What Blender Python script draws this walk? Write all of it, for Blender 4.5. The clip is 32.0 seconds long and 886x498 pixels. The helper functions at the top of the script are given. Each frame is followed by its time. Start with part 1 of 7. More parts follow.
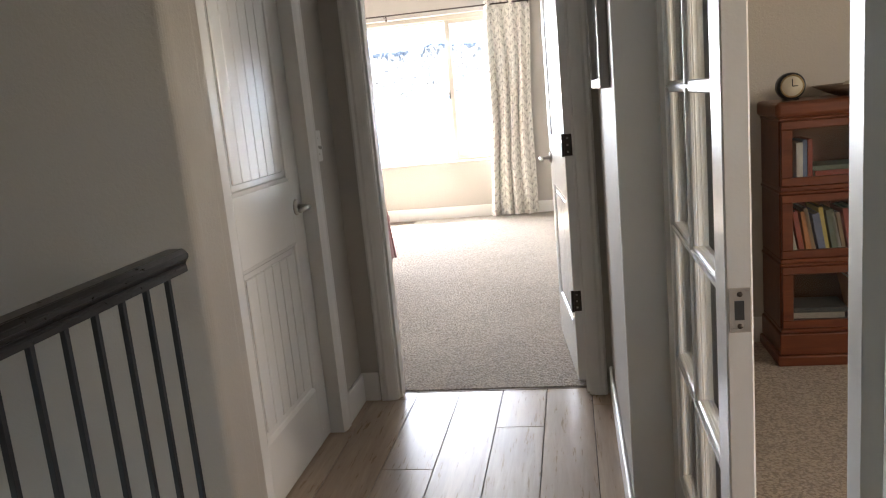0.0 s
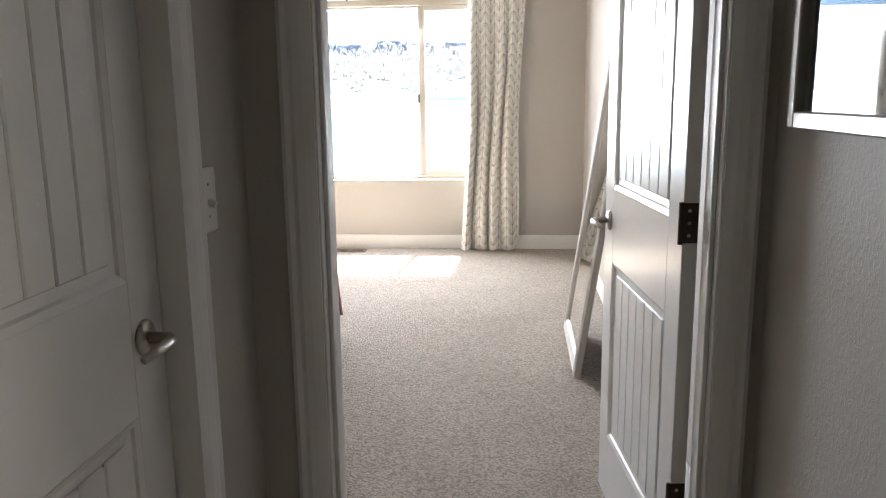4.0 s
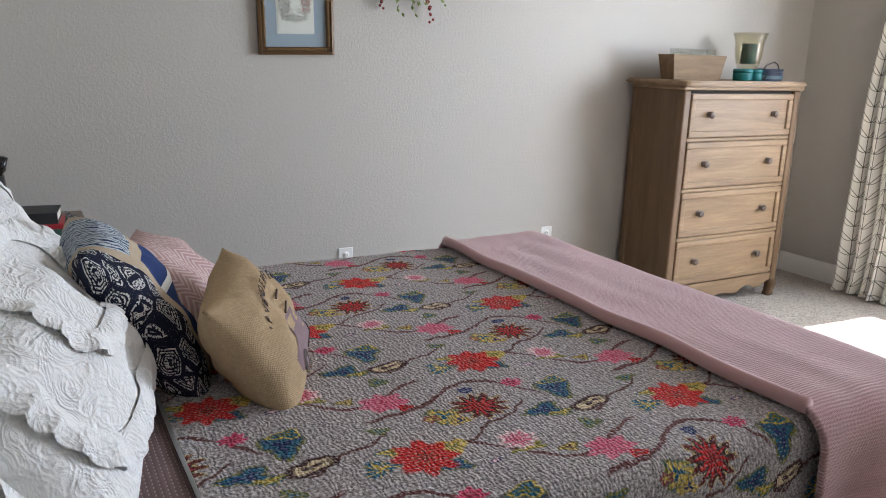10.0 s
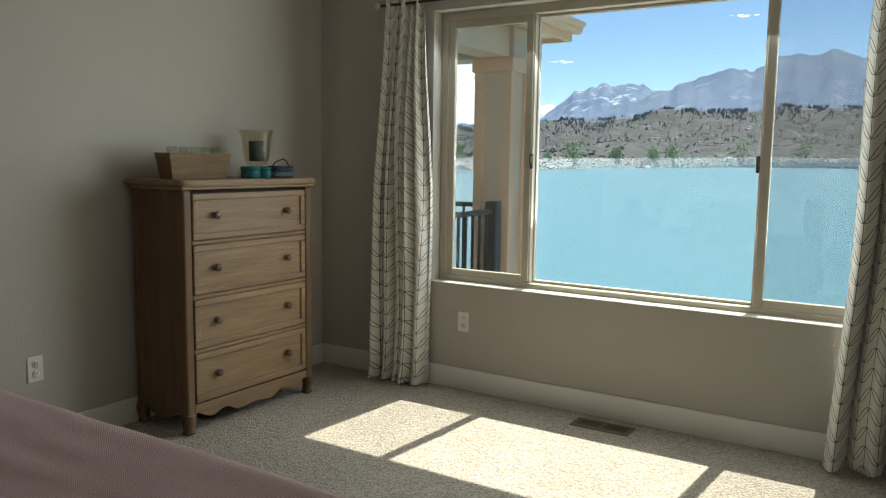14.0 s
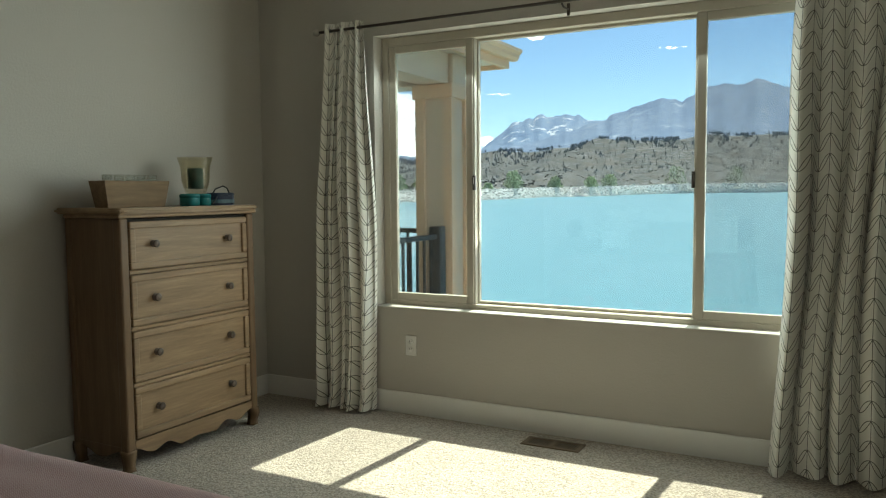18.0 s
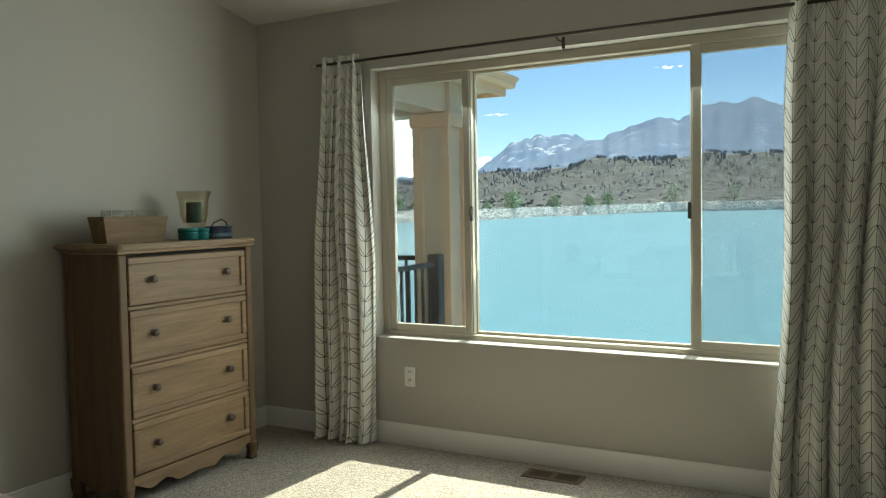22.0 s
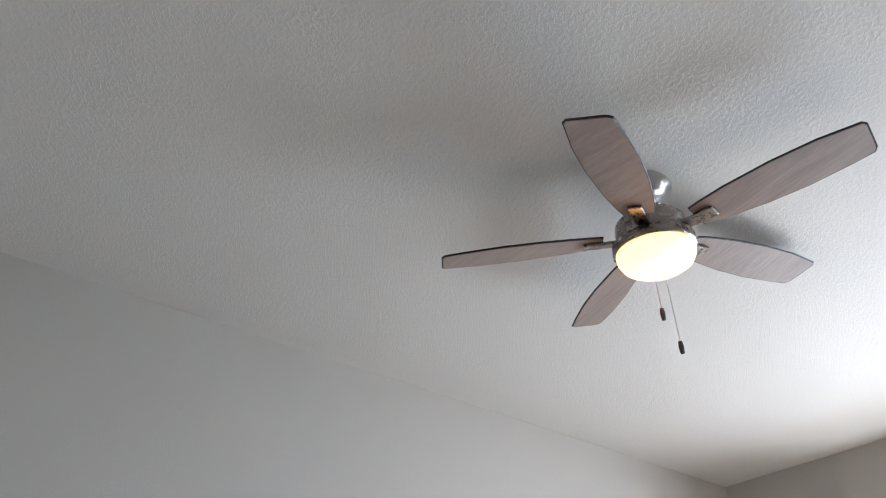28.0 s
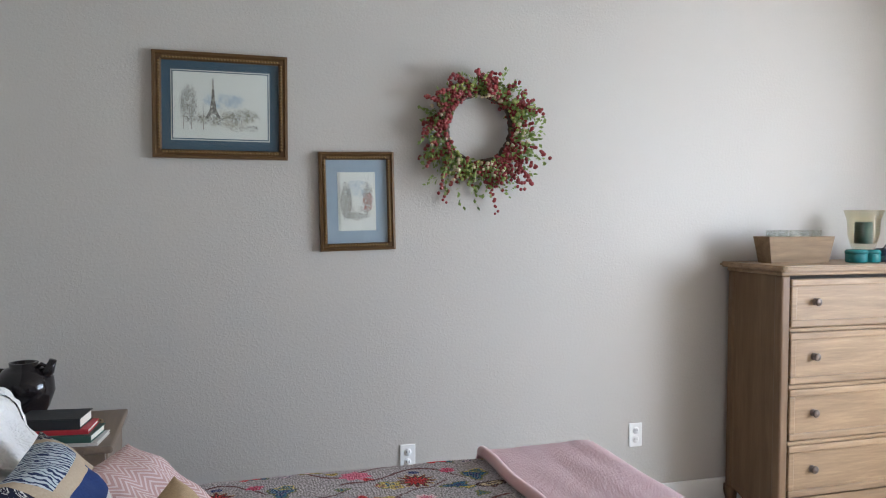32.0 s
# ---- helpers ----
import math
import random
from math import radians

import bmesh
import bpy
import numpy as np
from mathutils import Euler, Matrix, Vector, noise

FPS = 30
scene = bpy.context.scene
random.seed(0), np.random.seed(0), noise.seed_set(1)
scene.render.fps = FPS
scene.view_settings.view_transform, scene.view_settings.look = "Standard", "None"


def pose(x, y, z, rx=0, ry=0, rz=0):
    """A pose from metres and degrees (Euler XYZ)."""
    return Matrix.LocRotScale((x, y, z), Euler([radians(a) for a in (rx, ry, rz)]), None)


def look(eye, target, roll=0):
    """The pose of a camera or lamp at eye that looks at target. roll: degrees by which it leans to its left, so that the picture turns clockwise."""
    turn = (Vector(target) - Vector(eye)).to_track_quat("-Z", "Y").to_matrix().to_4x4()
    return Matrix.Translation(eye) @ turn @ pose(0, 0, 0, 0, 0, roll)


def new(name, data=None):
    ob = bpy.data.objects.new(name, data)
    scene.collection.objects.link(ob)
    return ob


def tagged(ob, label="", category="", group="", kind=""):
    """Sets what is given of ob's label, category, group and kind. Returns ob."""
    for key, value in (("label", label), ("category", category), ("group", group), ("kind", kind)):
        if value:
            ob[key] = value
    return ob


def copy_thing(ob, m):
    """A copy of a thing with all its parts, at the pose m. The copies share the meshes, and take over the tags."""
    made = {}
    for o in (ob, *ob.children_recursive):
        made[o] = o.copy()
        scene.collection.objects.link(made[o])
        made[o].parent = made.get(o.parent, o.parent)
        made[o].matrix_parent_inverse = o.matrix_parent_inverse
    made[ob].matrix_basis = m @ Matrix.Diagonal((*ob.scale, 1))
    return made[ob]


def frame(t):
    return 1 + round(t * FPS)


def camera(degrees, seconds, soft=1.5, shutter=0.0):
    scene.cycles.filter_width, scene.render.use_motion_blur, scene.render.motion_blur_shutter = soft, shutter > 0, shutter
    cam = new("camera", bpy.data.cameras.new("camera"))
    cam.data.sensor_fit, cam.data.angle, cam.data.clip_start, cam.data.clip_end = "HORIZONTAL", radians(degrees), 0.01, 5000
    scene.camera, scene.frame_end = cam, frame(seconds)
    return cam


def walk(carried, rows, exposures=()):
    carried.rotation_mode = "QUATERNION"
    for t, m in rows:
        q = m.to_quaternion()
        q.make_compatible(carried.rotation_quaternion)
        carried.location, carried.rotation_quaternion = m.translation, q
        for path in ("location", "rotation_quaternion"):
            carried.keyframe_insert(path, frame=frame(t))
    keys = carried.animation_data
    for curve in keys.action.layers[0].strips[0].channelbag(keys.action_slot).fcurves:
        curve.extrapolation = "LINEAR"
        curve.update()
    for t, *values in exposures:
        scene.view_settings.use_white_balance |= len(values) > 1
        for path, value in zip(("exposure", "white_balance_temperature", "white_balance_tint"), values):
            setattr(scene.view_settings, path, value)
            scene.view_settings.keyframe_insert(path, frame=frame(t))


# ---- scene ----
cam = camera(59.7, 32.0, 1.1)
PATH = [
    (0, (-0.014, -3.21, 1.273), (-0.357, -1.275, 0.897), -5.4),
    (0.5, (-0.153, -3.115, 1.284), (-0.24, -1.164, 0.85), -6.1),
    (1, (-0.27, -3.056, 1.282), (-0.125, -1.121, 0.799), -5.4),
    (1.5, (-0.297, -2.894, 1.287), (-0.136, -0.957, 0.815), -3.3),
    (2, (-0.297, -2.685, 1.281), (-0.274, -0.732, 0.851), -1.2),
    (2.5, (-0.326, -2.462, 1.287), (-0.429, -0.508, 0.872), -0.2),
    (4.5, (-0.418, -1.381, 1.331), (-0.639, 0.57, 0.95), -0.8),
    (5, (-0.394, -1.069, 1.308), (-0.705, 0.866, 0.908), -0.6),
    (5.5, (-0.379, -0.789, 1.287), (-0.876, 1.097, 0.844), 0.1),
    (6, (-0.4, -0.514, 1.287), (-1.077, 1.309, 0.82), 0.9),
    (6.5, (-0.409, -0.27, 1.276), (-1.28, 1.47, 0.815), 1.0),
    (7, (-0.417, -0.064, 1.287), (-1.429, 1.605, 0.85), 1.0),
    (7.5, (-0.476, 0.11, 1.284), (-1.594, 1.719, 0.883), 1.0),
    (8, (-0.551, 0.292, 1.327), (-1.769, 1.837, 0.965), 0.9),
    (8.5, (-0.576, 0.378, 1.339), (-1.934, 1.804, 0.99), 1.0),
    (9, (-0.605, 0.48, 1.327), (-2.113, 1.736, 0.945), 1.2),
    (9.5, (-0.61, 0.606, 1.31), (-2.247, 1.667, 0.872), 1.4),
    (10, (-0.623, 0.748, 1.301), (-2.32, 1.687, 0.813), 1.7),
    (10.5, (-0.659, 0.875, 1.311), (-2.451, 1.603, 0.805), 2.0),
    (11, (-0.654, 0.982, 1.3), (-2.518, 1.484, 0.778), 2.1),
    (11.5, (-0.598, 1.104, 1.294), (-2.479, 1.518, 0.755), 2.1),
    (12, (-0.571, 1.19, 1.3), (-2.412, 1.773, 0.776), 1.8),
    (12.5, (-0.58, 1.232, 1.316), (-2.289, 2.161, 0.85), 1.7),
    (13, (-0.584, 1.257, 1.324), (-2.076, 2.531, 0.936), 1.6),
    (13.5, (-0.582, 1.284, 1.32), (-1.832, 2.815, 1.014), 1.6),
    (14, (-0.563, 1.305, 1.322), (-1.626, 2.984, 1.092), 0.8),
    (14.5, (-0.557, 1.308, 1.328), (-1.527, 3.049, 1.157), 0.0),
    (16.5, (-0.564, 1.31, 1.316), (-1.512, 3.066, 1.188), -0.9),
    (17, (-0.565, 1.305, 1.304), (-1.515, 3.06, 1.166), -0.8),
    (17.5, (-0.57, 1.303, 1.291), (-1.516, 3.06, 1.147), -0.7),
    (18, (-0.571, 1.303, 1.271), (-1.512, 3.061, 1.124), -0.5),
    (18.5, (-0.55, 1.303, 1.274), (-1.495, 3.059, 1.114), -0.5),
    (19, (-0.552, 1.306, 1.281), (-1.494, 3.061, 1.106), -0.7),
    (19.5, (-0.562, 1.302, 1.301), (-1.494, 3.061, 1.111), -1.0),
    (20, (-0.563, 1.299, 1.317), (-1.485, 3.063, 1.12), -1.4),
    (20.5, (-0.568, 1.303, 1.314), (-1.478, 3.074, 1.125), -1.5),
    (21, (-0.56, 1.297, 1.317), (-1.467, 3.071, 1.144), -1.4),
    (21.5, (-0.567, 1.302, 1.319), (-1.483, 3.074, 1.176), -1.2),
    (22, (-0.562, 1.301, 1.331), (-1.502, 3.063, 1.236), -1.0),
    (22.5, (-0.581, 1.291, 1.354), (-1.552, 3.04, 1.354), -0.7),
    (23, (-0.607, 1.29, 1.374), (-1.61, 3.014, 1.509), -0.5),
    (23.5, (-0.623, 1.298, 1.384), (-1.652, 2.985, 1.691), -0.1),
    (24, (-0.617, 1.29, 1.444), (-1.661, 2.932, 1.911), 0.1),
    (24.5, (-0.6, 1.274, 1.466), (-1.635, 2.863, 2.101), -0.3),
    (26.5, (-0.552, 1.256, 1.516), (-1.618, 2.63, 2.503), -4.0),
    (27, (-0.542, 1.236, 1.509), (-1.726, 2.494, 2.516), -4.1),
    (27.5, (-0.54, 1.209, 1.509), (-1.881, 2.295, 2.52), -3.7),
    (28, (-0.545, 1.194, 1.511), (-2.032, 2.081, 2.512), -3.6),
    (28.5, (-0.543, 1.169, 1.504), (-2.158, 1.856, 2.463), -3.0),
    (29, (-0.574, 1.116, 1.493), (-2.284, 1.655, 2.38), -3.6),
    (29.5, (-0.586, 1.132, 1.479), (-2.358, 1.534, 2.187), -2.39),
    (30, (-0.586, 1.146, 1.462), (-2.432, 1.510, 1.976), -1.42),
    (30.5, (-0.589, 1.159, 1.448), (-2.476, 1.542, 1.759), -0.48),
    (31, (-0.589, 1.170, 1.436), (-2.483, 1.606, 1.586), 0.03),
    (31.5, (-0.594, 1.180, 1.427), (-2.477, 1.687, 1.444), 0.25),
    (32, (-0.595, 1.194, 1.420), (-2.635, 1.812, 1.335), 0.12),
]
EXPOSURES = [(0.0, 4.2, 6350, 14), (1.0, 4.0, 6350, 14), (2.5, 4.1, 6350, 14), (4.5, 3.47, 6150, 13), (6.0, 3.07, 6100, 12), (7.5, 2.5, 5950, 11), (9.0, 2.75, 5750, 11), (11.0, 3.15, 5950, 12), (12.5, 3.13, 5550, 9), (13.2, 2.57, 5750, 9), (14.0, 1.25, 6500, -1), (14.6, 1.31, 6500, -9), (22.0, 1.31, 6500, -9), (23.0, 1.15, 7000, 6), (24.0, 1.17, 8900, 18), (24.6, 1.17, 8700, 17), (26.3, 2.0, 5600, 12), (28.0, 2.74, 5600, 12), (29.0, 3.18, 5700, 12), (30.0, 3.05, 5700, 12), (32.0, 3.08, 5700, 11)]
walk(cam, [(t, look(eye, target, roll)) for t, eye, target, roll in PATH], EXPOSURES)

# ---- world, sun, large lights ----
SUN_EL, SUN_DX = 58.8, 0.07
world = bpy.data.worlds.new("world")
scene.world = world
world.use_nodes = True
wn, wl = world.node_tree.nodes, world.node_tree.links
sky = wn.new("ShaderNodeTexSky")
sky.sky_type = "NISHITA"
sky.sun_disc = False
sky.sun_elevation = radians(SUN_EL)
sky.sun_rotation = radians(4)
sky.altitude = 1800
sky.air_density, sky.dust_density, sky.ozone_density = 0.9, 0.05, 2.0
wn["Background"].inputs["Strength"].default_value = 0.105
wl.new(sky.outputs["Color"], wn["Background"].inputs["Color"])

sun_data = bpy.data.lights.new("sun", "SUN")
sun_data.energy, sun_data.angle, sun_data.color = 5.0, radians(0.53), (1.0, 0.95, 0.87)
sun = new("sun", sun_data)
sun.matrix_world = look((SUN_DX * 10, 10, 10 * math.tan(radians(SUN_EL))), (0, 0, 0))


def window_light(name, eye, target, w, h, energy, color):
    d = bpy.data.lights.new(name, "AREA")
    d.shape, d.size, d.size_y, d.energy, d.color = "RECTANGLE", w, h, energy, color
    o = new(name, d)
    o.matrix_world = look(eye, target)
    return o


window_light("sky_light_bedroom", (-1.79, 5.42, 1.42), (-1.79, 1.7, -0.9), 2.3, 1.40, 20.0, (0.90, 0.95, 1.0))
window_light("lake_light_bedroom", (-1.79, 5.27, 1.15), (-1.79, 0.23, 4.73), 2.1, 0.50, 6.5, (1.0, 0.96, 0.89))
# Added warm fill for office and hall, set at an unseen opening.
window_light("sky_light_office", (3.95, -2.95, 1.5), (-1.0, -1.0, 1.0), 0.85, 0.95, 4.3, (1.0, 0.80, 0.56))

# ---- helpers for shapes ----
def thing(name, loc, label, category, group="", kind="", rz=0.0):
    e = new(name)
    e.matrix_world = pose(*loc, 0, 0, rz)
    e.empty_display_size = 0.1
    return tagged(e, label, category, group, kind)


def finish(bm, smooth):
    bmesh.ops.recalc_face_normals(bm, faces=bm.faces)
    for f in bm.faces:
        f.smooth = smooth


def part(name, bm, material, parent=None, label="", smooth=False, local=False, mods=(), clean=True):
    """Links a bmesh as one mesh; its points are in the world, or in its parent's own axes where local is set."""
    if clean:
        finish(bm, smooth)
    me = bpy.data.meshes.new(name)
    bm.to_mesh(me)
    bm.free()
    ob = new(name, me)
    me.materials.append(material)
    if parent is not None:
        ob.parent = parent
        if not local:
            bpy.context.view_layer.update()
            inv = world_of(parent).inverted()
            me.transform(inv)
    if label:
        ob["label"] = label
    return ob


def world_of(ob):
    m = ob.matrix_basis.copy()
    p = ob.parent
    while p is not None:
        m = p.matrix_basis @ m
        p = p.parent
    return m


def box(x0, x1, y0, y1, z0, z1, bevel=0.0, seg=1, bm=None):
    bm = bm or bmesh.new()
    vs = [bm.verts.new((x, y, z)) for x in (x0, x1) for y in (y0, y1) for z in (z0, z1)]
    fs = [bm.faces.new([vs[i] for i in q]) for q in ((0, 1, 3, 2), (4, 6, 7, 5), (0, 4, 5, 1), (2, 3, 7, 6), (0, 2, 6, 4), (1, 5, 7, 3))]
    if bevel:
        es = list({e for f in fs for e in f.edges})
        bmesh.ops.bevel(bm, geom=es, offset=bevel, segments=seg, affect="EDGES", profile=0.5)
    return bm


def prism(pts, axis, a, b, bevel=0.0, seg=2, bm=None):
    """A profile swept straight along an axis; the profile's two coordinates are the other two axes in order."""
    bm = bm or bmesh.new()

    def at(p, c):
        return {"x": (c, p[0], p[1]), "y": (p[0], c, p[1]), "z": (p[0], p[1], c)}[axis]

    v0, v1 = [bm.verts.new(at(p, a)) for p in pts], [bm.verts.new(at(p, b)) for p in pts]
    n = len(pts)
    f = [bm.faces.new(v0), bm.faces.new(v1[::-1])]
    f += [bm.faces.new((v0[i], v0[(i + 1) % n], v1[(i + 1) % n], v1[i])) for i in range(n)]
    if bevel:
        bmesh.ops.bevel(bm, geom=list({e for q in f for e in q.edges}), offset=bevel, segments=seg, affect="EDGES")
    return bm


def lathe(prof, n=32, centre=(0, 0, 0), bm=None, axis="z"):
    bm = bm or bmesh.new()
    rings = []
    for r, h in prof:
        ring = []
        for i in range(n):
            a = 2 * math.pi * i / n
            c = (r * math.cos(a), r * math.sin(a), h)
            if axis == "x":
                c = (h, c[0], c[1])
            if axis == "y":
                c = (c[0], h, c[1])
            ring.append(bm.verts.new([c[k] + centre[k] for k in range(3)]))
        rings.append(ring)
    for p, q in zip(rings, rings[1:]):
        for i in range(n):
            bm.faces.new((p[i], p[(i + 1) % n], q[(i + 1) % n], q[i]))
    for ring in (rings[0], rings[-1]):
        bm.faces.new(ring)
    return bm


def tube(points, radius, n=8, bm=None, closed=False):
    bm = bm or bmesh.new()
    pts = [Vector(p) for p in points]
    rings = []
    for i, p in enumerate(pts):
        d = (pts[min(i + 1, len(pts) - 1)] - pts[max(i - 1, 0)])
        if closed:
            d = pts[(i + 1) % len(pts)] - pts[i - 1]
        d = d.normalized() if d.length > 1e-9 else Vector((0, 0, 1))
        u = d.cross(Vector((0.31, 0.22, 0.93))).normalized()
        w = d.cross(u)
        r = radius[i] if isinstance(radius, (list, tuple)) else radius
        rings.append([bm.verts.new(p + r * (math.cos(2 * math.pi * k / n) * u + math.sin(2 * math.pi * k / n) * w)) for k in range(n)])
    pairs = list(zip(rings, rings[1:])) + ([(rings[-1], rings[0])] if closed else [])
    for a, b in pairs:
        for k in range(n):
            bm.faces.new((a[k], a[(k + 1) % n], b[(k + 1) % n], b[k]))
    if not closed:
        bm.faces.new(rings[0])
        bm.faces.new(rings[-1])
    return bm


def grid(fn, nu, nv, uv=None, close_u=False):
    """A sheet of points fn(i/nu, j/nv); uv: a function of the same two that gives the cloth's metres."""
    bm = bmesh.new()
    vs = [[bm.verts.new(fn(i / nu, j / nv)) for j in range(nv + 1)] for i in range(nu + 1)]
    lay = bm.loops.layers.uv.new("UVMap") if uv else None
    for i in range(nu):
        for j in range(nv):
            ij = ((i, j), (i + 1, j), (i + 1, j + 1), (i, j + 1))
            f = bm.faces.new([vs[a][b] for a, b in ij])
            f.smooth = True
            if lay:
                for loop, (a, b) in zip(f.loops, ij):
                    loop[lay].uv = uv(a / nu, b / nv)
    return bm


def rot(bm, m):
    bm.transform(m)
    return bm


# ---- materials ----
class Nodes:
    """A short way to write node trees."""

    def __init__(self, name):
        self.m = bpy.data.materials.new(name)
        self.m.use_nodes = True
        self.t = self.m.node_tree
        self.b = self.t.nodes["Principled BSDF"]
        self.out = self.t.nodes["Material Output"]

    def n(self, kind, _out=0, **ins):
        node = self.t.nodes.new("ShaderNode" + kind)
        for k, v in ins.items():
            self.put(node, k, v)
        return node

    def put(self, node, k, v):
        key = int(k[1:]) if k[0] == "i" and k[1:].isdigit() else k.replace("_", " ")
        s = node.inputs[key]
        if isinstance(v, bpy.types.NodeSocket):
            self.t.links.new(v, s)
        else:
            s.default_value = v

    def math(self, op, a, b=0.0, c=0.0, clamp=False):
        node = self.n("Math", i0=a, i1=b, i2=c)
        node.operation, node.use_clamp = op, clamp
        return node.outputs[0]

    def ramp(self, fac, stops):
        node = self.n("ValToRGB", i0=fac)
        el = node.color_ramp.elements
        while len(el) < len(stops):
            el.new(0.5)
        for e, (p, c) in zip(el, stops):
            e.position, e.color = p, (*c, 1) if len(c) == 3 else c
        return node.outputs[0]

    def step(self, v, lo, hi):
        node = self.n("MapRange", Value=v)
        node.interpolation_type = "SMOOTHSTEP"
        node.inputs["From Min"].default_value, node.inputs["From Max"].default_value = lo, hi
        return node.outputs[0]

    def mix(self, fac, a, b, blend="MIX"):
        node = self.t.nodes.new("ShaderNodeMix")
        node.data_type, node.blend_type = "RGBA", blend
        for k, v in ((0, fac), (6, a), (7, b)):
            if isinstance(v, bpy.types.NodeSocket):
                self.t.links.new(v, node.inputs[k])
            else:
                node.inputs[k].default_value = (*v, 1) if isinstance(v, tuple) and len(v) == 3 else v
        return node.outputs[2]

    def coord(self, which="Object", scale=(1, 1, 1)):
        c = self.t.nodes.new("ShaderNodeTexCoord").outputs[which]
        node = self.n("Mapping", Vector=c)
        node.inputs["Scale"].default_value = scale
        return node.outputs[0]

    def noise(self, vec, scale, detail=4, rough=0.5, dist=0.0, color=False):
        node = self.n("TexNoise", Vector=vec, Scale=scale, Detail=detail, Roughness=rough, Distortion=dist)
        return node.outputs["Color" if color else "Fac"]

    def bump(self, h, strength, dist, normal=None):
        node = self.n("Bump", Height=h, Strength=strength, Distance=dist)
        if normal is not None:
            self.t.links.new(normal, node.inputs["Normal"])
        return node.outputs[0]

    def set(self, **k):
        for a, v in k.items():
            self.put(self.b, a, v if not (isinstance(v, tuple) and len(v) == 3) else (*v, 1))
        return self


def rgb(*c):
    return tuple(c)


def plain(name, color, rough=0.5, metal=0.0, vary=0.08, scale=6.0, bump=0.0, bump_scale=80.0, spec=0.5, grain=(1, 1, 1), **more):
    """A surface with two scales of variation in colour and gloss and a fine relief."""
    k = Nodes(name)
    v = k.coord("Object", grain)
    a = k.noise(v, scale, 5, 0.6)
    b = k.noise(v, scale * 9, 3, 0.6)
    f = k.math("ADD", k.math("MULTIPLY", k.math("SUBTRACT", a, 0.5), 2 * vary), k.math("MULTIPLY", k.math("SUBTRACT", b, 0.5), vary))
    f = k.math("ADD", f, 1.0)
    col = k.mix(1.0, rgb(*color), f, "MULTIPLY")
    k.set(Base_Color=col, Metallic=metal, Specular_IOR_Level=spec)
    k.set(Roughness=k.math("ADD", k.math("MULTIPLY", k.math("SUBTRACT", b, 0.5), 0.15), rough, clamp=True))
    if bump:
        h = k.noise(v, bump_scale, 3, 0.55)
        k.set(Normal=k.bump(h, 1.0, bump))
    k.set(**more)
    return k.m


def wall_paint(name, color, strength):
    k = Nodes(name)
    v = k.coord("Object")
    big = k.noise(v, 0.9, 3)
    col = k.mix(k.math("MULTIPLY", big, 0.10), rgb(*color), rgb(color[0] * 0.8, color[1] * 0.8, color[2] * 0.8))
    blob = k.noise(v, 78, 4, 0.55, 0.6)
    flat = k.step(blob, 0.42, 0.62)
    fine = k.noise(v, 320, 2)
    h = k.math("ADD", flat, k.math("MULTIPLY", fine, 0.25))
    k.set(Base_Color=col, Roughness=0.62, Specular_IOR_Level=0.35, Normal=k.bump(h, strength, 0.0016))
    return k.m


def wood(name, dark, light, along="z", scale=1.0, rough=0.5, gap=None, spec=0.4, rand=0.0, worn=None):
    k = Nodes(name)
    s = {"x": (0.7, 9, 9), "y": (9, 0.7, 9), "z": (9, 9, 0.7)}[along]
    v = k.coord("Object", tuple(q * scale for q in s))
    if rand:
        r = k.t.nodes.new("ShaderNodeObjectInfo").outputs["Random"]
        comb = k.n("CombineXYZ", X=k.math("MULTIPLY", r, 37.0), Y=k.math("MULTIPLY", r, 19.0), Z=0.0).outputs[0]
        add = k.n("VectorMath", i0=v, i1=comb)
        v = add.outputs[0]
    n1 = k.noise(v, 1.6, 6, 0.62, 0.9)
    n2 = k.noise(v, 9, 4, 0.7, 0.2)
    n3 = k.noise(k.coord("Object"), 1.4, 3)
    f = k.math("ADD", k.math("MULTIPLY", n1, 0.65), k.math("MULTIPLY", n2, 0.35))
    col = k.ramp(f, [(0.3, dark), (0.52, tuple((a + b) / 2 for a, b in zip(dark, light))), (0.68, light)])
    col = k.mix(k.math("MULTIPLY", n3, 0.22), col, rgb(dark[0] * 0.8, dark[1] * 0.8, dark[2] * 0.8))
    if rand:
        shade = k.math("ADD", k.math("MULTIPLY", r, rand), 1 - rand / 2)
        col = k.mix(1.0, col, shade, "MULTIPLY")
    k.set(Base_Color=col, Roughness=k.math("ADD", k.math("MULTIPLY", n2, 0.2), rough - 0.1), Specular_IOR_Level=spec)
    k.set(Normal=k.bump(f, 0.35, 0.0012))
    return k.m


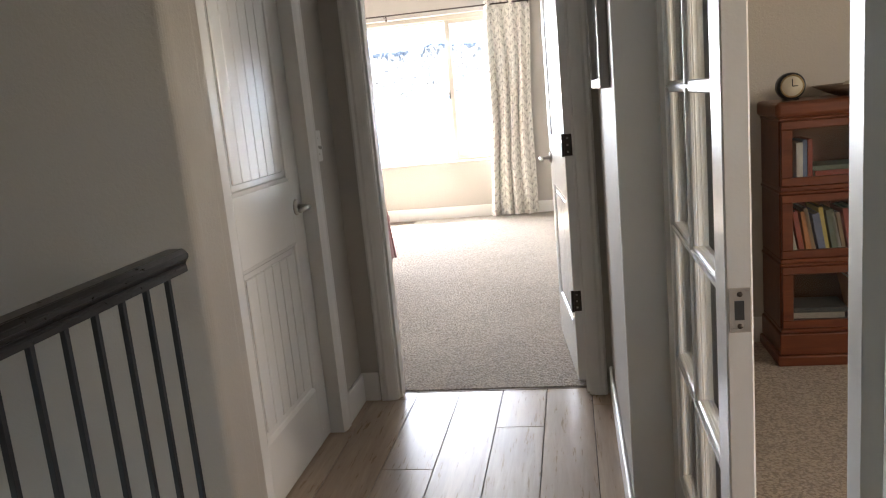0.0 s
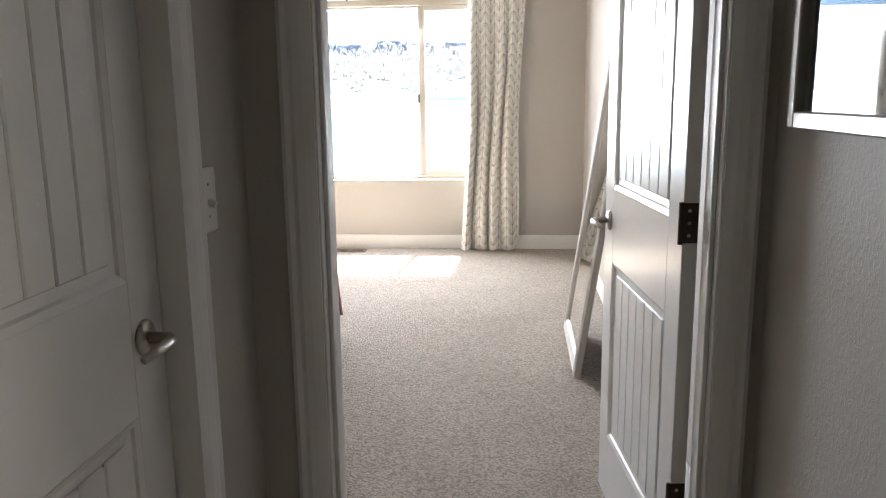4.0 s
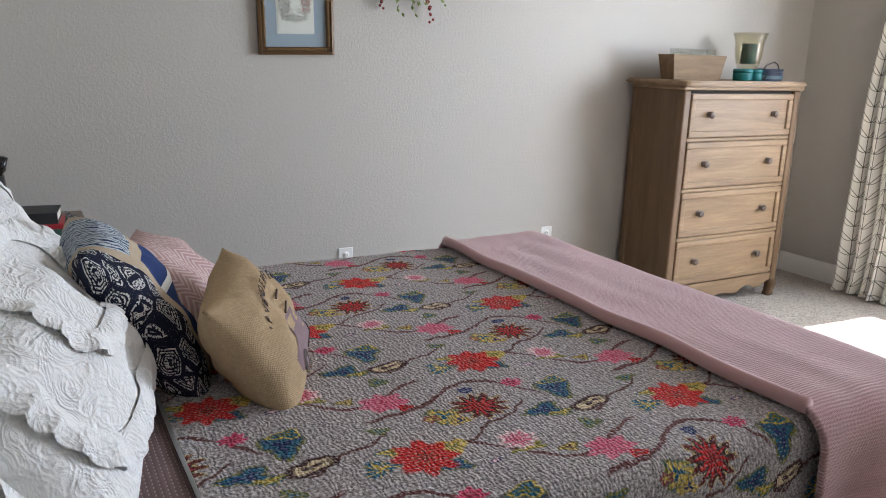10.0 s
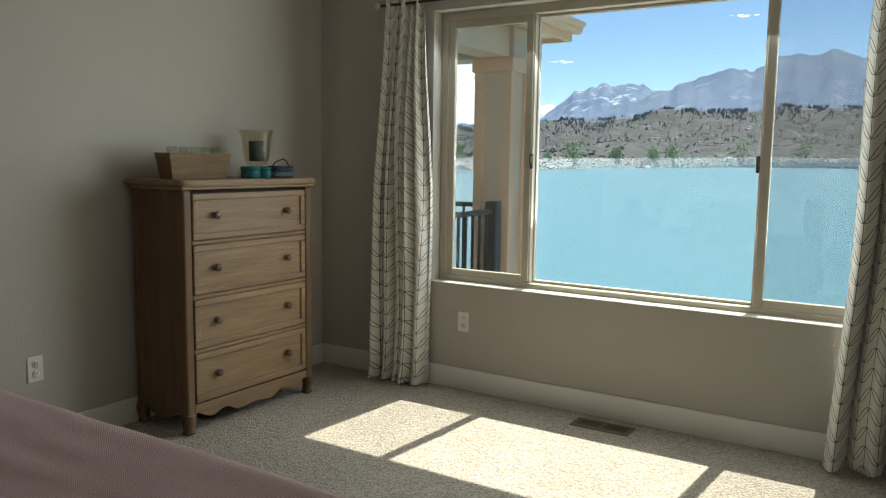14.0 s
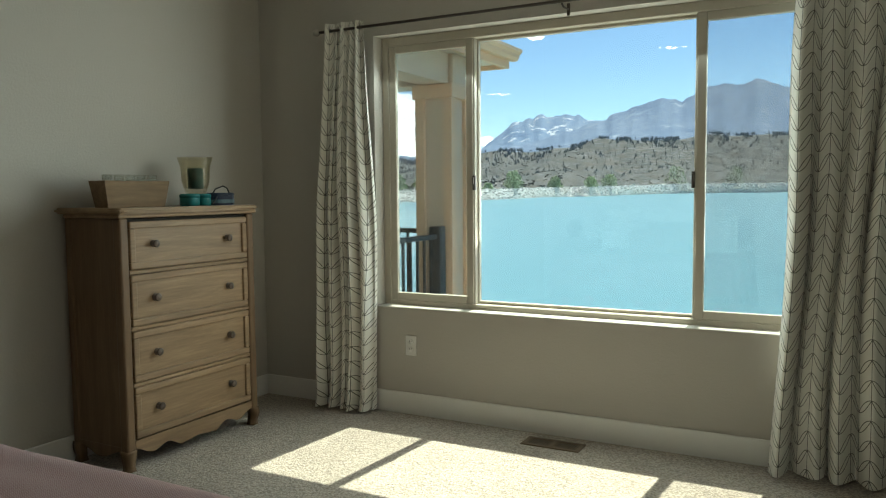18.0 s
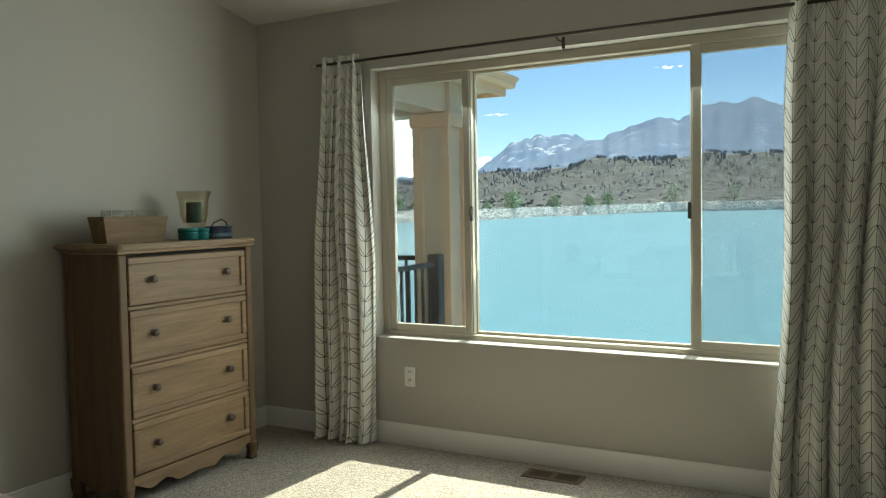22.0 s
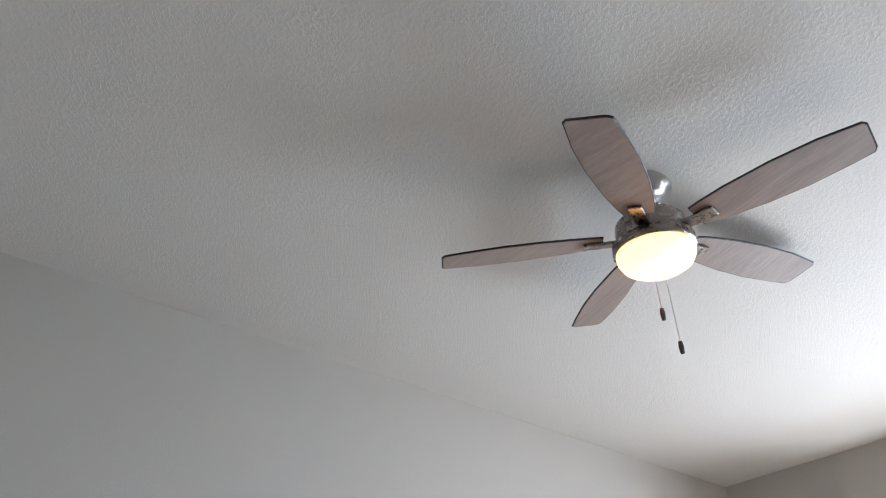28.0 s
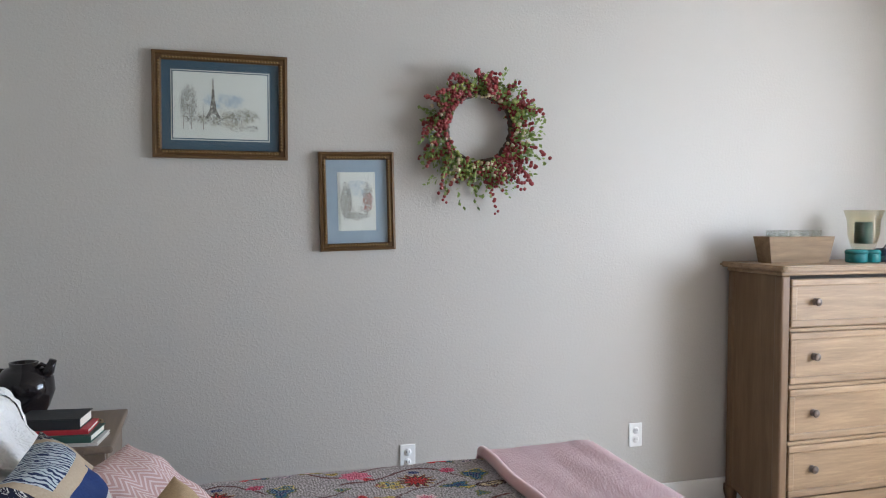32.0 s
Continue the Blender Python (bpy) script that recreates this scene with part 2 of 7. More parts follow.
def carpet_pile(name, dark, light):
    k = Nodes(name)
    v = k.coord("Object")
    warp = k.n("VectorMath", i0=k.noise(v, 40, 2, color=True))
    warp.operation = "SCALE"
    warp.inputs["Scale"].default_value = 0.02
    tuft = k.n("TexVoronoi", Vector=k.n("VectorMath", i0=v, i1=warp.outputs[0]).outputs[0], Scale=95.0)
    fib = k.noise(v, 300, 3, 0.7)
    mid = k.noise(v, 46, 4, 0.65, 0.8)
    wide = k.noise(v, 2.6, 4, 0.55)
    f = k.math("ADD", k.math("MULTIPLY", fib, 0.4), k.math("MULTIPLY", mid, 0.6))
    f = k.math("ADD", k.math("MULTIPLY", f, 0.82), k.math("MULTIPLY", wide, 0.18))
    col = k.ramp(f, [(0.38, dark), (0.58, light)])
    # Recesses between tufts are darkened, putting their shade into the pile's colour.
    gap = k.math("MULTIPLY", k.step(tuft.outputs["Distance"], 0.38, 0.75), 0.7)
    col = k.mix(gap, col, rgb(dark[0] * 0.6, dark[1] * 0.6, dark[2] * 0.6))
    h = k.math("ADD", k.math("MULTIPLY", k.math("SUBTRACT", 1.0, tuft.outputs["Distance"]), 0.7), k.math("ADD", k.math("MULTIPLY", fib, 0.35), k.math("MULTIPLY", mid, 1.2)))
    k.set(Base_Color=col, Roughness=0.95, Specular_IOR_Level=0.1, Sheen_Weight=0.25, Sheen_Roughness=0.6, Normal=k.bump(h, 1.0, 0.009))
    return k.m


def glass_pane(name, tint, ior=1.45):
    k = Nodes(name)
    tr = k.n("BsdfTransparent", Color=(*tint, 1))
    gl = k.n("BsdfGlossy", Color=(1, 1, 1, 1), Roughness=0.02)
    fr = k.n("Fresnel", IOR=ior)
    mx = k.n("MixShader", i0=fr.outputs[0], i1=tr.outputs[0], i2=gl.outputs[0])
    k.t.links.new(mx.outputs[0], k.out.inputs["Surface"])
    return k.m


def thin_glass(name, tint, gloss=0.5):
    """A thin wall of glass: clear face on, glossier at the rim."""
    k = Nodes(name)
    tr = k.n("BsdfTransparent", Color=(*tint, 1))
    gl = k.n("BsdfGlossy", Color=(1, 1, 1, 1), Roughness=0.03)
    lw = k.n("LayerWeight", Blend=0.25)
    fac = k.math("ADD", k.math("MULTIPLY", lw.outputs["Facing"], gloss), 0.03)
    mx = k.n("MixShader", i0=fac, i1=tr.outputs[0], i2=gl.outputs[0])
    k.t.links.new(mx.outputs[0], k.out.inputs["Surface"])
    return k.m


WALL = (0.485, 0.458, 0.415)
M_wall = wall_paint("wall_paint", WALL, 0.26)
M_ceiling = wall_paint("ceiling_paint", (0.66, 0.63, 0.585), 0.45)
M_trim = plain("trim_paint", (0.80, 0.79, 0.76), 0.38, vary=0.02, bump=0.0003, bump_scale=60)
M_door = plain("door_paint", (0.80, 0.795, 0.775), 0.24, vary=0.02, bump=0.0003, bump_scale=120)
M_carpet = carpet_pile("carpet", (0.34, 0.283, 0.225), (0.56, 0.492, 0.405))
M_plank = wood("oak_plank", (0.27, 0.195, 0.135), (0.50, 0.395, 0.295), "y", 1.0, 0.30, spec=0.5, rand=0.28)
M_joint = plain("plank_joint", (0.05, 0.035, 0.025), 0.8)
M_strip = plain("metal_strip", (0.20, 0.16, 0.13), 0.45, 0.6)
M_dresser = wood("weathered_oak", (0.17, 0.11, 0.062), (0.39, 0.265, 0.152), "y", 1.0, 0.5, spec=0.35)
# Darker copy of the oak: shade on sides, posts and legs is painted in.
M_dresser_shaded = wood("weathered_oak_upright_shaded", (0.105, 0.062, 0.032), (0.22, 0.138, 0.074), "z", 1.0, 0.5, spec=0.35)
M_dark = plain("shadow_gap", (0.02, 0.016, 0.012), 0.9)
M_knob = plain("antique_pewter", (0.16, 0.13, 0.11), 0.38, 0.9, vary=0.2)
M_nickel = plain("brushed_nickel", (0.55, 0.52, 0.48), 0.3, 1.0, vary=0.08, grain=(1, 1, 12))
M_bronze = plain("dark_bronze", (0.09, 0.075, 0.065), 0.42, 0.8)
M_black = plain("black_iron", (0.016, 0.018, 0.022), 0.42, 0.2)
M_vinyl = plain("tan_window_vinyl", (0.50, 0.46, 0.38), 0.45, vary=0.04)
M_white_plastic = plain("white_plastic", (0.80, 0.79, 0.76), 0.35, vary=0.02)
M_slot = plain("outlet_slot", (0.05, 0.05, 0.05), 0.6)
# Grey tint darkens the view out; shadowless panes let daylight in undimmed.
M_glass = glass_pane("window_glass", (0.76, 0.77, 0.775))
M_glass_clear = glass_pane("clear_glass", (0.93, 0.95, 0.94))
M_mirror = plain("mirror_silver", (0.92, 0.93, 0.92), 0.02, 1.0, vary=0.0)
M_mirror_frame = wood("whitewashed_wood", (0.45, 0.41, 0.36), (0.72, 0.69, 0.64), "z", 1.0, 0.55)

# ---- the house: walls, floors, ceilings ----
XL, XR, YW, YB, YS = -3.835, 0.16, 5.03, 0.415, 0.358   # bedroom's inner faces; the back wall runs slightly askew
ZC, SLOPE = 2.505, 0.1755                      # ceiling over the window wall and its rise towards the back
W0, W1, Z0, Z1 = -3.00, -0.62, 0.61, 2.15      # window opening


def vault(y):
    return ZC + SLOPE * (YW - y)


def setting(name, bm, material, label, category, smooth=False):
    return tagged(part(name, bm, material, None, "", smooth), label, category, "", "structure")


wall_west = setting("wall_west", prism([(0.23, 0), (5.2, 0), (5.2, vault(5.2)), (0.23, vault(0.23))], "x", XL - 0.12, XL), M_wall, "greige textured bedroom wall behind the dresser", "wall")
wall_east = setting("wall_east", prism([(0.045, 0), (5.2, 0), (5.2, vault(5.2)), (0.045, vault(0.045))], "x", XR, XR + 0.12), M_wall, "greige textured bedroom wall behind the mirror", "wall")
bm = box(XL, W0, YW, YW + 0.2, 0, ZC)
box(W1, XR, YW, YW + 0.2, 0, ZC, bm=bm)
box(W0, W1, YW, YW + 0.2, 0, Z0, bm=bm)
box(W0, W1, YW, YW + 0.2, Z1, ZC, bm=bm)
wall_window = setting("wall_window", bm, M_wall, "greige textured wall with a wide window opening", "wall")
wall_back = setting("wall_back", prism([(XL, YB - 0.12), (XL, YB), (-0.975, YS - 0.003), (-0.975, YB - 0.12)], "z", 0, vault(YB)), M_wall, "greige textured wall at the head of the bed", "wall")
wall_stub = setting("wall_stub", box(-1.085, -0.950, 0.045, YS, 0, vault(0.2) - 0.01, 0.018, 3), M_wall, "short textured return wall with rounded corner", "wall")
DH, DX0, DX1 = 2.05, -0.825, 0.0                # bedroom doorway
bm = box(-1.09, DX0 - 0.02, -0.085, 0.045, 0, 3.38)
box(DX1 + 0.02, 0.28, -0.085, 0.045, 0, 3.38, bm=bm)
box(DX0 - 0.02, DX1 + 0.02, -0.085, 0.045, DH + 0.02, 3.38, bm=bm)
wall_door = setting("wall_door", bm, M_wall, "greige wall with the bedroom doorway", "wall")
HR, HL = 0.10, -0.985                           # hall's side faces
FD0, FD1 = -1.25, -2.882                        # office doorway
bm = box(HR, HR + 0.13, FD0 + 0.02, -0.06, 0, 2.44)
box(HR, HR + 0.13, -6.2, FD1 - 0.02, 0, 2.44, bm=bm)
box(HR, HR + 0.13, FD1 - 0.02, FD0 + 0.02, 2.09, 2.44, bm=bm)
wall_hall_east = setting("wall_hall_east", bm, M_wall, "greige hall wall with the office doorway", "wall")
CD0, CD1 = -0.42, -1.13                        # closet doorway
bm = box(HL - 0.12, HL, CD0 + 0.014, -0.06, 0, 2.44)
box(HL - 0.12, HL, CD1, CD0 + 0.014, 2.064, 2.44, bm=bm)
wall_hall_west = setting("wall_hall_west", bm, M_wall, "greige hall wall round the closet doorway", "wall")
arc = [(HL - 0.025 + 0.025 * math.sin(radians(a)), -1.335 - 0.025 * math.cos(radians(a))) for a in range(0, 91, 15)]
arc2 = [(HL - 0.025 + 0.025 * math.cos(radians(a)), -1.22 + 0.025 * math.sin(radians(a))) for a in range(0, 91, 15)]
pts = [(-2.3, -1.36)] + arc + arc2 + [(-1.0, -1.195), (-1.0, -1.143), (-1.07, -1.143), (-1.07, -1.24), (-2.3, -1.24)]
wall_stair_end = setting("wall_stair_end", prism(pts, "z", -2.7, 2.44), M_wall, "shaded stairwell wall with a rounded textured corner", "wall")
wall_stair_side = setting("wall_stair_side", box(-2.42, -2.3, -6.2, -1.24, -2.7, 2.44), M_wall, "wall along the stairwell", "wall")
setting("wall_hall_end", box(-2.42, 0.23, -6.33, -6.2, -2.7, 2.44), M_wall, "plain greige wall at the hall's far end", "wall")
setting("closet_wall", box(-1.9, -1.8, -1.24, 0.23, 0, 2.44), M_wall, "plain wall inside the closet", "wall")
# office shell
bm = box(HR + 0.13, 3.9, 0.50, 0.62, 0, 2.44)
setting("wall_office_north", bm, M_wall, "greige office wall behind the bookcase", "wall")
setting("wall_office_south", box(HR + 0.13, 3.9, -3.6, -3.48, 0, 2.44), M_wall, "plain greige office wall", "wall")
# Opening is added out of view to let the office fill lamp in.
bm = box(3.78, 3.9, -3.48, -3.4, 0, 2.44)
box(3.78, 3.9, -2.5, 0.50, 0, 2.44, bm=bm)
box(3.78, 3.9, -3.4, -2.5, 0, 1.0, bm=bm)
box(3.78, 3.9, -3.4, -2.5, 2.0, 2.44, bm=bm)
setting("wall_office_east", bm, M_wall, "plain office wall with an unseen opening added for light", "wall")
setting("wall_office_west", box(HR + 0.13, 0.28, 0.07, 0.50, 0, 2.44), M_wall, "short plain office wall", "wall")
bm = prism([(0.0, vault(0.0)), (5.2, vault(5.2)), (5.2, vault(5.2) + 0.12), (0.0, vault(0.0) + 0.12)], "x", XL - 0.12, XR + 0.12)
ceiling = setting("ceiling", bm, M_ceiling, "sloped pale ceiling with knockdown texture", "ceiling")
setting("ceiling_hall", box(-2.42, HR + 0.13, -6.33, -0.06, 2.44, 2.54), M_ceiling, "flat pale hall ceiling", "ceiling")
setting("ceiling_office", box(HR + 0.13, 3.9, -3.6, 0.67, 2.44, 2.54), M_ceiling, "flat pale office ceiling", "ceiling")
floor = setting("floor", box(XL - 0.12, XR + 0.12, 0.0, YW + 0.2, -0.15, 0.012), M_carpet, "beige cut pile carpet", "carpet")
setting("floor_office", box(0.13, 3.9, -3.6, 0.67, -0.15, 0.012), M_carpet, "beige cut pile carpet in the office", "carpet")
floor_hall = setting("floor_hall", box(-1.07, 0.13, -6.3, 0.0, -0.15, 0.0), M_joint, "oak plank hall floor", "wood floor")
setting("floor_closet", box(-1.9, -1.07, -1.24, 0.23, -0.15, 0.005), M_carpet, "carpet inside the closet", "carpet")
setting("floor_stair", box(-2.42, -1.07, -6.3, -1.3, -2.75, -2.6), M_carpet, "stairwell landing below", "floor")

# ---- trim ----
def board(name, x0, x1, y0, y1, h=0.135, label="white painted baseboard", bevel=0.006):
    return setting(name, box(x0, x1, y0, y1, 0.005, h, bevel, 2), M_trim, label, "baseboard")


board("baseboard_window", XL, XR, YW - 0.014, YW)
board("baseboard_west", XL, XL + 0.014, YB, YW - 0.014)
board("baseboard_east", XR - 0.014, XR, 0.1, YW - 0.014)
setting("baseboard_back", prism([(XL + 0.014, YB - 0.02), (XL + 0.014, YB + 0.014), (-0.972, YS + 0.012), (-0.972, YS - 0.02)], "z", 0.005, 0.135, 0.004, 1), M_trim, "white painted baseboard", "baseboard")
board("baseboard_hall_east", HR - 0.014, HR, FD0 + 0.004, -0.104)
board("baseboard_hall_west", HL, HL + 0.014, CD0 + 0.075, -0.10)
board("baseboard_door_left", HL, DX0 - 0.08, -0.099, -0.085)
board("baseboard_hall_south", HR - 0.014, HR, -6.2, FD1 - 0.1)
board("baseboard_office", 0.28, 3.78, 0.486, 0.50)


def casing_profile(w):
    return [(0, 0), (w, 0), (w, 0.012), (w * 0.86, 0.018), (w * 0.7, 0.014), (w * 0.55, 0.017), (w * 0.3, 0.014), (w * 0.14, 0.010), (0, 0.006)]


def casing(name, inner0, inner1, height, face, out, axis, w=0.085, sides=(0, 1)):
    """A door casing of three boards round an opening; axis: the way along the wall; out: +1 or -1, the side it stands out."""
    e = tagged(new(name), "white moulded door casing", "door casing", "", "structure")
    e.matrix_world = Matrix.Translation((face, inner0, 0) if axis == "y" else (inner0, face, 0))
    lo, hi = min(inner0, inner1), max(inner0, inner1)
    for nm, start, sgn in [(("side_board", lo, -1), ("side_board", hi, 1))[q] for q in sides]:
        pts = [(start + sgn * a, face + out * d) for a, d in casing_profile(w)]
        if axis == "y":
            pts = [(q, p) for p, q in pts]
        part(nm, prism(pts, "z", 0.002, height), M_trim, e)
    pts = [(height + a, face + out * d) for a, d in casing_profile(w)]
    if axis == "x":
        part("head_board", prism([(q, p) for p, q in pts], "x", lo - w, hi + w), M_trim, e)
    else:
        part("head_board", prism([(q, p) for p, q in pts], "y", lo - w, hi + w), M_trim, e)
    return e


def jamb(name, x0, x1, y0, y1, height, thick, along):
    """Lining of a doorway: two posts and a head."""
    e = tagged(new(name), "white painted door jamb", "door jamb", "", "structure")
    e.matrix_world = pose(x0, y0, 0)
    if along == "x":
        part("post", box(x0 - thick, x0, y0, y1, 0, height, 0.002), M_trim, e)
        part("post", box(x1, x1 + thick, y0, y1, 0, height, 0.002), M_trim, e)
        part("head", box(x0 - thick, x1 + thick, y0, y1, height, height + thick, 0.002), M_trim, e)
    else:
        part("post", box(x0, x1, y0 - thick, y0, 0, height, 0.002), M_trim, e)
        part("post", box(x0, x1, y1, y1 + thick, 0, height, 0.002), M_trim, e)
        part("head", box(x0, x1, y0 - thick, y1 + thick, height, height + thick, 0.002), M_trim, e)
    return e


casing("casing_hall_side", DX0 - 0.005, DX1 + 0.005, DH, -0.085, -1, "x", 0.07)
casing("casing_room_side", DX0 - 0.005, DX1 + 0.005, DH, 0.045, 1, "x", 0.07)
jd = jamb("jamb_bedroom", DX0, DX1, -0.0865, 0.0465, DH, 0.0195, "x")
part("stop", box(DX0, DX0 + 0.011, -0.06, 0.0, 0, DH, 0.002), M_trim, jd)
part("stop", box(DX1 - 0.011, DX1, -0.06, 0.0, 0, DH, 0.002), M_trim, jd)
strike = part("strike_plate", box(DX0 - 0.001, DX0 + 0.002, 0.004, 0.032, 0.885, 0.945, 0.001), M_nickel, jd, "nickel strike plate")
part("strike_hole", box(DX0, DX0 + 0.003, 0.010, 0.023, 0.90, 0.928), M_slot, jd)
casing("casing_closet", CD0, CD1, 2.05, HL, 1, "y", 0.075, sides=(1,))
jamb("jamb_closet", HL - 0.12, HL - 0.05, CD1, CD0, 2.05, 0.012, "y")
setting("closet_return", box(HL - 0.05, HL + 0.002, CD0, CD0 + 0.012, 0, 2.05, 0.002), M_trim, "white painted closet jamb edge", "door jamb")
casing("casing_office", FD0, FD1, 2.07, HR, -1, "y", 0.085, sides=(0,))
jamb("jamb_office", HR - 0.004, HR + 0.134, FD1, FD0, 2.07, 0.018, "y")
setting("threshold", box(DX0, DX1, -0.02, 0.012, 0, 0.008, 0.003), M_strip, "dark metal threshold strip between planks and carpet", "threshold")
setting("window_sill_board", box(W0, W1, YW - 0.004, YW + 0.1, Z0, Z0 + 0.012, 0.003), M_wall, "painted window sill", "window sill")

plank_row = 0
for i in range(7):
    x0 = -1.13 + 0.19 * i
    y = 0.0 - (0.41, 0.09, 0.74, 1.16, 0.40, 0.95, 0.2)[i]
    cuts = [-0.004] + [y - 1.22 * q for q in range(6) if y - 1.22 * q > -6.2] + [-6.2]
    for a, b in zip(cuts, cuts[1:]):
        if a - b > 0.03:
            part("plank", box(max(x0, -1.07) + 0.0012, min(x0 + 0.19, 0.13) - 0.0012, b + 0.0012, a - 0.0012, 0.0, 0.006, 0.0012), M_plank, floor_hall)

# ---- bedroom window ----
def screen_mesh(name):
    k = Nodes(name)
    tr = k.n("BsdfTransparent", Color=(0.92, 0.92, 0.92, 1))
    df = k.n("BsdfDiffuse", Color=(0.22, 0.22, 0.22, 1))
    mx = k.n("MixShader", i0=0.06, i1=tr.outputs[0], i2=df.outputs[0])
    k.t.links.new(mx.outputs[0], k.out.inputs["Surface"])
    return k.m


M_screen = screen_mesh("insect_screen")


def sash(e, x0, x1, z0, z1, y, w, d, screen=False):
    f = part("sash", box(x0, x0 + w, y, y + d, z0, z1, 0.003), M_vinyl, e)
    part("stile", box(x1 - w, x1, y, y + d, z0, z1, 0.003), M_vinyl, f)
    part("rail", box(x0 + w, x1 - w, y, y + d, z0, z0 + w, 0.003), M_vinyl, f)
    part("rail", box(x0 + w, x1 - w, y, y + d, z1 - w, z1, 0.003), M_vinyl, f)
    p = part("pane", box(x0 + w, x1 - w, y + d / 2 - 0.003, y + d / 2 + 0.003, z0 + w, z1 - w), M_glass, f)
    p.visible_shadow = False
    if screen:
        part("insect_screen", box(x0 + 0.01, x1 - 0.01, y + 0.075, y + 0.076, z0 + 0.01, z1 - 0.01), M_screen, f, "fine grey insect screen")
    return f


FY = 5.115
window_1 = thing("window_1", (W0, FY, Z0), "wide three part slider window in tan vinyl with a lake view", "window", kind="structure")
for nm, b in (("frame_jamb", (W0, W0 + 0.045, Z0, Z1)), ("frame_jamb", (W1 - 0.045, W1, Z0, Z1)), ("frame_sill", (W0 + 0.045, W1 - 0.045, Z0, Z0 + 0.04)), ("frame_head", (W0 + 0.045, W1 - 0.045, Z1 - 0.05, Z1))):
    part(nm, box(b[0], b[1], FY, FY + 0.085, b[2], b[3], 0.004), M_vinyl, window_1)
MX1, MX2 = -2.435, -1.235
for mx in (MX1, MX2):
    part("mullion", box(mx - 0.02, mx + 0.02, FY + 0.01, FY + 0.08, Z0 + 0.04, Z1 - 0.05, 0.003), M_vinyl, window_1)
sash(window_1, W0 + 0.045, MX1 + 0.012, Z0 + 0.04, Z1 - 0.05, FY + 0.004, 0.042, 0.03, True)
sash(window_1, MX1 + 0.012, MX2 - 0.012, Z0 + 0.04, Z1 - 0.05, FY + 0.045, 0.016, 0.03)
sash(window_1, MX2 - 0.012, W1 - 0.045, Z0 + 0.04, Z1 - 0.05, FY + 0.004, 0.042, 0.03, True)
for lx in (MX1 + 0.022, MX2 - 0.022):
    lt = part("latch", box(lx - 0.008, lx + 0.008, FY - 0.012, FY + 0.006, 1.28, 1.36, 0.003), M_bronze, window_1, "bronze sash latch")
    part("lever", box(lx - 0.004, lx + 0.004, FY - 0.026, FY - 0.012, 1.31, 1.35, 0.002), M_bronze, lt)


# ---- curtains ----
def leaf_print(name):
    k = Nodes(name)
    uv = k.n("SeparateXYZ", Vector=k.t.nodes.new("ShaderNodeTexCoord").outputs["UV"])
    u, v = uv.outputs[0], uv.outputs[1]
    PW, PH, DROP = 0.136, 0.085, 0.88
    w = k.math("FRACT", k.math("DIVIDE", u, PW))
    q = k.math("SUBTRACT", 1.0, k.math("ABSOLUTE", k.math("SUBTRACT", k.math("MULTIPLY", w, 2.0), 1.0)))
    turn = k.math("MULTIPLY", q, 1.5708)
    up, over = k.math("SINE", turn), k.math("COSINE", turn)
    vv = k.math("DIVIDE", v, PH)
    steep = DROP * PH * 1.5708 / (PW / 2)
    lines = []
    for shape, slope in ((k.math("SUBTRACT", 1.0, over), up), (up, over)):
        d = k.math("ABSOLUTE", k.math("SUBTRACT", k.math("FRACT", k.math("ADD", vv, k.math("MULTIPLY", shape, DROP))), 0.5))
        tilt = k.math("SQRT", k.math("ADD", k.math("POWER", k.math("MULTIPLY", slope, steep), 2.0), 1.0))
        d = k.math("DIVIDE", k.math("MULTIPLY", d, PH), tilt)
        lines.append(k.math("SUBTRACT", 1.0, k.step(d, 0.0011, 0.0021)))
    stem = k.math("MULTIPLY", k.math("MINIMUM", q, k.math("SUBTRACT", 1.0, q)), PW / 2)
    st = k.math("SUBTRACT", 1.0, k.step(stem, 0.0011, 0.0021))
    line = k.math("MAXIMUM", st, k.math("MAXIMUM", lines[0], lines[1]))
    o = k.coord("Object")
    weave = k.noise(o, 260, 2, 0.6)
    tone = k.noise(o, 2.0, 3)
    col = k.mix(k.math("MULTIPLY", tone, 0.25), rgb(0.80, 0.78, 0.72), rgb(0.72, 0.70, 0.64))
    col = k.mix(k.math("MULTIPLY", line, 0.92), col, rgb(0.075, 0.068, 0.058))
    k.set(Base_Color=col, Roughness=0.85, Specular_IOR_Level=0.15, Normal=k.bump(weave, 0.4, 0.0006))
    return k.m


M_curtain = leaf_print("leaf_print_linen")
ROD_Y, ROD_Z = 4.93, 2.185


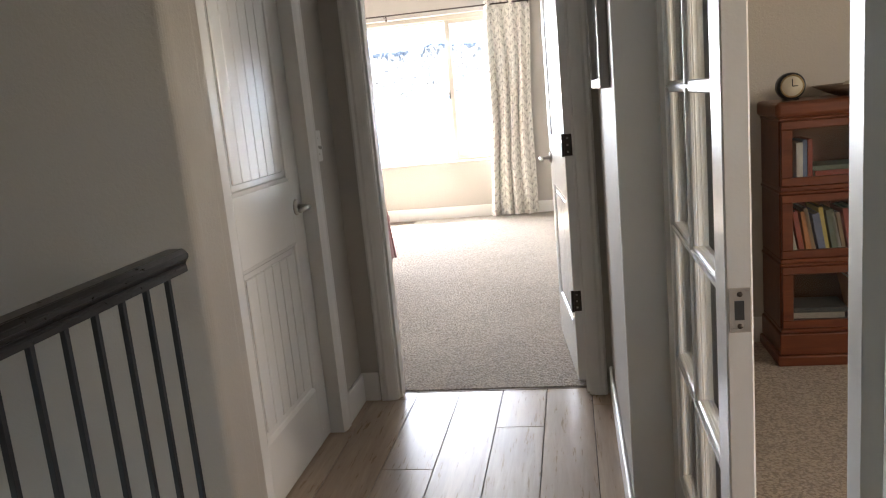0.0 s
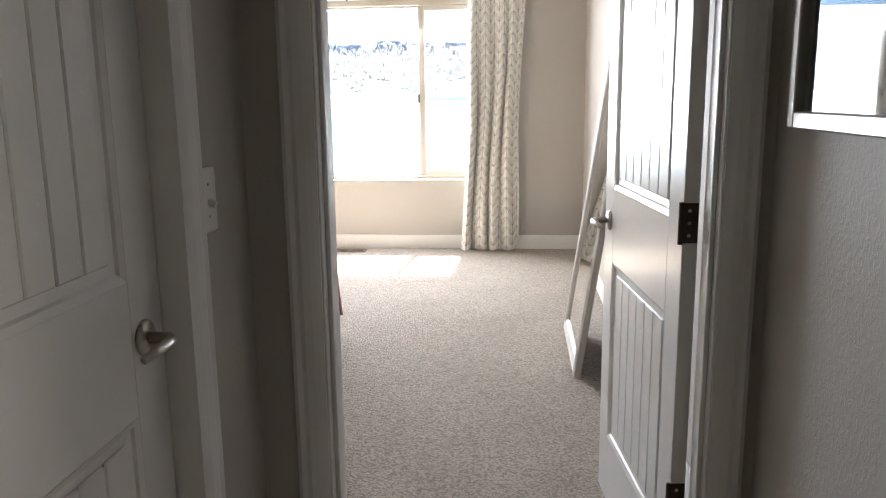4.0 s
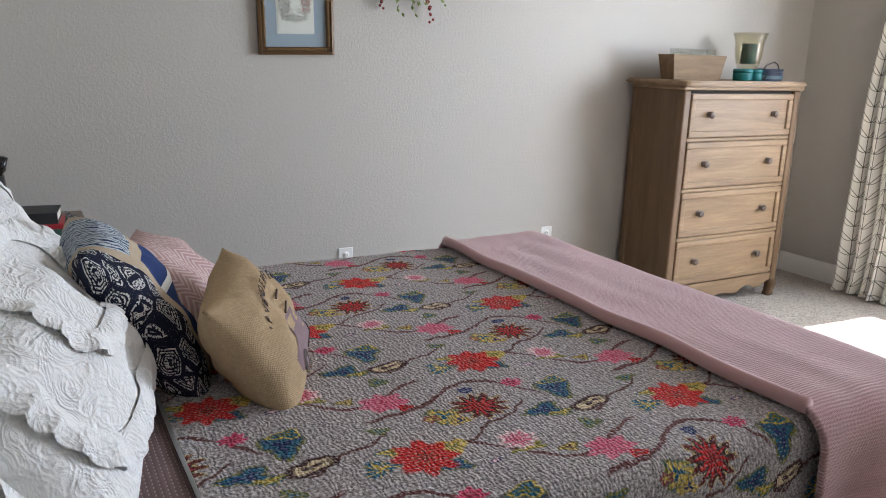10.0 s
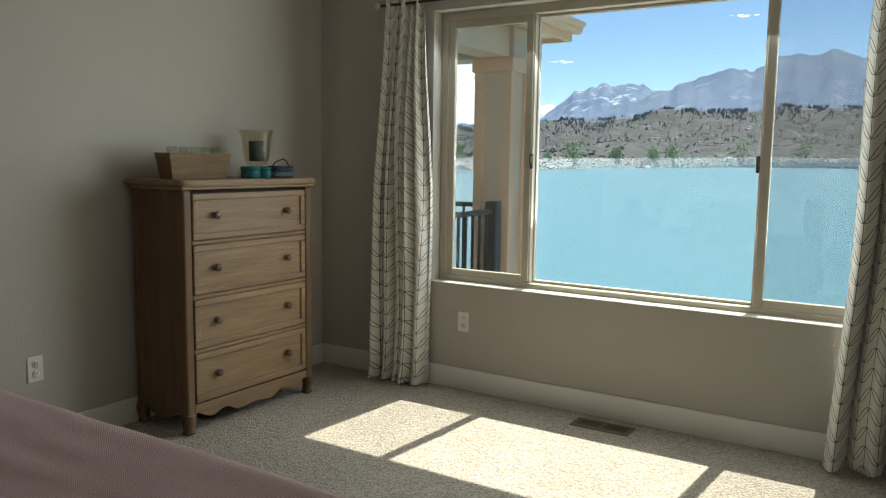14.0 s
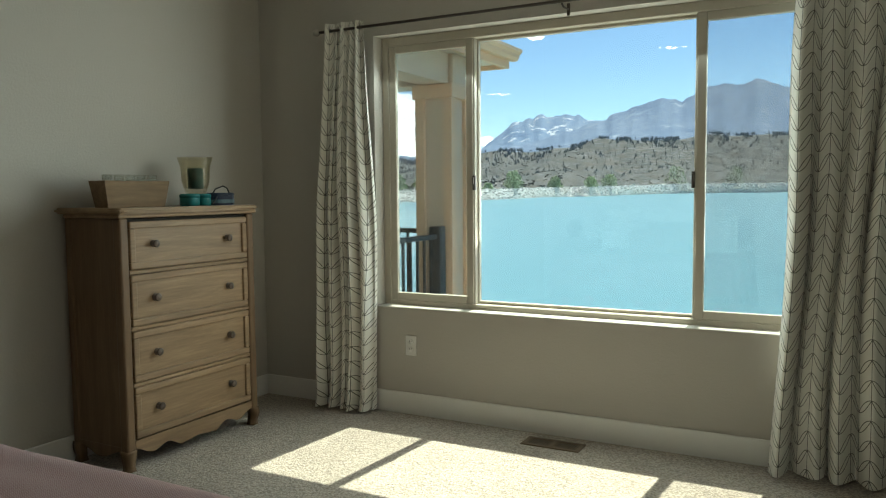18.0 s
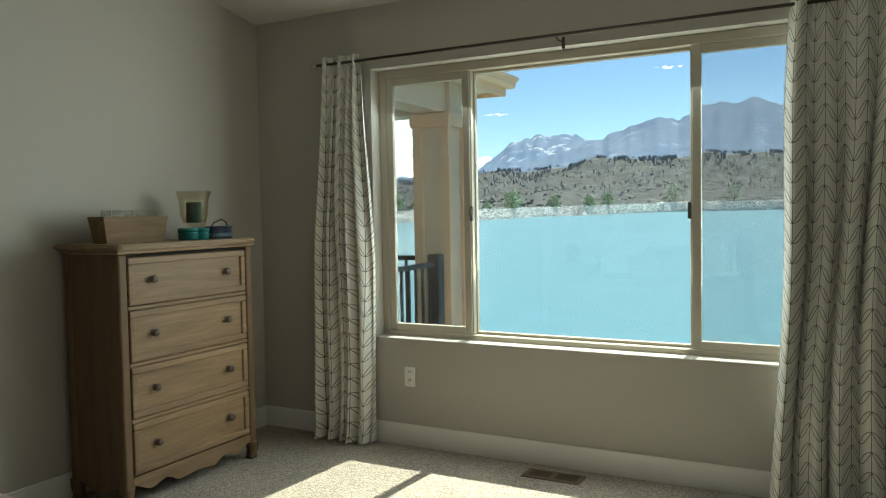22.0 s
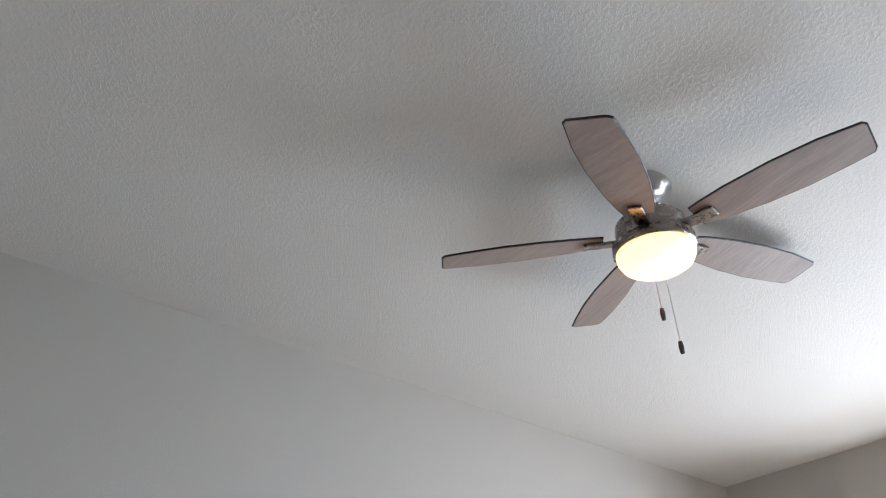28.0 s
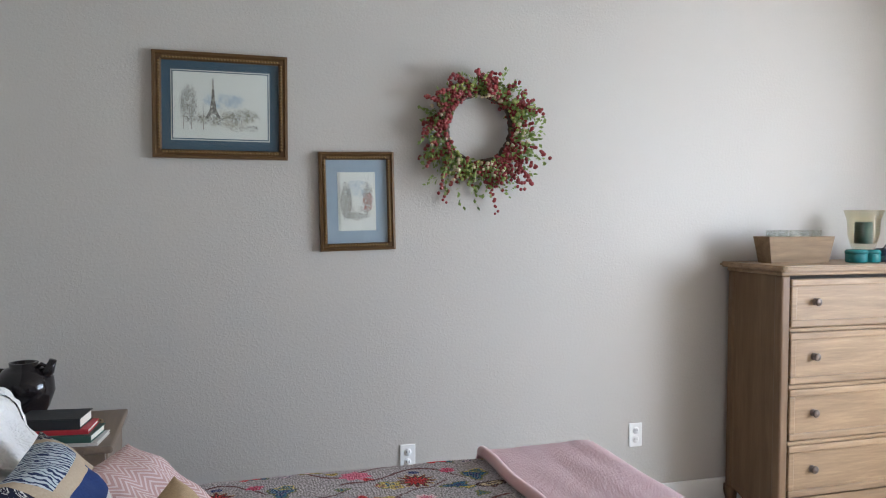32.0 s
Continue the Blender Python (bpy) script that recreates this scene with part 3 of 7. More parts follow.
def curtain(x0b, x1b, x0t, x1t, folds, seed, label):
    rnd = random.Random(seed)
    ph = [rnd.uniform(0, 6.28) for _ in range(8)]
    width = 0.86

    def fn(u, v):
        z = 2.225 - v * 2.20
        g = v ** 0.8
        xa, xb = x0t + (x0b - x0t) * g, x1t + (x1b - x1t) * g
        wob = 0.012 * math.sin(5 * v + ph[0]) + 0.05 * (noise.noise((u * 2.2, v * 1.3, seed)) if 0.02 < u < 0.98 else 0)
        uu = u + 0.022 * math.sin(2 * math.pi * 2 * u + ph[1] + 2.2 * v) + wob * 0.5
        deep = (0.016 + 0.034 * min(1, v * 2.2)) * (1 + 0.5 * math.sin(3 * u * 6.28 + ph[2]))
        y = ROD_Y + 0.012 + deep * math.sin(2 * math.pi * folds * uu + ph[3]) + 0.014 * math.sin(2 * math.pi * folds * 0.5 * uu + ph[4] + 1.2 * v)
        y += 0.02 * noise.noise((u * 5, v * 4, seed + 3)) * v
        x = xa + (xb - xa) * u + 0.15 * deep * math.cos(2 * math.pi * folds * uu + ph[3]) + 0.012 * math.sin(7 * v + ph[5] + u * 4)
        if v > 0.97:
            y -= 0.015 * (v - 0.97) / 0.03
        return (x, min(y, YW - 0.03), max(z, 0.022))

    e = thing("curtain", ((x0b + x1b) / 2, ROD_Y, 0.015), label, "curtain", "curtains at the window")
    p = part("cloth", grid(fn, 150, 90, lambda u, v: (u * width, -v * 2.2)), M_curtain, e, "", True, clean=False)
    return e


curtain(-3.35, -2.96, -3.255, -2.99, 5, 3, "white curtain with dark leaf line print gathered beside the dresser")
curtain(-0.87, -0.40, -0.80, -0.35, 4, 11, "white curtain with dark leaf line print gathered by the bare wall")
rod = thing("curtain_rod", (-1.8, ROD_Y, ROD_Z), "thin dark metal curtain rod over the window", "curtain rod")
part("rod", tube([(-3.31, ROD_Y, ROD_Z), (-0.25, ROD_Y, ROD_Z)], 0.008, 12), M_bronze, rod, "", True)
for x in (-3.32, -0.24):
    part("finial", lathe([(0.0, -0.022), (0.014, -0.018), (0.021, 0), (0.014, 0.018), (0.0, 0.022)], 16, (x, ROD_Y, ROD_Z), axis="x"), M_nickel, rod, "round metal finial", True)
for x in (-3.24, -1.85, -0.36):
    br = part("bracket", box(x - 0.008, x + 0.008, YW - 0.006, YW, ROD_Z - 0.05, ROD_Z + 0.01, 0.002), M_bronze, rod)
    part("arm", tube([(x, YW - 0.004, ROD_Z - 0.02), (x, ROD_Y + 0.02, ROD_Z - 0.022), (x, ROD_Y, ROD_Z - 0.012)], 0.005, 8), M_bronze, br)


# ---- bed ----
def quilt_print(name):
    """A stitched cotton quilt printed with a half-drop repeat of flowers, birds and vines."""
    k = Nodes(name)
    TX, TY = 0.656, 0.575
    uv0 = k.t.nodes.new("ShaderNodeTexCoord").outputs["UV"]
    jig = k.n("VectorMath", i0=k.noise(uv0, 38.0, 3, color=True), i1=(0.5, 0.5, 0.5))
    jig.operation = "SUBTRACT"
    sc = k.n("VectorMath", i0=jig.outputs[0])
    sc.operation = "SCALE"
    sc.inputs["Scale"].default_value = 0.022
    uv = k.n("VectorMath", i0=uv0, i1=sc.outputs[0]).outputs[0]
    flat = k.n("VectorMath", i0=uv, i1=(1.0, 1.0, 0.0))
    flat.operation = "MULTIPLY"
    uv = flat.outputs[0]
    base = k.mix(k.step(k.noise(uv0, 120, 3, 0.7), 0.34, 0.66), rgb(0.20, 0.178, 0.172), rgb(0.60, 0.545, 0.53))
    col = k.mix(k.math("MULTIPLY", k.noise(uv0, 3.0, 3), 0.25), base, rgb(0.30, 0.26, 0.25))

    def lattice(cx, cy):
        """Way from the nearest repeat of a motif's centre, given from the main bloom."""
        ways, lens = [], []
        for q in (0.0, 0.5):
            d = k.n("VectorMath", i0=uv, i1=(-1.985 + cx + q * TX, 1.585 + cy + q * TY, 0.0))
            d.operation = "SUBTRACT"
            w = k.n("VectorMath", i0=d.outputs[0], i1=(TX / 2, TY / 2, 1.0), i2=(-TX / 2, -TY / 2, -1.0))
            w.operation = "WRAP"
            ln = k.n("VectorMath", i0=w.outputs[0])
            ln.operation = "LENGTH"
            ways.append(w.outputs[0])
            lens.append(ln.outputs["Value"])
        pick = k.t.nodes.new("ShaderNodeMix")
        pick.data_type = "VECTOR"
        k.t.links.new(k.math("LESS_THAN", lens[1], lens[0]), pick.inputs[0])
        k.t.links.new(ways[0], pick.inputs[4])
        k.t.links.new(ways[1], pick.inputs[5])
        return pick.outputs[1]

    def vine(u1, v1, amp, waves, wide, tone, col):
        for q in (0.0, 0.5):
            xy = k.n("SeparateXYZ", Vector=uv)
            ph = k.math("MULTIPLY", k.math("SUBTRACT", xy.outputs[1], 1.585 + v1 + q * TY), 6.2832 * waves / TY)
            off = k.math("ADD", k.math("MULTIPLY", k.math("SINE", ph), amp), k.math("MULTIPLY", k.math("SINE", k.math("MULTIPLY", ph, 2.0)), amp * 0.45))
            d = k.math("SUBTRACT", k.math("SUBTRACT", xy.outputs[0], -1.985 + u1 + q * TX), off)
            d = k.math("ABSOLUTE", k.math("WRAP", d, TX / 2, -TX / 2))
            on = k.math("SUBTRACT", 1.0, k.step(d, wide * 0.6, wide))
            gap = k.step(k.math("SINE", k.math("ADD", ph, u1 * 20)), -0.55, -0.35)
            col = k.mix(k.math("MULTIPLY", k.math("MULTIPLY", on, gap), 0.88), col, rgb(*tone))
        return col

    col = vine(0.165, 0.02, 0.062, 1, 0.0075, (0.105, 0.018, 0.016), col)
    col = vine(0.04, 0.16, 0.055, 1, 0.0068, (0.125, 0.022, 0.018), col)
    col = vine(-0.07, 0.05, 0.04, 2, 0.0048, (0.10, 0.025, 0.018), col)
    thread = k.noise(uv0, 330, 2, 0.6)

    def motif(cx, cy, ru, rv, petals, amp, bands, spin, ribs, rib_color, col):
        """One printed motif: a lobed outline of half sizes ru and rv with rings of colour and ribs."""
        way = k.n("VectorMath", i0=lattice(cx, cy), i1=(1.0 / ru, 1.0 / rv, 1.0))
        way.operation = "MULTIPLY"
        xy = k.n("SeparateXYZ", Vector=way.outputs[0])
        ln = k.n("VectorMath", i0=way.outputs[0])
        ln.operation = "LENGTH"
        ang = k.math("ARCTAN2", xy.outputs[1], xy.outputs[0])
        lobe = k.math("MULTIPLY", k.math("SINE", k.math("ADD", k.math("MULTIPLY", ang, petals), spin)), amp)
        r = k.math("ADD", k.math("ADD", ln.outputs["Value"], lobe), k.math("MULTIPLY", k.math("SUBTRACT", thread, 0.5), 0.55))
        tone = k.n("ValToRGB", i0=r)
        tone.color_ramp.interpolation = "CONSTANT"
        el = tone.color_ramp.elements
        while len(el) < len(bands):
            el.new(0.5)
        for e2, (p, c) in zip(el, bands):
            e2.position, e2.color = p, (*c, 1)
        rib = k.math("MULTIPLY", k.step(k.math("SINE", k.math("ADD", k.math("MULTIPLY", ang, ribs), k.math("MULTIPLY", r, 5.0))), 0.15, 0.75), 0.6)
        body = k.mix(rib, tone.outputs[0], rgb(*rib_color))
        on = k.math("MULTIPLY", k.math("SUBTRACT", 1.0, k.step(r, 0.86, 1.0)), 0.95)
        return k.mix(on, col, body)

    RED, DEEP, PINK, ROSE, PALE = (0.62, 0.018, 0.014), (0.17, 0.008, 0.008), (0.68, 0.13, 0.22), (0.54, 0.035, 0.10), (0.78, 0.56, 0.56)
    GOLD, TEAL, NAVY, BROWN, CREAM, OLIVE = (0.66, 0.48, 0.10), (0.018, 0.12, 0.19), (0.014, 0.03, 0.12), (0.05, 0.016, 0.013), (0.68, 0.55, 0.33), (0.19, 0.19, 0.04)
    # leaves first, blooms over them
    for cx, cy, ru, rv, a, b, c in ((0.005, -0.083, 0.024, 0.036, TEAL, GOLD, TEAL), (0.045, 0.035, 0.019, 0.032, TEAL, NAVY, OLIVE), (-0.015, 0.062, 0.026, 0.030, GOLD, OLIVE, GOLD), (-0.035, -0.045, 0.017, 0.026, GOLD, OLIVE, TEAL),
                                    (0.19, 0.085, 0.046, 0.040, TEAL, NAVY, OLIVE), (0.155, 0.10, 0.018, 0.030, TEAL, OLIVE, GOLD), (0.262, 0.005, 0.028, 0.046, TEAL, NAVY, OLIVE), (0.285, 0.035, 0.014, 0.034, OLIVE, GOLD, TEAL),
                                    (0.205, -0.185, 0.030, 0.034, GOLD, TEAL, OLIVE), (0.232, -0.165, 0.018, 0.022, GOLD, NAVY, GOLD), (0.045, 0.185, 0.012, 0.036, OLIVE, GOLD, OLIVE), (0.015, -0.235, 0.020, 0.022, OLIVE, TEAL, OLIVE), (0.075, 0.245, 0.014, 0.020, GOLD, BROWN, OLIVE), (-0.115, -0.035, 0.013, 0.024, OLIVE, TEAL, OLIVE)):
        col = motif(cx, cy, ru, rv, 3, 0.24, [(0.0, b), (0.28, a), (0.72, c)], cx * 60, 9, b, col)
    col = motif(0.195, -0.10, 0.050, 0.054, 12, 0.20, [(0.0, DEEP), (0.2, RED), (0.52, BROWN), (0.86, GOLD)], 0.4, 12, DEEP, col)
    col = motif(0.0, 0.0, 0.056, 0.058, 8, 0.15, [(0.0, DEEP), (0.16, (0.55, 0.10, 0.05)), (0.30, RED), (0.88, (0.58, 0.09, 0.06))], 0.0, 16, (0.36, 0.008, 0.01), col)
    col = motif(0.012, 0.18, 0.034, 0.036, 9, 0.13, [(0.0, ROSE), (0.30, PINK), (0.52, ROSE), (0.62, PALE)], 1.0, 18, PALE, col)
    col = motif(0.108, -0.265, 0.038, 0.048, 7, 0.14, [(0.0, ROSE), (0.22, PINK), (0.5, ROSE), (0.62, PINK)], 2.0, 14, (0.62, 0.25, 0.28), col)
    col = motif(0.132, 0.015, 0.020, 0.025, 8, 0.16, [(0.0, (0.30, 0.01, 0.04)), (0.4, ROSE), (0.8, PINK)], 0.6, 16, PINK, col)
    col = motif(0.145, -0.235, 0.013, 0.018, 3, 0.2, [(0.0, DEEP), (0.35, RED)], 0.6, 8, DEEP, col)
    col = motif(-0.05, -0.18, 0.030, 0.044, 2, 0.22, [(0.0, BROWN), (0.22, CREAM), (0.62, BROWN)], 0.9, 3, BROWN, col)
    col = motif(0.122, -0.09, 0.014, 0.018, 6, 0.08, [(0.0, NAVY), (0.3, (0.25, 0.27, 0.36)), (0.45, NAVY)], 0.0, 6, NAVY, col)
    col = motif(0.06, 0.105, 0.008, 0.018, 2, 0.1, [(0.0, PALE), (0.5, NAVY)], 0.0, 6, PALE, col)
    col = motif(-0.12, 0.075, 0.014, 0.016, 5, 0.2, [(0.0, GOLD), (0.4, (0.30, 0.06, 0.08))], 0.0, 6, OLIVE, col)
    # running stitches in close rows, with puckers between them
    sp = k.n("SeparateXYZ", Vector=uv)
    rows = k.math("MULTIPLY", sp.outputs[0], 118.0)
    row, odd = k.math("FRACT", rows), k.math("FLOOR", rows)
    run = k.math("ADD", k.math("MULTIPLY", sp.outputs[1], 92.0), k.math("ADD", k.math("MULTIPLY", odd, 0.43), k.math("MULTIPLY", k.noise(uv0, 22, 2), 2.6)))
    near = k.math("SUBTRACT", 1.0, k.step(k.math("ABSOLUTE", k.math("SUBTRACT", row, 0.5)), 0.10, 0.22))
    on = k.math("LESS_THAN", k.math("FRACT", run), 0.5)
    pale = k.step(k.noise(uv0, 7, 2), 0.38, 0.62)
    col = k.mix(k.math("MULTIPLY", k.math("MULTIPLY", near, on), k.math("ADD", k.math("MULTIPLY", pale, 0.40), 0.12)), col, rgb(0.62, 0.58, 0.57))
    # dark dashes paint the small shadows between stitches into the colour
    col = k.mix(k.math("MULTIPLY", k.math("MULTIPLY", near, k.math("SUBTRACT", 1.0, on)), 0.38), col, rgb(0.04, 0.034, 0.034))
    wave = k.math("SINE", k.math("MULTIPLY", k.math("ADD", k.math("MULTIPLY", sp.outputs[1], 112.0), k.math("MULTIPLY", k.noise(uv0, 20, 3), 3.2)), 6.2832))
    puff = k.math("ADD", k.math("MULTIPLY", wave, 0.13), k.math("ADD", k.math("MULTIPLY", k.math("ABSOLUTE", k.math("SUBTRACT", row, 0.5)), 0.5), k.math("MULTIPLY", k.noise(uv0, 60, 3), 1.4)))
    k.set(Base_Color=col, Roughness=0.9, Specular_IOR_Level=0.10, Normal=k.bump(puff, 1.0, 0.006))
    return k.m


def stitched(name, color, thread, step):
    k = Nodes(name)
    uv = k.t.nodes.new("ShaderNodeTexCoord").outputs["UV"]
    sp = k.n("SeparateXYZ", Vector=uv)
    row = k.math("FRACT", k.math("MULTIPLY", sp.outputs[1], step))
    fl = k.math("FLOOR", k.math("MULTIPLY", sp.outputs[1], step))
    al = k.math("FRACT", k.math("ADD", k.math("MULTIPLY", sp.outputs[0], step * 0.8), k.math("MULTIPLY", fl, 0.37)))
    near = k.math("SUBTRACT", 1.0, k.step(k.math("ABSOLUTE", k.math("SUBTRACT", row, 0.5)), 0.06, 0.14))
    dash = k.math("MULTIPLY", near, k.math("LESS_THAN", al, 0.5))
    n = k.noise(uv, 12, 4)
    col = k.mix(n, rgb(*color), rgb(color[0] * 0.6, color[1] * 0.6, color[2] * 0.6))
    col = k.mix(k.math("MULTIPLY", dash, 0.6), col, rgb(*thread))
    k.set(Base_Color=col, Roughness=0.9, Specular_IOR_Level=0.1, Normal=k.bump(k.math("ADD", k.math("ABSOLUTE", k.math("SUBTRACT", row, 0.5)), k.noise(uv, 60, 2)), 0.6, 0.0018))
    return k.m


def knit(name, color, pitch):
    k = Nodes(name)
    uv = k.t.nodes.new("ShaderNodeTexCoord").outputs["UV"]
    sp = k.n("SeparateXYZ", Vector=uv)
    sway = k.math("MULTIPLY", k.noise(uv, 30, 2), 0.004)
    r1 = k.math("SINE", k.math("MULTIPLY", k.math("ADD", sp.outputs[0], sway), 6.2832 / pitch))
    r2 = k.math("SINE", k.math("MULTIPLY", k.math("ADD", sp.outputs[1], sway), 6.2832 / (pitch * 0.62)))
    h = k.math("ADD", k.math("MULTIPLY", r1, 0.75), k.math("MULTIPLY", k.math("MULTIPLY", r1, r2), 0.45))
    n = k.noise(uv, 4, 4)
    fz = k.noise(uv, 420, 3, 0.7)
    f = k.math("ADD", k.math("MULTIPLY", k.math("ADD", h, 1.0), 0.14), k.math("MULTIPLY", fz, 0.6))
    col = k.mix(f, rgb(color[0] * 0.74, color[1] * 0.70, color[2] * 0.70), rgb(color[0] * 1.12, color[1] * 1.12, color[2] * 1.12))
    col = k.mix(k.math("MULTIPLY", n, 0.25), col, rgb(color[0] * 0.7, color[1] * 0.65, color[2] * 0.65))
    k.set(Base_Color=col, Roughness=0.92, Specular_IOR_Level=0.08, Sheen_Weight=0.35, Sheen_Roughness=0.5, Normal=k.bump(k.math("ADD", h, fz), 0.7, 0.0013))
    return k.m


M_quilt = quilt_print("kantha_quilt")
M_quilt_back = stitched("kantha_border", (0.20, 0.135, 0.13), (0.46, 0.38, 0.36), 105.0)
M_throw = knit("pink_knit", (0.54, 0.335, 0.325), 0.007)
M_sheet = plain("white_cotton", (0.76, 0.75, 0.73), 0.9, vary=0.04, bump=0.001, bump_scale=30)
M_bedwood = wood("dark_bed_wood", (0.02, 0.012, 0.008), (0.06, 0.035, 0.022), "x", 1.0, 0.4)
BX0, BX1, BY0, BY1, BZ = -2.965, -1.46, 0.475, 2.41, 0.645

bed = thing("bed", ((BX0 + BX1) / 2, 1.4, 0.012), "queen bed with a dark wooden frame under its covers", "bed")
part("mattress", box(BX0 + 0.03, BX1 - 0.03, BY0, BY1 - 0.02, 0.36, BZ - 0.02, 0.05, 3), M_sheet, bed, "", True)
part("box_spring", box(BX0 + 0.03, BX1 - 0.03, BY0, BY1 - 0.03, 0.17, 0.36, 0.02, 2), M_sheet, bed)
part("side_rail", box(BX1 - 0.06, BX1 - 0.035, BY0, BY1 - 0.04, 0.12, 0.2, 0.004), M_bedwood, bed)
part("side_rail", box(BX0 + 0.035, BX0 + 0.06, BY0, BY1 - 0.04, 0.12, 0.2, 0.004), M_bedwood, bed)
part("foot_rail", box(BX0 + 0.035, BX1 - 0.035, BY1 - 0.05, BY1 - 0.03, 0.12, 0.2, 0.004), M_bedwood, bed)
for lx in (BX0 + 0.09, BX1 - 0.05):
    for ly in (BY0 + 0.06, BY1 - 0.07):
        part("leg", prism([(lx - 0.035, ly - 0.035), (lx + 0.035, ly - 0.035), (lx + 0.035, ly + 0.035), (lx - 0.035, ly + 0.035)], "z", 0.012, 0.17, 0.008), M_bedwood, bed, "dark wooden foot")
part("headboard", box(BX0 + 0.02, BX1 - 0.02, YB + 0.016, BY0 - 0.01, 0.012, 0.98, 0.012, 2), M_bedwood, bed, "dark wooden headboard")


def drape(x0, x1, y0, y1, top, left, right, foot, lift, nx, ny, seed, wave, r=0.05, ruck=0.0):
    """A cloth laid over a bed: it hangs by the given lengths past both sides and the foot."""
    sx0, sx1, sy1 = x0 - left, x1 + right, y1 + foot

    def bend(d):
        """Way out and way down at a length d past an edge that is rounded by r."""
        if d <= 0:
            return d, 0.0
        q = r * math.pi / 2
        if d < q:
            a = d / r
            return r * math.sin(a), r * (1 - math.cos(a))
        return r, r + (d - q)

    def fn(u, v):
        sx, sy = sx0 + (sx1 - sx0) * u, y0 + (sy1 - y0) * v
        dx = sx - (x1 - r) if sx > x1 - r else (x0 + r - sx if sx < x0 + r else 0)
        dy = sy - (y1 - r) if sy > y1 - r else 0
        ox, zx = bend(dx)
        oy, zy = bend(dy)
        hang = max(zx, zy)
        w = wave * min(1, hang / 0.35)
        n1 = noise.noise((sx * 3.1 + seed, sy * 3.1, seed))
        fold_x = w * (math.sin(sy * 17 + seed + 2 * n1) + 0.5 * math.sin(sy * 31 + seed * 2))
        fold_y = w * math.sin(sx * 15 + seed)
        x = (x1 - r + ox) if sx > x1 - r else ((x0 + r - ox) if sx < x0 + r else sx)
        y = (y1 - r + oy) if sy > y1 - r else sy
        if zx > 0 and zx >= zy:
            x += (fold_x + 0.06 * zx * zx / 0.5) * (1 if sx > 0.5 * (x0 + x1) else -1)
        if zy > zx:
            y += fold_y + 0.05 * zy
        z = top + lift - hang + 0.004 * n1 + ruck * noise.noise((sx * 4.5, sy * 12, seed + 5))
        return (x, y, z)

    return grid(fn, nx, ny, lambda u, v: (sx0 + (sx1 - sx0) * u, y0 + (sy1 - y0) * v))


quilt = thing("quilt", (-2.2, 1.7, BZ), "grey quilt with red and pink flowers spread over the bed", "quilt")
q = part("cover", drape(BX0, BX1, 0.94, BY1, BZ, 0.46, 0.50, 0.44, 0.0, 110, 90, 2.0, 0.016, ruck=0.003), M_quilt, quilt, "", True, clean=False)
q = part("border", drape(BX0, BX1, 0.55, 0.95, BZ, 0.46, 0.50, 0.0, -0.002, 90, 20, 2.0, 0.016), M_quilt_back, quilt, "mauve brown stitched border", True, clean=False)
throw = thing("throw_blanket", (-2.2, 2.2, BZ), "dusty pink knitted throw laid across the foot of the bed", "throw blanket")
t1 = part("knit", drape(BX0 - 0.012, BX1 + 0.022, 2.03, BY1 + 0.055, BZ, 0.30, 0.50, 0.20, 0.016, 120, 60, 7.0, 0.014, 0.075, ruck=0.005), M_throw, throw, "", True, clean=False)
sm = t1.modifiers.new("thick", "SOLIDIFY")
sm.thickness, sm.offset = 0.012, 1.0
edge = [(BX0 + 0.04 + (BX1 - BX0 - 0.06) * i / 40, 2.033 + 0.003 * math.sin(i * 0.7), BZ + 0.020 + 0.003 * math.sin(i * 0.45 + 1)) for i in range(41)]
part("folded_edge", tube(edge, 0.017, 12), M_throw, throw, "", True)


def pillow(w, h, t, n=30, pinch=0.10, seed=1.0, crease=0.006):
    """A filled cushion in its own axes: x across, z up, y through, with a point at each corner."""
    bm = bmesh.new()
    lay = bm.loops.layers.uv.new("UVMap")
    rows = {}
    for side in (-1, 1):
        vs = []
        for i in range(n + 1):
            line = []
            for j in range(n + 1):
                a, b = 2 * i / n - 1, 2 * j / n - 1
                sx = a * (1 - pinch * (1 - b * b) * abs(a) ** 3)
                sz = b * (1 - pinch * (1 - a * a) * abs(b) ** 3)
                th = ((1 - abs(a) ** 2.6) * (1 - abs(b) ** 2.6)) ** 0.6 if abs(a) < 1 and abs(b) < 1 else 0.0
                y = side * (t / 2 * th + crease * noise.noise((a * 3 + seed, b * 3, seed)) * th)
                key = (i, j) if i in (0, n) or j in (0, n) else (i, j, side)
                if key not in rows:
                    rows[key] = bm.verts.new((sx * w / 2, y, sz * h / 2))
                line.append(rows[key])
            vs.append(line)
        for i in range(n):
            for j in range(n):
                ij = ((i, j), (i + 1, j), (i + 1, j + 1), (i, j + 1))
                f = bm.faces.new([vs[p][q2] for p, q2 in ij])
                f.smooth = True
                for loop, (p, q2) in zip(f.loops, ij):
                    loop[lay].uv = (p / n, q2 / n)
    bmesh.ops.recalc_face_normals(bm, faces=bm.faces)
    return bm


def place(name, m, label, category, group=""):
    e = new(name)
    e.matrix_world = m
    e.empty_display_size = 0.1
    return tagged(e, label, category, group)


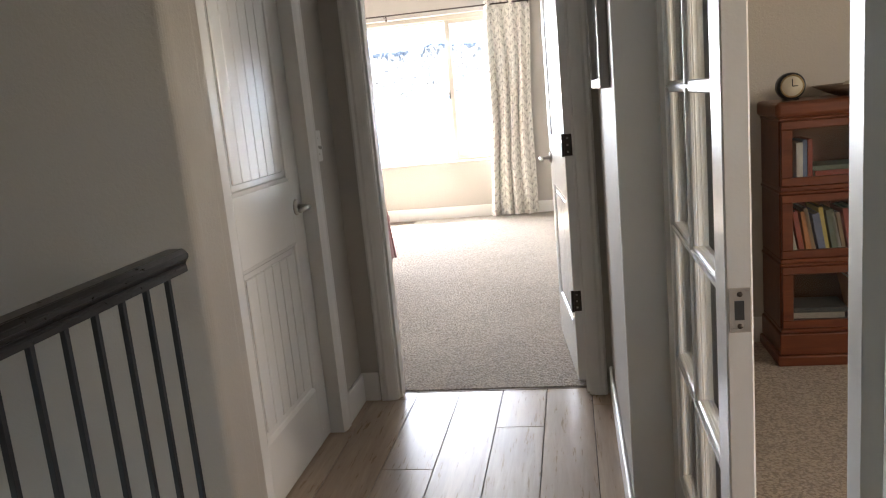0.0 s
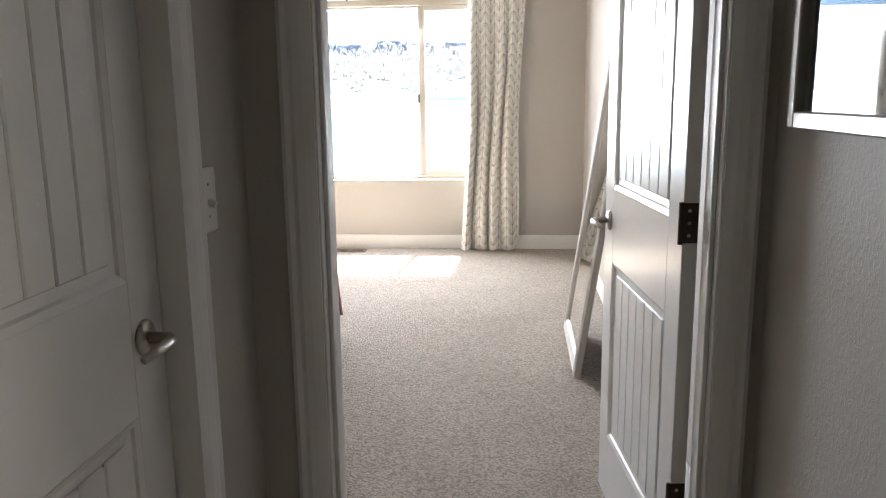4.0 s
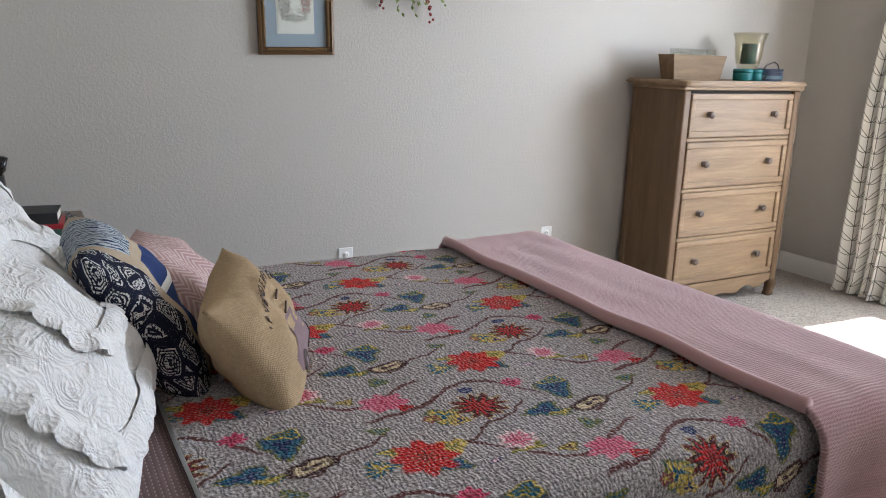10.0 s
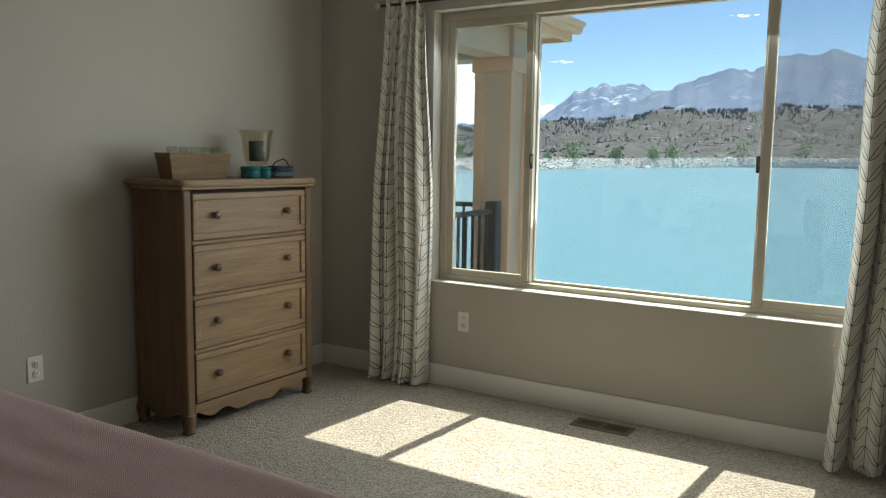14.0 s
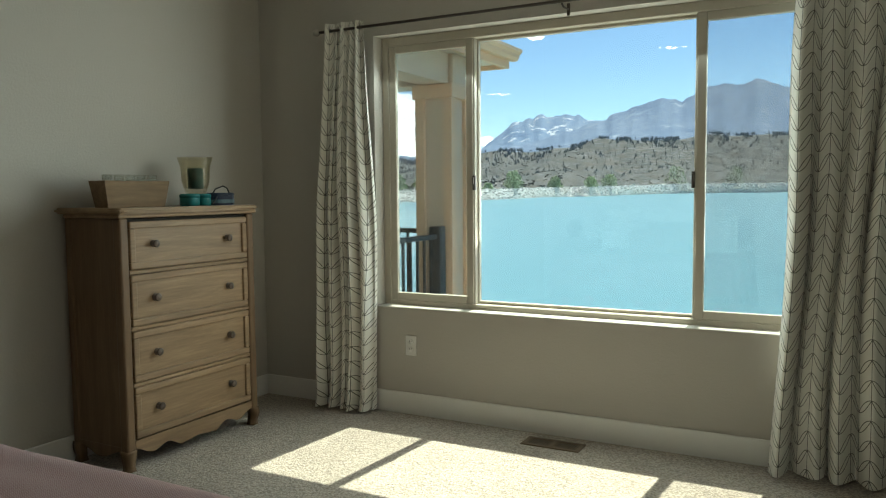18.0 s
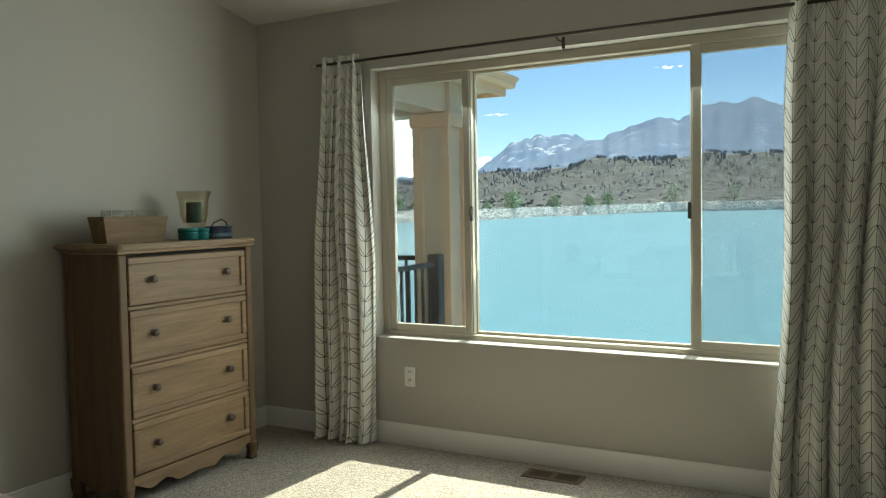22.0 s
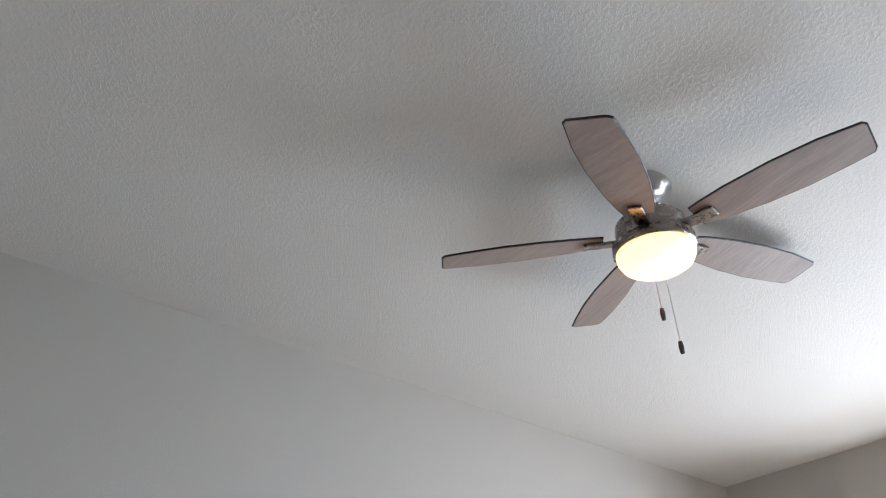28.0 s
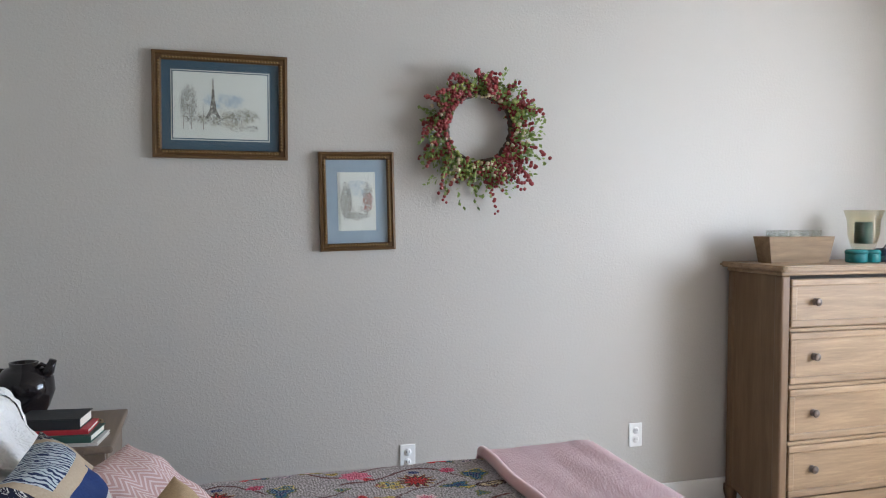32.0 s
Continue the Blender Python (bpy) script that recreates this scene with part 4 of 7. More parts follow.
def sham_cloth(name):
    """White cotton with puckered, embroidered quilting."""
    k = Nodes(name)
    o = k.coord("Object")
    puff = k.noise(o, 15, 4, 0.6, 1.2)
    crink = k.n("TexVoronoi", Vector=k.n("VectorMath", i0=o, i1=k.noise(o, 9, 2, color=True)).outputs[0], Scale=26.0)
    fine = k.noise(o, 90, 4, 0.65)
    h = k.math("ADD", k.math("ADD", k.math("MULTIPLY", puff, 1.5), k.math("MULTIPLY", crink.outputs["Distance"], 0.5)), k.math("MULTIPLY", fine, 0.35))
    col = k.mix(k.noise(o, 4, 3), rgb(0.82, 0.81, 0.785), rgb(0.75, 0.735, 0.70))
    k.set(Base_Color=col, Roughness=0.9, Specular_IOR_Level=0.12, Sheen_Weight=0.2, Normal=k.bump(h, 0.85, 0.0078))
    return k.m


M_sham = sham_cloth("white_quilted_cotton")


def ruffle(w, h, seed, d=0.055, out=0.0, amp=0.02):
    """A gathered strip round a rectangle, flaring outwards and forwards by out."""
    n = 640
    per = 2 * (w + h)

    def at(s):
        s = s % per
        if s < w:
            return (-w / 2 + s, -h / 2), (0, -1)
        s -= w
        if s < h:
            return (w / 2, -h / 2 + s), (1, 0)
        s -= h
        if s < w:
            return (w / 2 - s, h / 2), (0, 1)
        s -= w
        return (-w / 2, h / 2 - s), (-1, 0)

    bm = bmesh.new()
    vs = []
    for i in range(n):
        (x, z), (nx, nz) = at(per * i / n)
        line = []
        big = 1 + 0.14 * noise.noise((i * 0.03, seed, 7))
        for j in range(6):
            f = j / 5
            wv = amp * f * (math.sin(i * 0.21 + 5 * noise.noise((i * 0.015, seed, 0))) + 1.2 * noise.noise((i * 0.035, seed, 4)))
            line.append(bm.verts.new((x + nx * d * f * big , wv - out * f, z + nz * d * f * big )))
        vs.append(line)
    for i in range(n):
        for j in range(5):
            fc = bm.faces.new((vs[i][j], vs[(i + 1) % n][j], vs[(i + 1) % n][j + 1], vs[i][j + 1]))
            fc.smooth = True
    return bm


def pillow_y(w, h, t, x, z, pinch=0.05, seed=6.0, crease=0.016):
    """How far the front of a cushion made by pillow() swells at a point of its face."""
    a, b = 2 * x / w, 2 * z / h
    a, b = a / (1 - pinch * (1 - min(1, b * b)) * abs(a) ** 3), b / (1 - pinch * (1 - min(1, a * a)) * abs(b) ** 3)
    a, b = max(-0.98, min(0.98, a)), max(-0.98, min(0.98, b))
    th = ((1 - abs(a) ** 2.6) * (1 - abs(b) ** 2.6)) ** 0.6
    return th * (t / 2 + crease * noise.noise((a * 3 + seed, b * 3, seed)))


SHAM_W, SHAM_H, SHAM_T, SHAM_SOFT = 0.74, 0.58, 0.30, 0.036


def sham_y(x, z, seed):
    """How far a sham's front swells at a point of its face."""
    a, b = max(-0.99, min(0.99, 2 * x / SHAM_W)), max(-0.99, min(0.99, 2 * z / SHAM_H))
    th = ((1 - abs(a) ** 2.6) * (1 - abs(b) ** 2.6)) ** 0.6
    return th * (SHAM_T / 2 + SHAM_SOFT * noise.noise((a * 3 + seed, b * 3, seed)))


def tier(w, h, seed, d):
    """A gathered strip sewn round a rounded rectangle on a sham's front; it lies outwards in uneven folds."""
    r, path = 0.07, []
    for sx, sz, a0 in ((1, 1, 0), (-1, 1, 90), (-1, -1, 180), (1, -1, 270)):
        for q in range(0, 91, 15):
            a = radians(a0 + q)
            path.append(Vector((sx * (w / 2 - r) + r * math.cos(a), 0, sz * (h / 2 - r) + r * math.sin(a))))
    path.append(path[0])
    n, step = 760, []
    total = sum((q - p).length for p, q in zip(path, path[1:]))
    i, done = 0, 0.0
    for k_ in range(n):
        s = total * k_ / n
        while s > done + (path[i + 1] - path[i]).length:
            done += (path[i + 1] - path[i]).length
            i += 1
        e = path[i + 1] - path[i]
        along = e.normalized()
        step.append((path[i] + along * (s - done), along, Vector((along.z, 0, -along.x)), s))
    bm = bmesh.new()
    vs = []
    for p, along, outw, s in step:
        ph = s * 6.2832 / 0.05 + 4.5 * noise.noise((s * 7, seed, 1))
        loose = 0.6 + 0.8 * abs(noise.noise((s * 5, seed, 6)))
        line = []
        for j in range(9):
            f = j / 8
            q = p + outw * (d * f * (1 + 0.2 * noise.noise((s * 9, seed, 3)))) + along * (0.005 * f * math.cos(ph) * loose)
            lift = 0.004 + 0.012 * f * (1 - f) * 2 + f * loose * 0.007 * (1 + math.sin(ph))
            line.append(bm.verts.new((q.x, -(sham_y(q.x, q.z, seed_of(seed)) + lift), q.z)))
        vs.append(line)
    for a in range(n):
        for j in range(8):
            bm.faces.new((vs[a][j], vs[(a + 1) % n][j], vs[(a + 1) % n][j + 1], vs[a][j + 1])).smooth = True
    return bm


def seed_of(seed):
    return math.floor(seed * 10) / 10 if seed < 50 else 0.0


for k_, (cx, cy, cz, lean, yaw, seed) in enumerate(((-2.03, 0.68, 0.812, -47, -9, 1.3), (-2.64, 0.61, 0.83, -42, 4, 5.1))):
    sh = place("pillow_sham", pose(cx, cy, cz, lean, 0, 180 + yaw), "white quilted pillow sham with ruffles leaning at the bed head", "pillow", "white shams on the bed")
    part("cushion", pillow(SHAM_W, SHAM_H, SHAM_T, 72, 0.03, seed, SHAM_SOFT), M_sham, sh, "", True, True, clean=False)
    part("ruffle", ruffle(SHAM_W - 0.05, SHAM_H - 0.05, seed, 0.062, 0.012, 0.016), M_sham, sh, "gathered white ruffle", True, True, clean=False)
    part("middle_ruffle", tier(0.56, 0.40, seed + 0.01, 0.052), M_sham, sh, "gathered middle ruffle", True, True, clean=False)
    part("inner_ruffle", tier(0.32, 0.18, seed + 0.02, 0.048), M_sham, sh, "gathered inner ruffle", True, True, clean=False)


def burlap(name, color):
    k = Nodes(name)
    o = k.coord("Object")
    sp = k.n("SeparateXYZ", Vector=o)
    a = k.math("SINE", k.math("MULTIPLY", sp.outputs[0], 1900.0))
    b = k.math("SINE", k.math("MULTIPLY", sp.outputs[2], 1100.0))
    n = k.noise(o, 130, 3)
    f = k.math("ADD", k.math("MULTIPLY", k.math("MULTIPLY", a, b), 0.25), n)
    col = k.mix(f, rgb(color[0] * 0.7, color[1] * 0.7, color[2] * 0.65), rgb(color[0] * 1.15, color[1] * 1.15, color[2] * 1.15))
    k.set(Base_Color=col, Roughness=0.9, Specular_IOR_Level=0.1, Normal=k.bump(f, 0.7, 0.0012))
    return k.m


def chevron(name):
    k = Nodes(name)
    o = k.coord("Object")
    sp = k.n("SeparateXYZ", Vector=o)
    zig = k.math("PINGPONG", k.math("MULTIPLY", sp.outputs[0], 1.0), 0.03)
    ph = k.math("ADD", k.math("MULTIPLY", sp.outputs[2], 1.0), zig)
    ln = k.step(k.math("SINE", k.math("MULTIPLY", ph, 6.2832 / 0.016)), 0.1, 0.5)
    n = k.noise(o, 180, 2)
    col = k.mix(ln, rgb(0.47, 0.30, 0.28), rgb(0.66, 0.55, 0.52))
    col = k.mix(k.math("MULTIPLY", n, 0.3), col, rgb(0.36, 0.22, 0.2))
    k.set(Base_Color=col, Roughness=0.85, Specular_IOR_Level=0.15, Normal=k.bump(k.math("ADD", ln, n), 0.5, 0.001))
    return k.m


def paisley(name):
    k = Nodes(name)
    o = k.coord("Object")
    sp = k.n("SeparateXYZ", Vector=o)
    wob = k.math("MULTIPLY", k.math("SUBTRACT", k.noise(o, 7, 2), 0.5), 0.05)
    x = k.math("ABSOLUTE", k.math("ADD", sp.outputs[0], wob))
    bend = k.n("VectorMath", i0=k.noise(o, 9, 1, color=True))
    bend.operation = "SCALE"
    bend.inputs["Scale"].default_value = 0.07
    leaf = k.n("Mapping", Vector=k.n("VectorMath", i0=o, i1=bend.outputs[0]).outputs[0])
    leaf.inputs["Rotation"].default_value = (0, 0.6, 0)
    leaf.inputs["Scale"].default_value = (1.0, 0.6, 0.5)
    v = k.n("TexVoronoi", Vector=leaf.outputs[0], Scale=33.0, Randomness=0.75)
    v.feature = "DISTANCE_TO_EDGE"
    edge = v.outputs["Distance"]
    veins = k.math("GREATER_THAN", k.math("SINE", k.math("MULTIPLY", edge, 62.0)), 0.0)
    dots = k.math("GREATER_THAN", k.noise(o, 260, 1), 0.46)
    pat = k.math("MULTIPLY", k.math("MULTIPLY", veins, dots), k.math("GREATER_THAN", edge, 0.05))
    ink = k.mix(pat, rgb(0.012, 0.014, 0.03), rgb(0.58, 0.58, 0.54))
    weave = k.noise(o, 220, 2)
    tan = k.mix(weave, rgb(0.36, 0.28, 0.19), rgb(0.52, 0.42, 0.30))
    blue = k.mix(weave, rgb(0.018, 0.035, 0.11), rgb(0.035, 0.06, 0.17))
    white_bar = k.math("LESS_THAN", k.math("ABSOLUTE", k.math("SUBTRACT", sp.outputs[2], 0.03)), 0.008)
    blue = k.mix(white_bar, blue, rgb(0.7, 0.68, 0.62))
    col = k.mix(k.math("LESS_THAN", x, 0.165), ink, tan)
    col = k.mix(k.math("LESS_THAN", x, 0.135), col, blue)
    low = k.math("GREATER_THAN", sp.outputs[2], 0.11)
    feather = k.math("GREATER_THAN", k.math("SINE", k.math("ADD", k.math("MULTIPLY", sp.outputs[0], 420.0), k.math("MULTIPLY", k.noise(o, 40, 2), 16.0))), -0.25)
    pale = k.mix(feather, rgb(0.02, 0.035, 0.09), rgb(0.46, 0.52, 0.55))
    col = k.mix(k.math("MULTIPLY", low, k.math("LESS_THAN", x, 0.135)), col, pale)
    col = k.mix(k.math("LESS_THAN", k.math("ABSOLUTE", k.math("SUBTRACT", sp.outputs[2], 0.11)), 0.016), col, k.mix(k.math("LESS_THAN", x, 0.165), ink, tan))
    k.set(Base_Color=col, Roughness=0.85, Specular_IOR_Level=0.15, Normal=k.bump(weave, 0.5, 0.001))
    return k.m


M_burlap = burlap("natural_burlap", (0.43, 0.31, 0.185))
M_print = plain("mauve_print", (0.20, 0.135, 0.14), 0.9, vary=0.2)
M_ink = plain("dark_print", (0.06, 0.042, 0.036), 0.9)
M_chevron = chevron("pink_key_pattern")
M_paisley = paisley("blue_tan_paisley")
blue_p = place("throw_pillow", pose(-2.28, 0.928, 0.772, -32, 1, 179.5), "square pillow with navy panel and paisley border", "pillow", "throw pillows on the bed")
part("cushion", pillow(0.462, 0.40, 0.18, 34, 0.06, 2.0, 0.018), M_paisley, blue_p, "", True, True, clean=False)
pink_p = place("throw_pillow", pose(-2.404, 1.062, 0.727, -51, 2.5, 161), "dusty pink pillow with a pale key pattern", "pillow", "throw pillows on the bed")
part("cushion", pillow(0.48, 0.41, 0.17, 34, 0.05, 4.0, 0.018), M_chevron, pink_p, "", True, True, clean=False)
tan_p = place("throw_pillow", pose(-2.105, 1.137, 0.742, -32.7, -4, 161.5), "burlap pillow printed with lavender fields lettering and a truck", "pillow", "throw pillows on the bed")
part("cushion", pillow(0.37, 0.29, 0.16, 34, 0.05, 6.0, 0.016), M_burlap, tan_p, "", True, True, clean=False)


def curve_text(name, body, size, material, parent, m, label=""):
    cu = bpy.data.curves.new(name, "FONT")
    cu.body, cu.size, cu.align_x, cu.align_y, cu.extrude = body, size, "CENTER", "CENTER", 0.0004
    ob = new(name, cu)
    bpy.context.view_layer.update()
    dg = bpy.context.evaluated_depsgraph_get()
    me = bpy.data.meshes.new_from_object(ob.evaluated_get(dg))
    bpy.data.objects.remove(ob)
    me.transform(m)
    o2 = new(name, me)
    me.materials.clear()
    me.materials.append(material)
    o2.parent = parent
    if label:
        o2["label"] = label
    return o2


word = "LAVENDER FIELDS"
for i, ch in enumerate(word):
    if ch == " ":
        continue
    a = radians(-66 + 132 * i / (len(word) - 1))
    px, pz = 0.125 * math.sin(a), -0.005 + 0.09 * math.cos(a)
    yy = pillow_y(0.355, 0.305, 0.16, px, pz) + 0.0025
    sx = -0.9 * px
    m = Matrix.Translation((px, -yy, pz)) @ Matrix.Rotation(radians(90), 4, "X") @ Matrix.Rotation(-a * 0.8, 4, "Z")
    curve_text("letter", ch, 0.031, M_ink, tan_p, m)
for i, (bx, bz, bw) in enumerate(((0.0, 0.045, 0.05), (0.0, 0.018, 0.10))):
    yy = pillow_y(0.355, 0.305, 0.16, bx, bz) + 0.004
    part("script_line", box(bx - bw / 2, bx + bw / 2, -yy - 0.0005, -yy + 0.0025, bz - 0.0016, bz + 0.0016), M_ink, tan_p, "", False, True)


def on_cushion(shape, z0, x0, material, name, lift):
    """A printed shape that follows the swell of the burlap pillow."""
    bm = bmesh.new()
    c = [bm.verts.new((x0 + 0.85 * x, 0.0, z0 + 0.85 * z)) for x, z in shape]
    f = bm.faces.new(c)
    bmesh.ops.triangulate(bm, faces=[f])
    bmesh.ops.subdivide_edges(bm, edges=bm.edges[:], cuts=5, use_grid_fill=True)
    for v in bm.verts:
        v.co.y = -pillow_y(0.355, 0.305, 0.16, v.co.x, v.co.z) - lift
    part(name, bm, material, tan_p, "", True, True)


on_cushion([(-0.115, -0.03), (-0.12, 0.012), (-0.07, 0.03), (-0.055, 0.032), (-0.035, 0.075), (0.02, 0.08), (0.032, 0.035), (0.125, 0.03), (0.125, -0.03)], -0.062, -0.01, M_print, "printed_truck", 0.0016)
on_cushion([(-0.028, 0.035), (-0.018, 0.065), (0.012, 0.068), (0.018, 0.036)], -0.062, -0.01, M_burlap, "printed_window", 0.0024)
for wx in (-0.07, 0.085):
    on_cushion([(wx + 0.03 * math.cos(a * 0.5236), -0.03 + 0.03 * math.sin(a * 0.5236)) for a in range(12)], -0.062, -0.01, M_ink, "printed_wheel", 0.0024)
    on_cushion([(wx + 0.013 * math.cos(a * 0.7854), -0.03 + 0.013 * math.sin(a * 0.7854)) for a in range(8)], -0.062, -0.01, M_print, "printed_hub", 0.0032)


# ---- dresser ----
DFX, DY0, DY1, DTOP = -3.435, 3.63, 4.49, 1.212
dresser = thing("dresser", (-3.63, 4.06, 0.012), "weathered oak four drawer chest with scalloped apron and pewter knobs", "dresser")
top_pts = []
for sx, sy, a0 in ((1, 1, 0), (-1, 1, 90), (-1, -1, 180), (1, -1, 270)):
    r = 0.05 if sx > 0 else 0.006
    cx, cy = ((XL + 0.012 + DFX + 0.03) / 2 + sx * ((DFX + 0.03 - XL - 0.012) / 2 - r), 4.06 + sy * (0.465 - r))
    top_pts += [(cx + r * math.cos(radians(a0 + q)), cy + r * math.sin(radians(a0 + q))) for q in (0, 22.5, 45, 67.5, 90)]
part("top", prism(top_pts, "z", DTOP - 0.026, DTOP, 0.009, 3), M_dresser, dresser)
part("top_moulding", box(XL + 0.03, DFX + 0.012, DY0 - 0.012, DY1 + 0.012, DTOP - 0.045, DTOP - 0.026, 0.008, 2), M_dresser, dresser)
part("side_panel", box(XL + 0.03, DFX - 0.03, DY0 + 0.006, DY0 + 0.024, 0.11, DTOP - 0.045, 0.002), M_dresser_shaded, dresser)
part("side_panel", box(XL + 0.03, DFX - 0.03, DY1 - 0.024, DY1 - 0.006, 0.11, DTOP - 0.045, 0.002), M_dresser_shaded, dresser)
part("back_panel", box(XL + 0.02, XL + 0.03, DY0 + 0.01, DY1 - 0.01, 0.11, DTOP - 0.045), M_dresser_shaded, dresser)
# Carcass is near-black so that shade in the drawer gaps is painted.
part("carcass", box(XL + 0.03, DFX - 0.022, DY0 + 0.03, DY1 - 0.03, 0.145, DTOP - 0.05), M_dark, dresser)
for y0 in (DY0, DY1 - 0.048):
    for front in (True, False):
        xa, xb = (DFX - 0.05, DFX) if front else (XL + 0.025, XL + 0.07)
        st = part("corner_post", box(xa, xb, y0, y0 + 0.048, 0.10, DTOP - 0.045, 0.010, 3), M_dresser_shaded, dresser)
        cx, cy = (xa + xb) / 2, y0 + 0.024
        sgn = 1 if y0 > 4 else -1
        bm = bmesh.new()
        rings = []
        for q in range(9):
            f = q / 8
            z = 0.11 - 0.098 * f
            w = 0.026 - 0.010 * f + 0.006 * max(0, f - 0.75) * 4
            off = 0.012 * math.sin(f * 3.14) - 0.012 * f + 0.014 * max(0, f - 0.7) * 3
            rings.append([bm.verts.new((cx + a * w + off * (1 if front else 0), cy + b * w + off * sgn, z)) for a, b in ((-1, -1), (1, -1), (1, 1), (-1, 1))])
        for a, b in zip(rings, rings[1:]):
            for q in range(4):
                bm.faces.new((a[q], a[(q + 1) % 4], b[(q + 1) % 4], b[q]))
        bm.faces.new(rings[0])
        bm.faces.new(rings[-1])
        part("leg", bm, M_dresser_shaded, dresser, "tapered cabriole leg", True)
# scalloped apron
wave = []
n = 48
for i in range(n + 1):
    f = i / n
    d = abs(2 * f - 1)
    z = 0.095 - 0.028 * (0.5 + 0.5 * math.cos(d * 3.14)) + 0.016 * math.cos(d * 6.28 * 2.0) * (1 if d > 0.25 else 0.4)
    wave.append((DY0 + 0.048 + (DY1 - DY0 - 0.096) * f, z))
part("apron", prism([(DY0 + 0.048, 0.150), (DY1 - 0.048, 0.150)] + wave[::-1], "x", DFX - 0.022, DFX - 0.004), M_dresser, dresser, "scalloped apron")
wave2 = [(XL + 0.07 + (DFX - 0.05 - XL - 0.07) * i / 12, 0.085 + 0.02 * math.cos(i / 12 * 6.28)) for i in range(13)]
part("side_apron", prism([(XL + 0.07, 0.125), (DFX - 0.05, 0.125)] + wave2[::-1], "y", DY0 + 0.004, DY0 + 0.02), M_dresser_shaded, dresser)
ROW = [0.145, 0.405, 0.662, 0.92, DTOP - 0.05]
for r in range(4):
    z0, z1 = ROW[r] + 0.012, ROW[r + 1] - 0.012
    ya, yb = DY0 + 0.054, DY1 - 0.054
    d = part("drawer", box(DFX - 0.30, DFX - 0.010, ya + 0.03, yb - 0.03, z0 + 0.03, z1 - 0.03, 0.002), M_dresser, dresser)
    for nm, b in (("drawer_rail", (ya, yb, z0, z0 + 0.032)), ("drawer_rail", (ya, yb, z1 - 0.032, z1)), ("drawer_stile", (ya, ya + 0.032, z0 + 0.032, z1 - 0.032)), ("drawer_stile", (yb - 0.032, yb, z0 + 0.032, z1 - 0.032))):
        part(nm, box(DFX - 0.024, DFX + 0.001, b[0], b[1], b[2], b[3], 0.006, 2), M_dresser, d)
    for ky in (3.822, 4.298):
        kz = (z0 + z1) / 2 + 0.004
        kb = part("knob", lathe([(0.0, 0.029), (0.006, 0.0295), (0.008, 0.0275), (0.014, 0.028), (0.0185, 0.023), (0.017, 0.017), (0.008, 0.013), (0.0065, 0.005), (0.016, 0.003), (0.017, 0.0)], 18, (DFX - 0.010, ky, kz), axis="x"), M_knob, d, "round pewter knob", True)
    if r < 3:
        part("divider", box(DFX - 0.03, DFX - 0.003, DY0 + 0.048, DY1 - 0.048, ROW[r + 1] - 0.009, ROW[r + 1] + 0.009, 0.003), M_dresser, dresser)

# ---- things on the dresser ----
M_trough = wood("old_trough_wood", (0.13, 0.082, 0.042), (0.33, 0.22, 0.12), "y", 1.0, 0.75)
M_teal = plain("teal_glaze", (0.015, 0.14, 0.14), 0.25, vary=0.15)
M_teal_dark = plain("dark_teal_wax", (0.03, 0.085, 0.075), 0.55, vary=0.1)
M_amber_glass = thin_glass("smoky_glass", (0.90, 0.88, 0.80), 0.45)
M_votive = thin_glass("votive_glass", (0.93, 0.95, 0.94), 0.5)
M_wax = plain("pale_wax", (0.6, 0.57, 0.48), 0.6)
M_navy = plain("navy_enamel", (0.012, 0.02, 0.045), 0.3)
M_band = plain("pale_blue_band", (0.09, 0.15, 0.17), 0.4, vary=0.4, scale=60)
TZ = DTOP
trough = thing("candle_trough", (-3.64, 3.87, TZ), "rough wooden dough trough holding glass votives", "candle holder")
bm = bmesh.new()
lo = [(-0.045, -0.165), (0.045, -0.165), (0.045, 0.165), (-0.045, 0.165)]
v0 = [bm.verts.new((-3.64 + x, 3.87 + y, TZ)) for x, y in lo]
v1 = [bm.verts.new((-3.64 + x * 1.25, 3.87 + y * 1.14, TZ + 0.125)) for x, y in lo]
v2 = [bm.verts.new((-3.64 + x * 0.95, 3.87 + y * 1.05, TZ + 0.125)) for x, y in lo]
v3 = [bm.verts.new((-3.64 + x * 0.8, 3.87 + y * 0.95, TZ + 0.10)) for x, y in lo]
for a, b in ((v0, v1), (v1, v2), (v2, v3)):
    for q in range(4):
        bm.faces.new((a[q], a[(q + 1) % 4], b[(q + 1) % 4], b[q]))
bm.faces.new(v0)
bm.faces.new(v3)
part("trough", bm, M_trough, trough)
for i in range(5):
    y = 3.87 - 0.13 + 0.065 * i
    vt = part("votive", lathe([(0.022, 0.10), (0.025, 0.155), (0.023, 0.155), (0.020, 0.105)], 18, (-3.64, y, TZ)), M_votive, trough, "small clear glass votive", True)
    vt.visible_shadow = False
    part("candle", lathe([(0.019, 0.106), (0.019, 0.13), (0.0, 0.131)], 16, (-3.64, y, TZ)), M_wax, vt, "", True)
jar = thing("teal_jar", (-3.56, 4.165, TZ), "small round teal glazed lidded jar", "jar", "teal jars on the dresser")
part("body", lathe([(0.0, 0.0), (0.045, 0.0), (0.05, 0.006), (0.05, 0.038), (0.047, 0.042)], 28, (-3.56, 4.165, TZ)), M_teal, jar, "", True)
part("lid", lathe([(0.052, 0.042), (0.052, 0.055), (0.046, 0.062), (0.0, 0.063)], 28, (-3.56, 4.165, TZ)), M_teal, jar, "", True)
